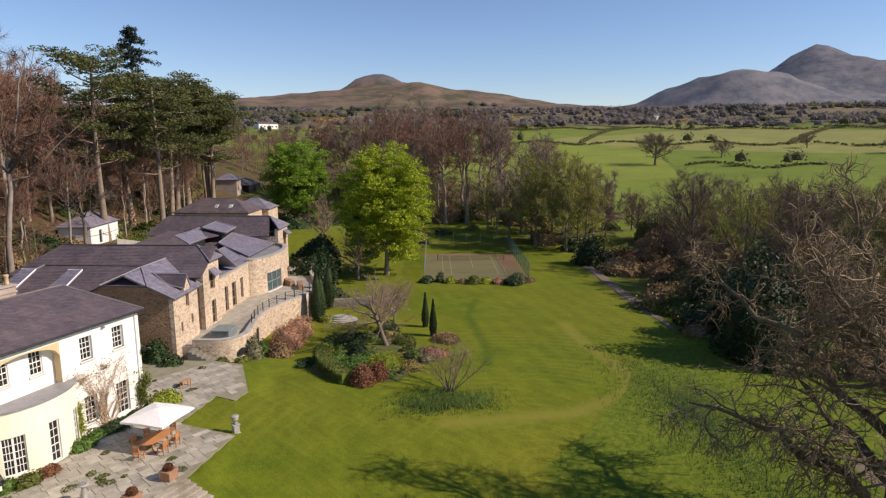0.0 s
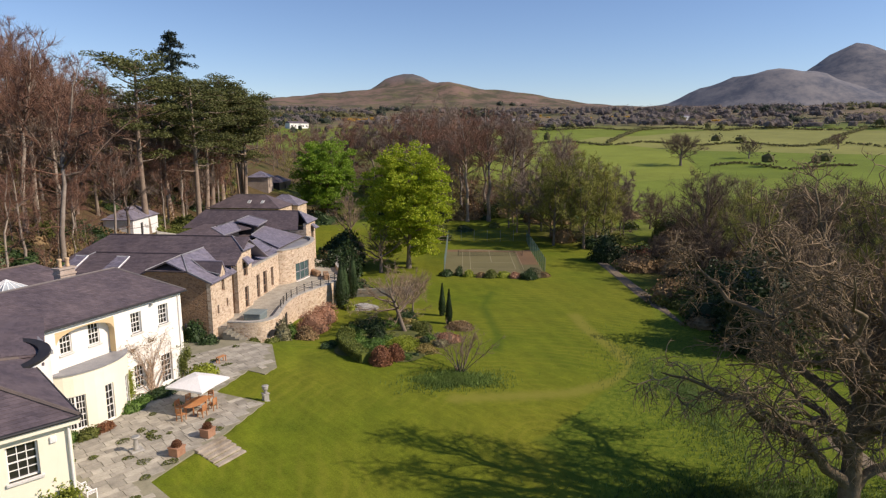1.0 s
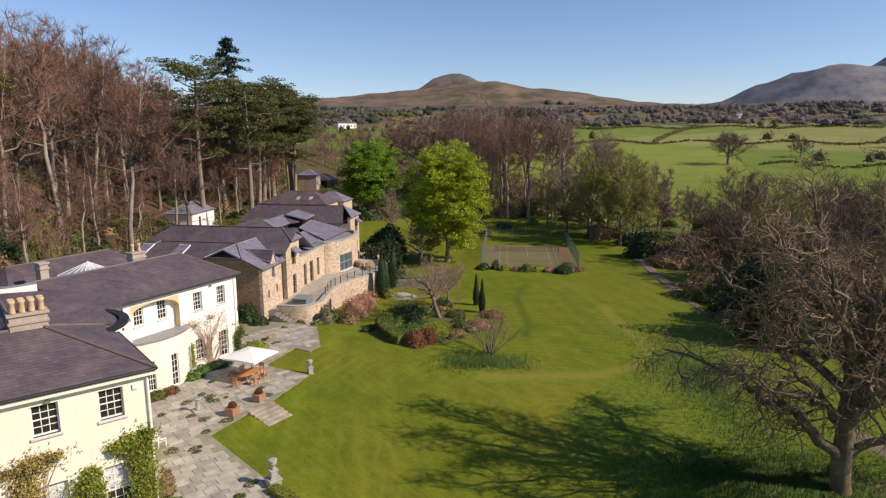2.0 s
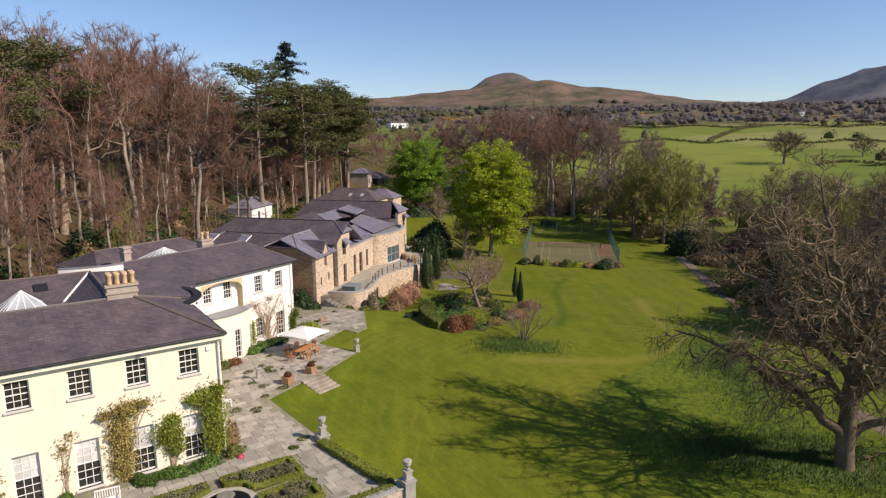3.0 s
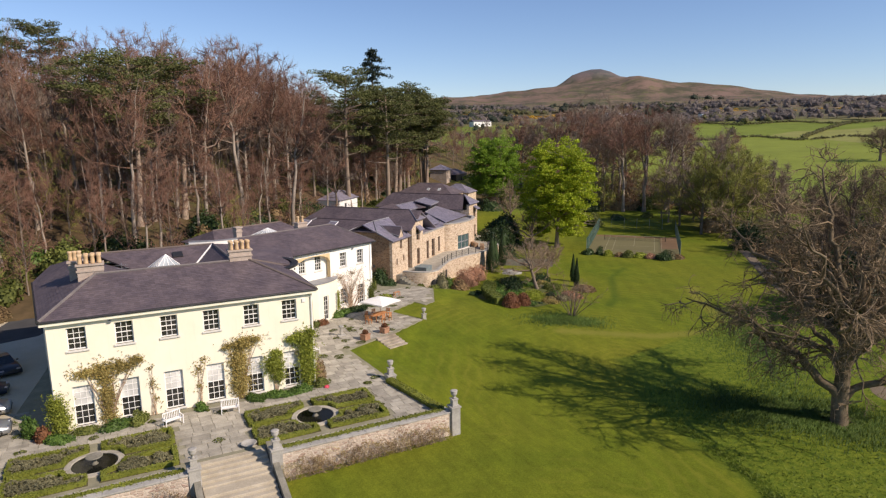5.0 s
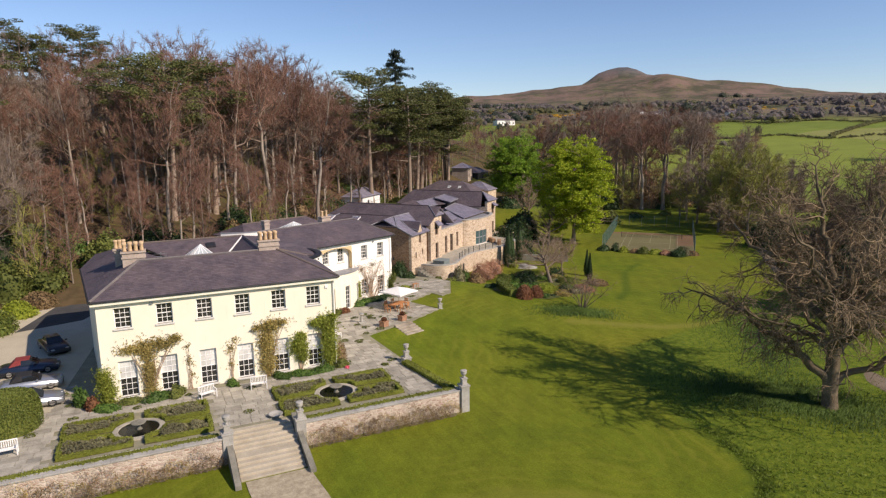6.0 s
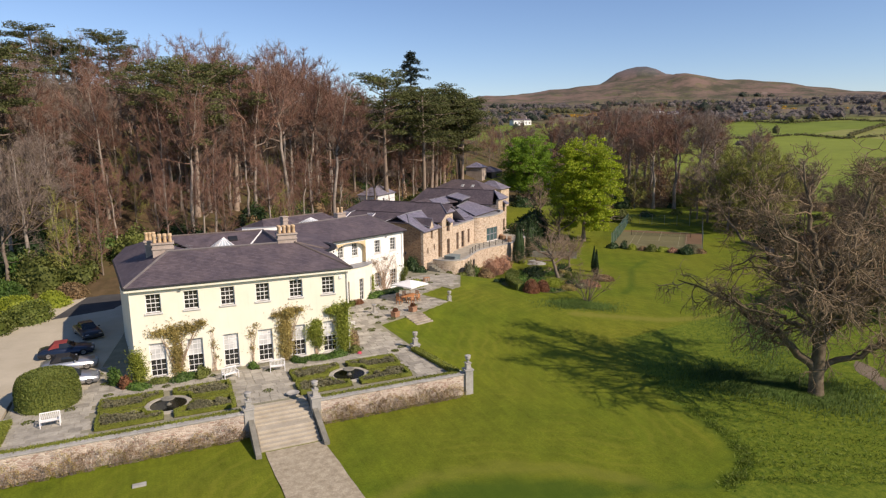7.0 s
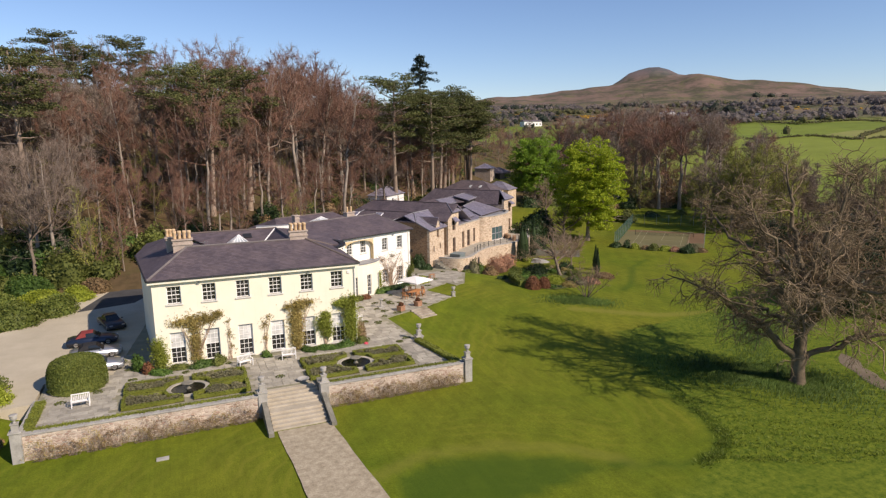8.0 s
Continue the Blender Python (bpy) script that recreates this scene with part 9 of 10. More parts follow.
climber("corner_climber", "dense bright green climber on the house corner", FACE, [(-0.3, 1.3, 0.65, 1.3, 2700), (-0.3, 3.0, 0.62, 1.2, 2500), (-0.7, 4.1, 0.9, 0.5, 1500), (-1.5, 4.1, 0.4, 0.3, 300), (0.1, 4.4, 0.35, 0.35, 350)], IVY_LEAF, 7, 0.09, 0.5)
climber("bare_wisteria", "leafless twisted wisteria trained on the wing", WING, [(-3.6, 2.4, 0.9, 1.6, 150), (-3.2, 4.2, 1.4, 0.6, 160), (-5.0, 4.0, 0.9, 0.6, 90)], STRAW, 8, 0.06, 0.12)
wis = Wood()
g = np.random.default_rng(15)
for k in range(16):
    p = np.array([-3.5 + g.normal(0, 0.12), -0.12, -0.05])
    d = np.array([g.normal(0, 0.45), 0.0, 1.0])
    run, rads = [p], [0.045]
    top = g.uniform(2.8, 5.2)
    while run[-1][2] < top and len(run) < 30:
        d = d + np.array([g.normal(0, 0.3), 0, 0.06])
        if run[-1][2] > 2.6:
            d[0] += 0.14 * np.sign(run[-1][0] + 3.6 + g.normal(0, 0.8))
        d /= np.linalg.norm(d)
        q = run[-1] + d * 0.32
        q[1] = -0.1 - 0.12 * g.uniform()
        q[0] = np.clip(q[0], -6.2, -1.6)
        run.append(q)
        rads.append(max(0.045 - 0.0024 * len(run), 0.012))
        if len(run) > 4:
            a = np.tile(q, (3, 1))
            wis.twigs(a, a + np.c_[g.normal(0, 0.45, 3), -g.uniform(0, 0.25, 3), g.normal(0.05, 0.3, 3)], 0.012)
    wis.tube(run, rads, 4)
o = tagged(wis.mesh("wisteria", BARE_STEM, None, "", WING), "tangle of pale bare wisteria stems on the wing", "climber")
climber("wing_climber", "leafy green climber beside the garden doors", WING, [(-6.0, 1.2, 0.6, 1.1, 1500), (-6.0, 2.2, 0.4, 0.5, 500)], IVY_LEAF, 9, 0.09, 0.6)
climber("end_climber", "mixed climber at the end of the wing", WING, [(-0.4, 1.2, 0.4, 1.2, 800), (0.1, 2.0, 0.4, 0.7, 400)], OLIVE_LEAF, 10, 0.09, 0.4)
# low planting along the house foot
foot = [(-16.0, -0.8, 0.9, 0.5, OLIVE_LEAF), (-14.0, -0.9, 1.2, 0.6, MID_LEAF), (-12.7, -0.9, 0.9, 0.8, OLIVE_LEAF), (-8.5, -0.6, 0.8, 0.4, MID_LEAF), (-4.6, -0.8, 1.0, 0.4, MID_LEAF), (-3.0, -0.9, 1.2, 0.4, MID_LEAF), (-1.2, -1.0, 1.1, 0.5, MID_LEAF), (0.7, -0.6, 0.8, 0.6, OLIVE_LEAF), (1.0, 0.8, 0.7, 1.6, STRAW),
        (-18.6, -0.5, 0.8, 0.9, RED_LEAF), (-19.3, 0.3, 0.8, 1.5, MID_LEAF), (-17.6, -1.4, 1.1, 0.5, MID_LEAF), (1.0, 9.0, 1.0, 0.9, MID_LEAF)]
for k, (x, y, r, h, mt) in enumerate(foot):
    bush("border_plant", "mixed low border planting at the foot of the house", "plant", (x, y, -0.02), (r, r * 0.6, h), mt, 0.08, 0.9, 0.14, 330 + k, "house border plants", 30 * k)
for k, (s, d, r, h, mt) in enumerate([(-10.8, -2.1, 0.9, 0.7, OLIVE_LEAF), (-9.6, -2.2, 0.8, 0.6, RED_LEAF), (-11.8, -1.6, 0.8, 0.8, MID_LEAF), (-6.6, -1.4, 0.9, 0.7, MID_LEAF), (-5.4, -0.9, 0.9, 0.6, MID_LEAF), (-1.6, -0.7, 0.8, 0.5, DARK_LEAF), (-3.4, -0.9, 1.6, 0.5, DARK_LEAF)]):
    p = WING @ Vector((s, d, 0))
    bush("border_plant", "mixed low border planting at the foot of the wing", "plant", (p.x, p.y, -0.02), (r, r * 0.6, h), mt, 0.08, 0.9, 0.14, 350 + k, "wing border plants", 23)
bush("pink_flowers", "cluster of bright pink flowers by the house corner", "flowers", (0.9, -1.3, 0.0), (0.2, 0.2, 0.22), FLOWER, 0.05, 0.8, 0.1, 361)
# dry shoots and creepers at the foot of the garden wall
g = np.random.default_rng(33)
for x0, x1, n in ((-25.5, -10.6, 15), (-4.6, 6.6, 13)):
    for k in range(n):
        x = x0 + (x1 - x0) * (k + g.uniform(0.2, 0.8)) / n
        r = g.uniform(0.7, 1.3)
        q = shell(g, 640, (r, 0.4, g.uniform(0.7, 1.6)), 0.2, k, 0.0) + np.array([0, 0, 0.1])
        v, f = leaf_quads(g, q, 0.06, 0, 0.25)
        w = Wood()
        w.twigs(np.tile([0, 0, -0.1], (40, 1)) + g.normal(0, 0.12, (40, 3)) * [1.5, 0.5, 0], q[:40] * 1.1, 0.012)
        o = thing("wall_rose", "dry leggy rose against the brick garden wall", "shrub", pose(x, -11.05, float(ground_z(x, -11.05))), "wall roses")
        sheet("foliage", v.tolist(), f.tolist(), STRAW if k % 3 else BRONZE_LEAF, o)
        w.mesh("stem", BARK, o)

# ---------------------------------------------------------------- garden furniture and cars
def garden_bench(m, wide=1.2):
    o = thing("garden_bench", "white painted slatted garden bench on the flags", "bench", m, "white benches")
    h = wide / 2
    leg = part("leg", boxes((-0.03, 0.03, -0.03, 0.03, 0, 0.62), bevel=0.006), WHITE, o, "", pose(-h, 0, 0))
    again(leg, "leg", pose(h, 0, 0))
    back_leg = part("leg", boxes((-0.03, 0.03, -0.03, 0.03, 0, 0.95), bevel=0.006), WHITE, o, "", pose(-h, 0.5, 0))
    again(back_leg, "leg", pose(h, 0.5, 0))
    slat = part("seat_slat", boxes((-h, h, -0.035, 0.035, 0, 0.025)), WHITE, o, "", pose(0, 0.06, 0.43))
    for k in range(1, 5):
        again(slat, "seat_slat", pose(0, 0.06 + 0.095 * k, 0.43))
    part("top_rail", boxes((-h, h, 0.48, 0.53, 0.88, 0.96), bevel=0.01), WHITE, o)
    up = part("back_slat", boxes((-0.022, 0.022, -0.01, 0.01, 0.48, 0.88)), WHITE, o, "", pose(-h + 0.12, 0.505, 0))
    n = int(wide / 0.13)
    for k in range(1, n):
        again(up, "back_slat", pose(-h + 0.12 + (wide - 0.24) * k / (n - 1), 0.505, 0))
    arm = part("armrest", boxes((-0.04, 0.04, -0.03, 0.52, 0.62, 0.66), bevel=0.01), WHITE, o, "", pose(-h, 0, 0))
    again(arm, "armrest", pose(h, 0, 0))
    return o


garden_bench(pose(-10.5, -2.7, 0, 0, 0, 20))
garden_bench(pose(-6.75, -2.6, 0, 0, 0, -8))
garden_bench(pose(-23.0, -6.4, 0, 0, 0, 3))
garden_bench(pose(2.6, 7.2, 0, 0, 0, 100))

# teak table, chairs and parasol on the wing terrace
TT = turn_z(11.5, 14.0, 0, 28)
table = thing("garden_table", "oval oiled teak garden table on the flags", "table", TT)
part("tabletop", prism(bmesh.new(), [(1.15 * math.cos(a), 0.62 * math.sin(a)) for a in np.linspace(0, 2 * math.pi, 28, endpoint=False)], 0.70, 0.75), TEAK, table)
leg = part("leg", boxes((-0.04, 0.04, -0.04, 0.04, 0, 0.7)), TEAK, table, "", pose(-0.7, -0.32, 0))
for x, y in ((0.7, -0.32), (0.7, 0.32), (-0.7, 0.32)):
    again(leg, "leg", pose(x, y, 0))
chair = thing("garden_chair", "folding oiled teak garden chair at the table", "chair", TT @ pose(-0.6, -1.0, 0), "chairs round the table")
leg = part("leg", boxes((-0.025, 0.025, -0.025, 0.025, 0, 0.45)), TEAK, chair, "", pose(-0.22, 0.22, 0))
again(leg, "leg", pose(0.22, 0.22, 0))
post = part("back_post", boxes((-0.025, 0.025, -0.025, 0.025, 0, 0.95)), TEAK, chair, "", pose(-0.22, -0.22, 0))
again(post, "back_post", pose(0.22, -0.22, 0))
slat = part("seat_slat", boxes((-0.24, 0.24, -0.04, 0.04, 0.43, 0.46)), TEAK, chair, "", pose(0, -0.18, 0))
for k in range(1, 5):
    again(slat, "seat_slat", pose(0, -0.18 + 0.1 * k, 0))
bs = part("back_slat", boxes((-0.2, 0.2, -0.015, 0.015, -0.035, 0.035)), TEAK, chair, "", pose(0, -0.22, 0.6))
for k in range(1, 4):
    again(bs, "back_slat", pose(0, -0.22, 0.6 + 0.1 * k))
for x, y, r in ((0.55, -1.0, 5), (-0.55, 1.0, 180), (0.6, 1.0, 172), (-1.6, 0, -90), (1.6, 0.1, 92)):
    copy_thing(chair, TT @ pose(x, y, 0, 0, 0, r))
parasol = thing("garden_parasol", "large square white canvas parasol over the table", "parasol", turn_z(12.0, 14.6, 0, 28))
part("pole", rail(bmesh.new(), [(0, 0, 0), (0, 0, 2.45)], 0.03, 8), TEAK, parasol)
part("base", boxes((-0.3, 0.3, -0.3, 0.3, 0, 0.09), bevel=0.02), COPING, parasol)
bm = bmesh.new()
h = 1.6
tip = bm.verts.new((0, 0, 2.45))
edge_v = []
for k in range(4):
    (ax, ay), (bx, by) = ((-h, -h), (h, -h), (h, h), (-h, h))[k], ((h, -h), (h, h), (-h, h), (-h, -h))[k]
    edge_v += [bm.verts.new((ax, ay, 1.95)), bm.verts.new(((ax + bx) / 2, (ay + by) / 2, 2.0))]
for a, b in zip(edge_v, edge_v[1:] + edge_v[:1]):
    bm.faces.new((a, b, tip))
hem = [bm.verts.new((v.co.x, v.co.y, v.co.z - 0.14)) for v in edge_v]
for k in range(8):
    bm.faces.new((edge_v[k], edge_v[(k + 1) % 8], hem[(k + 1) % 8], hem[k]))
part("canopy", bm, CANVAS, parasol, "taut white canvas")
for k in range(4):
    x, y = ((-h, -h), (h, -h), (h, h), (-h, h))[k]
    part("rib", rail(bmesh.new(), [(0, 0, 2.38), (x * 0.97, y * 0.97, 1.91)], 0.014, 5), TEAK, parasol)
stool = thing("wooden_stool", "small brown wooden stool on the brick paving", "stool", turn_z(17.4, 22.5, 0, 20))
part("seat", boxes((-0.45, 0.45, -0.2, 0.2, 0.5, 0.55), bevel=0.01), TEAK, stool)
leg = part("leg", boxes((-0.03, 0.03, -0.03, 0.03, 0, 0.5)), TEAK, stool, "", pose(-0.4, -0.15, 0))
for x, y in ((0.4, -0.15), (0.4, 0.15), (-0.4, 0.15)):
    again(leg, "leg", pose(x, y, 0))


def tub(m, seed):
    o = thing("terracotta_planter", "square terracotta planter holding a dark reddish shrub", "planter", m, "terracotta planters")
    part("pot", boxes((-0.36, 0.36, -0.36, 0.36, 0, 0.5), (-0.4, 0.4, -0.4, 0.4, 0.5, 0.6), bevel=0.015), TERRACOTTA, o)
    g = np.random.default_rng(seed)
    vs, fs = core((0.3, 0.3, 0.32), 0.03, seed, 2)
    v, f = leaf_quads(g, shell(g, 700, (0.3, 0.3, 0.32), 0.03, seed), 0.05)
    sheet("small_shrub", vs + v.tolist(), fs + (f + len(vs)).tolist(), RED_LEAF, o, "dark reddish evergreen", pose(0, 0, 0.68))


tub(pose(10.4, 9.6, 0, 0, 0, 25), 1)
tub(pose(7.9, 8.5, 0, 0, 0, 25), 2)
dial = thing("sundial", "pale stone sundial pedestal on the terrace", "sundial", pose(6.2, 10.8, 0))
part("base", boxes((-0.4, 0.4, -0.4, 0.4, 0, 0.12), bevel=0.02), COPING, dial)
part("baluster", lathe(bmesh.new(), [(0.22, 0.12), (0.14, 0.2), (0.18, 0.45), (0.12, 0.75), (0.16, 0.85), (0.28, 0.92), (0.28, 1.0)], 14), COPING, dial, "", None, True)
part("dial_plate", lathe(bmesh.new(), [(0.2, 1.0), (0.2, 1.02), (0.02, 1.025)], 16), METAL, dial)
bird_bath = thing("bird_bath", "low round stone dish at the stair head", "bird bath", pose(-6.5, -8.1, 0))
part("dish", lathe(bmesh.new(), [(0.3, 0.0), (0.34, 0.1), (0.52, 0.2), (0.48, 0.22), (0.2, 0.12)], 18), COPING, bird_bath)
tagged(part("ground_plate", boxes((-0.4, 0.4, -0.2, 0.2, -0.05, 0.06), bevel=0.01), COPING, None, "", pose(-17.3, -14.4, float(ground_z(-17.3, -14.4)))), "small pale stone plate set in the lawn", "plate")
lant_post = thing("carriage_lamp", "black iron wall lantern on the wing", "lamp", WING @ pose(0.05, -0.12, 4.3))
part("bracket", rail(bmesh.new(), [(0, 0.15, 0.2), (0, -0.15, 0.35), (0, -0.2, 0.3)], 0.02, 6), DARK_METAL, lant_post)
part("lantern", lathe(bmesh.new(), [(0.06, 0.0), (0.12, 0.08), (0.12, 0.3), (0.03, 0.42)], 6, 0, -0.2), DARK_METAL, lant_post)


def car(m, paint, label, hood, length=4.1, wide=1.75, open_top=False):
    """A small car, nose towards +x."""
    o = thing("parked_car", label, "car", m, "cars in the yard")
    h = wide / 2
    prof = [(-length / 2, 0.42), (-length / 2 + 0.06, 0.74), (-length / 2 + 0.5, 0.86), (-0.35, 0.88), (0.55, 0.86), (length / 2 - 0.7, 0.76), (length / 2 - 0.12, 0.6), (length / 2, 0.42), (length / 2 - 0.1, 0.2), (-length / 2 + 0.1, 0.2)]
    bm = bmesh.new()
    rings = []
    for y, shrink in ((-h, 0.93), (-h * 0.86, 1.0), (h * 0.86, 1.0), (h, 0.93)):
        rings.append([bm.verts.new((x * (1.0 if shrink == 1.0 else 0.985), y, 0.2 + (z - 0.2) * shrink)) for x, z in prof])
    n = len(prof)
    for a, b in zip(rings, rings[1:]):
        for k in range(n):
            bm.faces.new((a[k], a[(k + 1) % n], b[(k + 1) % n], b[k]))
    bm.faces.new(rings[0][::-1])
    bm.faces.new(rings[-1])
    bmesh.ops.bevel(bm, geom=[e for e in bm.edges if e.calc_face_angle(0) > 0.5], offset=0.05, segments=2, affect="EDGES")
    part("body", bm, paint, o, "", None, True)
    w = h * 0.80
    bm = bmesh.new()
    low = [bm.verts.new(p) for p in ((-1.35, -w, 0.85), (0.75, -w, 0.85), (0.75, w, 0.85), (-1.35, w, 0.85))]
    top = [bm.verts.new(p) for p in ((-0.85, -w * 0.82, 1.28), (0.1, -w * 0.82, 1.30), (0.1, w * 0.82, 1.30), (-0.85, w * 0.82, 1.28))]
    for k in range(4):
        bm.faces.new((low[k], low[(k + 1) % 4], top[(k + 1) % 4], top[k]))
    bm.faces.new(top)
    part("glasshouse", bm, CAR_GLASS, o, "dark car windows")
    part("roof", boxes((-0.95, 0.12, -w * 0.84, w * 0.84, 1.28, 1.34), bevel=0.025), hood, o, "car roof")
    if hood in (RED_HOOD, BLACK_HOOD):
        bm = bmesh.new()
        vs = [bm.verts.new(p) for p in ((-1.4, -w * 1.01, 0.86), (-0.5, -w * 1.01, 0.98), (-0.5, -w * 0.86, 1.3), (-0.95, -w * 0.85, 1.3), (-1.4, w * 1.01, 0.86), (-0.5, w * 1.01, 0.98), (-0.5, w * 0.86, 1.3), (-0.95, w * 0.85, 1.3))]
        for f in ((0, 1, 2, 3), (7, 6, 5, 4), (0, 3, 7, 4), (3, 2, 6, 7)):
            bm.faces.new([vs[i] for i in f])
        part("soft_top", bm, hood, o, "folding fabric roof")
    wheel = None
    for x in (-length * 0.31, length * 0.31):
        for s in (-1, 1):
            at = pose(x, s * (h - 0.1), 0.31, 90, 0, 0)
            if wheel is None:
                wheel = part("wheel", lathe(bmesh.new(), [(0.2, -0.1), (0.3, -0.1), (0.315, -0.06), (0.315, 0.06), (0.3, 0.1), (0.2, 0.1)], 20), RUBBER, o, "", at, True)
                rim = part("rim", lathe(bmesh.new(), [(0.19, -0.105), (0.2, -0.09), (0.2, 0.09), (0.19, 0.105)], 20), ALLOY, wheel)
                hub = part("hub", boxes(*[(-0.17, 0.17, -0.025, 0.025, -0.112, 0.112)]), GUTTER, wheel)
            else:
                w2 = again(wheel, "wheel", at)
                again(rim, "rim", Matrix(), w2)
                again(hub, "hub", Matrix(), w2)
    for s in (-1, 1):
        part("headlight", boxes((length / 2 - 0.22, length / 2 - 0.03, s * h * 0.68 - 0.16, s * h * 0.68 + 0.16, 0.56, 0.66), bevel=0.03), ALLOY, o)
        part("door_mirror", boxes((0.45, 0.58, s * h - 0.02, s * h + 0.16 * s, 0.88, 1.0) if s > 0 else (0.45, 0.58, s * h - 0.16, s * h + 0.02, 0.88, 1.0), bevel=0.03), paint, o)
    part("bumper", boxes((length / 2 - 0.1, length / 2 + 0.03, -h * 0.7, h * 0.7, 0.3, 0.42), bevel=0.03), GUTTER, o)
    return o


car(turn_z(-22.6, 1.9, 0, 4), SILVER, "silver open sports car parked on the gravel", BLACK_HOOD)
car(turn_z(-23.2, 5.9, 0, 3), SILVER, "silver convertible with dark fabric roof on the gravel", BLACK_HOOD, 4.4)
car(turn_z(-23.9, 10.2, 0, 2), NAVY, "dark blue convertible with red fabric roof on the gravel", RED_HOOD, 4.5)
car(turn_z(-22.7, 16.0, 0, -70), BLACK, "black saloon parked in the shade of the house", BLACK, 4.5)

# ---------------------------------------------------------------- fields, hedgerows, far houses
def far_point(az, r):
    a = math.radians(az)
    return -8 + r * math.sin(a), -38 + r * math.cos(a)


BALL_V, BALL_F = core((1, 1, 1), 0.0, 1, 1, 1.0)
BALL_V, BALL_F = np.array(BALL_V), np.array(BALL_F)


def far_trees(name, label, category, rows, mat, seed, leaf=1.0):
    """Many distant crowns in one sheet of foliage: rows of (x, y, radius, height)."""
    g = np.random.default_rng(seed)
    V, F, n = [], [], 0
    for k, (x, y, r, h) in enumerate(rows):
        at = np.array([x, y, float(ground_z(x, y)) + h * 0.42])
        size = np.array([r, r * g.uniform(0.75, 1.2), h * 0.56])
        body = BALL_V * (0.8 + 0.12 * lump(BALL_V, k) + g.uniform(-0.1, 0.1, len(BALL_V)))[:, None] * size + at
        d = shell(g, int(16 + 7 * r), size, 0.16, k, -0.5) * 1.03 + at
        v, f = leaf_quads(g, d, leaf * (0.34 + 0.05 * r), 0, 0.7)
        V += [body, v]
        F += (BALL_F + n).tolist()
        F += (f + n + len(body)).tolist()
        n += len(body) + len(v)
    return tagged(sheet(name, np.concatenate(V).tolist(), F, mat), label, category, kind="stuff")


g = np.random.default_rng(200)
# Far foliage is lightened and greyed, so its colours carry distance haze.
HAZE_BROWN = leafy("hazed_brown_twigs", (0.165, 0.14, 0.13), (0.24, 0.21, 0.19), 0.85, 0.45)
HAZE_DARK = leafy("hazed_dark_foliage", (0.045, 0.058, 0.042), (0.08, 0.098, 0.065), 0.8, 0.45)
HAZE_OLIVE = leafy("hazed_olive_foliage", (0.14, 0.14, 0.06), (0.21, 0.20, 0.09), 0.8, 0.45)
hedges, belts, darks, olives = [], [], [], []
for r, a0, a1, size in ((292, 66, 76, 0.7), (405, 50, 92, 1.1), (560, 44, 92, 1.6)):
    az = a0
    while az < a1:
        rr_h = r * (1 + 0.03 * math.sin(az * 0.9 + r)) + g.normal(0, 1.2)
        if g.uniform() > 0.06:
            hedges.append((*far_point(az, rr_h), size * g.uniform(0.7, 1.3), size * g.uniform(0.9, 1.5)))
        if g.uniform() < 0.03:
            olives.append((*far_point(az, rr_h), g.uniform(2.5, 4.5), g.uniform(5, 9)))
        az += math.degrees(size * 1.3 / r)
for az, r0, r1 in ((58, 405, 560), (74, 405, 560), (83, 300, 405)):
    r = r0
    while r < r1:
        hedges.append((*far_point(az + 0.02 * (r - r0), r), g.uniform(1.0, 1.8), g.uniform(1.6, 2.8)))
        r += 2.4
for k in range(165):
    az, r = g.uniform(20, 95), 570 + 800 * g.uniform() ** 1.3
    lie, kind = g.uniform(-0.5, 0.5), g.uniform()
    for j in range(int(g.integers(6, 15))):
        u, v_ = g.normal(0, 24), g.normal(0, 5)
        x, y = far_point(az + math.degrees(u / r), r + v_ + u * lie)
        q = (x, y, g.uniform(3.0, 6.4) * (0.8 + r / 2200), g.uniform(4.5, 9.5) * (0.8 + r / 2600))
        (belts if kind < 0.7 else darks if kind < 0.8 else olives).append(q)
for k in range(26):
    az, r = g.uniform(22, 47), 335 + 230 * g.uniform()
    for j in range(7):
        u = g.normal(0, 16)
        x, y = far_point(az + math.degrees(u / r), r + g.normal(0, 5))
        (belts if k % 5 else darks).append((x, y, g.uniform(1.8, 3.4), g.uniform(3.5, 7.0)))
for x, y, r, h in ((484, 424, 9, 17), (492, 416, 8, 15), (476, 432, 8, 14), (500, 600, 9, 14), (330, 470, 7, 10), (318, 476, 6, 9), (1262, 1057, 15, 16), (1290, 1040, 14, 14), (1310, 1020, 11, 12)):
    darks.append((x, y, r, h))
HOMES = ((294, 461, -30, 20, 7, 4.0), (507, 389, -52, 10, 7, 4.6), (518, 383, -30, 6, 6, 3.4), (472, 455, -40, 12, 7, 4.5), (494, 503, -40, 16, 7, 4.5), (683, 290, -65, 9, 7, 4.0))


def in_view(row):
    """Not standing just before a house."""
    return not any(abs((row[0] - h[0]) * h[1] - (row[1] - h[1]) * h[0]) / math.hypot(h[0], h[1]) < h[3] * 0.6 + row[2] and -40 < (row[0] - h[0]) * h[0] / math.hypot(h[0], h[1]) + (row[1] - h[1]) * h[1] / math.hypot(h[0], h[1]) < 6 for h in HOMES)


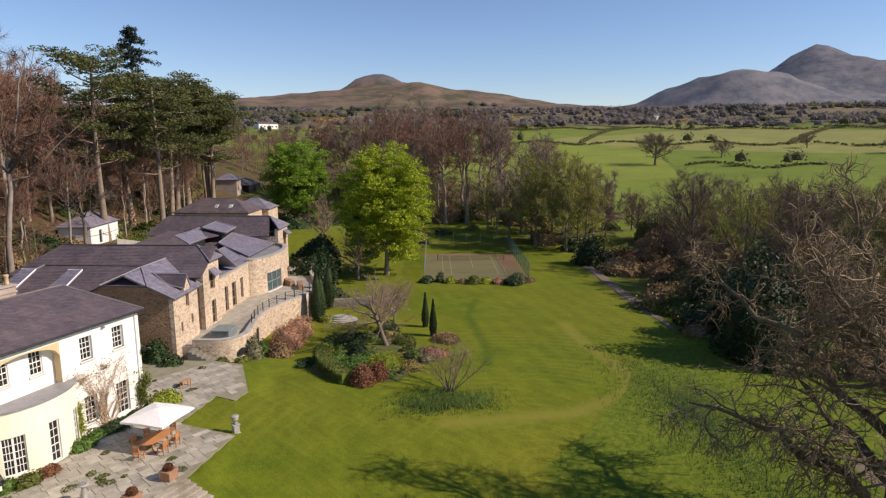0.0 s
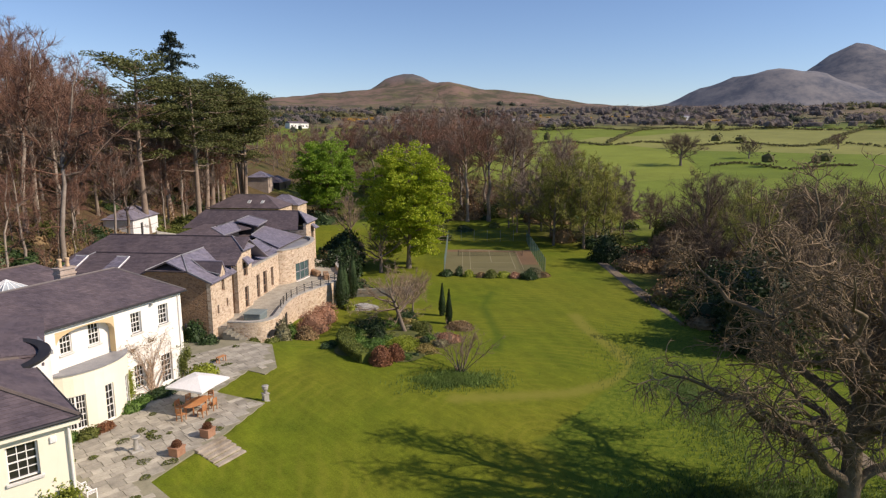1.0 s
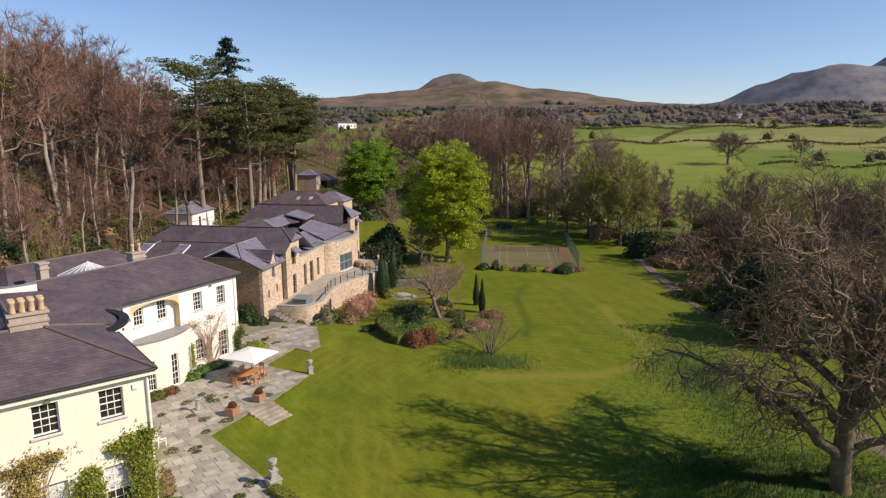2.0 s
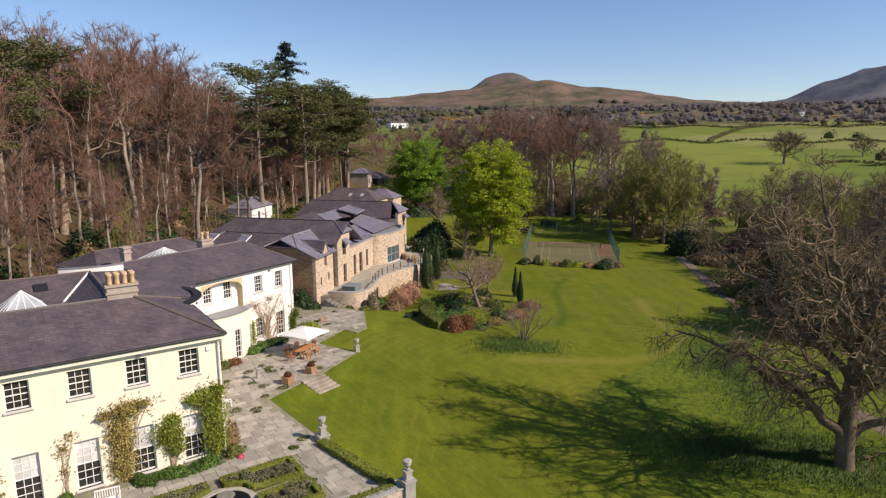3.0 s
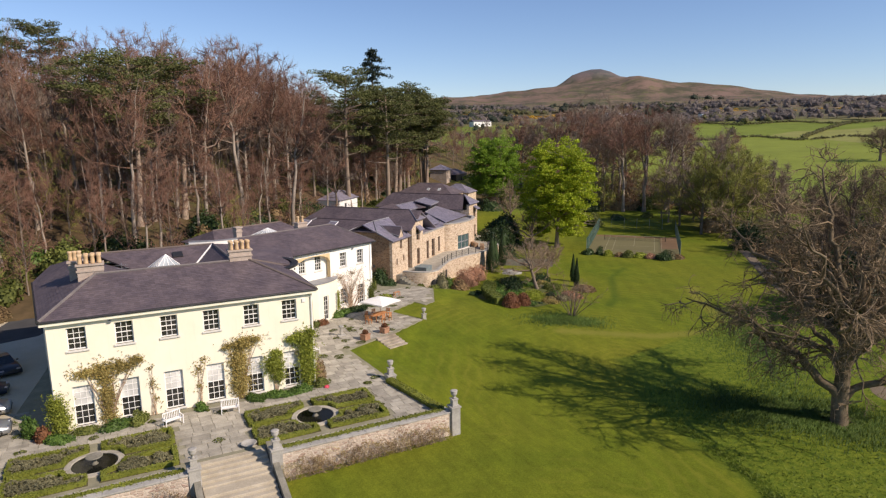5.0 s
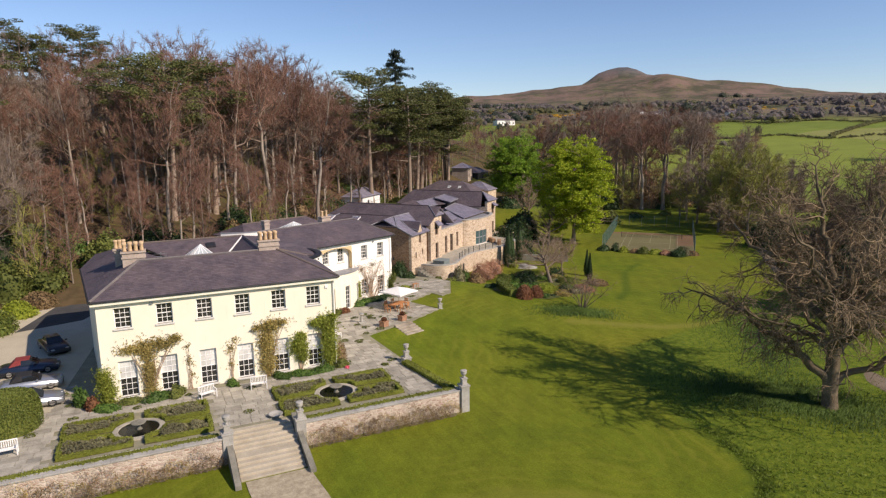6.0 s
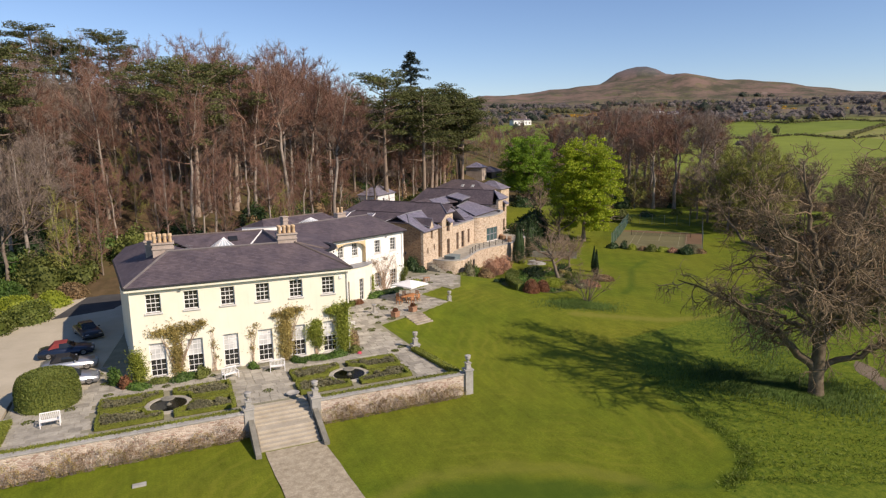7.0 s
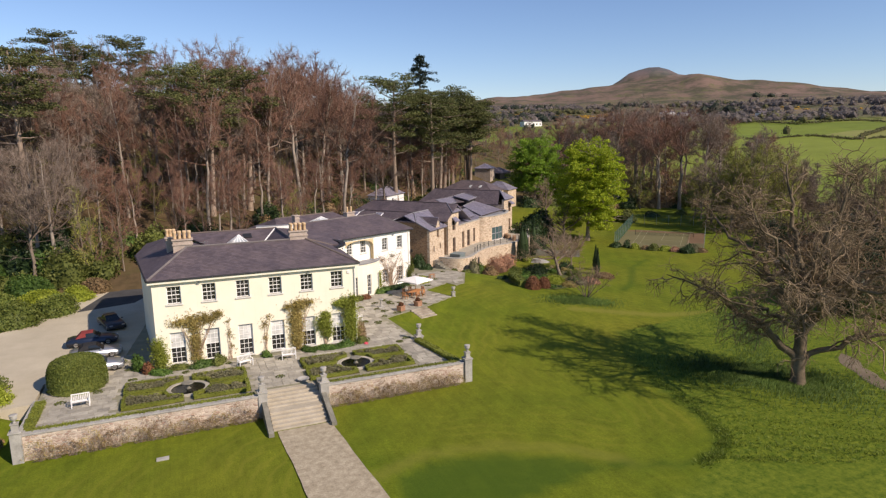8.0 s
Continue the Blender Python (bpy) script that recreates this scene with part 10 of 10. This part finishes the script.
hedges, belts, olives = (list(filter(in_view, rows_)) for rows_ in (hedges, belts, olives))
far_trees("hedgerow", "dark hedgerows dividing the green fields", "hedge", hedges, HAZE_OLIVE, 1, 1.0)
far_trees("far_woods", "bare brown woods beyond the fields", "woods", belts, HAZE_BROWN, 2)
far_trees("far_evergreens", "dark evergreen clumps beyond the fields", "woods", darks, HAZE_DARK, 3)
far_trees("far_copses", "olive green copses beyond the fields", "woods", olives, HAZE_OLIVE, 4)
gorse = [(*far_point(g.normal(31.5, 2.2), g.normal(900, 25)), g.uniform(3, 6), g.uniform(2, 3)) for k in range(90)]
gorse += [(*far_point(g.normal(35.5, 2.5), g.normal(760, 30)), g.uniform(2, 5), g.uniform(2, 3)) for k in range(30)]
gorse += [(*far_point(g.uniform(50, 70), g.normal(800, 50)), g.uniform(2, 5), g.uniform(2, 3)) for k in range(22)]
far_trees("gorse_scrub", "orange-yellow gorse in bloom on the far slope", "gorse", gorse, GORSE, 5)
# the lone field trees
fk = bare_kind(91, 11, 0.35, 0.2, 13.0, 10, 7, 5, 1.1, 7, BARK, TWIG_GREY, 0.03, 4, 0.45, name="field_tree", label="lone spreading bare tree in a green field", group="field trees")
for x, y, s in ((252.0, 90.9, 1.15), (294.8, 79.0, 0.75), (330, 130, 0.7), (360, 60, 0.7), (345, 20, 0.8)):
    o = copy_thing(fk, pose(*on_ground(x, y), 0, 0, x))
    o.scale = (s * 1.3, s * 1.3, s)
for c in (*fk.children_recursive, fk):
    bpy.data.objects.remove(c)


def far_house(x, y, turn, w, d, h, label):
    o = thing("far_house", label, "house", turn_z(x, y, float(ground_z(x, y)), turn), "far houses")
    part("wall", boxes((-w / 2, w / 2, -d / 2, d / 2, -2, h)), WHITE, o)
    bm = bmesh.new()
    vs = [bm.verts.new(p) for p in ((-w / 2 - 0.4, -d / 2 - 0.4, h), (w / 2 + 0.4, -d / 2 - 0.4, h), (w / 2 + 0.4, d / 2 + 0.4, h), (-w / 2 - 0.4, d / 2 + 0.4, h), (-w / 2 - 0.2, 0, h + d * 0.24), (w / 2 + 0.2, 0, h + d * 0.24))]
    for f in ((0, 1, 5, 4), (2, 3, 4, 5), (3, 0, 4), (1, 2, 5), (3, 2, 1, 0)):
        bm.faces.new([vs[i] for i in f])
    part("roof", bm, SLATE, o)
    n = max(2, int(w / 4))
    for k in range(n):
        part("window", boxes((-0.7, 0.7, -0.06, 0.05, 1.0, 2.2)), GLASS, o, "", pose(-w / 2 + (k + 0.5) * w / n, -d / 2, 0))
    part("chimney", boxes((w * 0.3, w * 0.3 + 0.9, -0.4, 0.5, h + d * 0.2, h + d * 0.24 + 1.3)), CEMENT, o)


for x, y, t, w, d, h in HOMES:
    far_house(x, y, t + 35, w, d, h, "white house with slate roof among far trees")
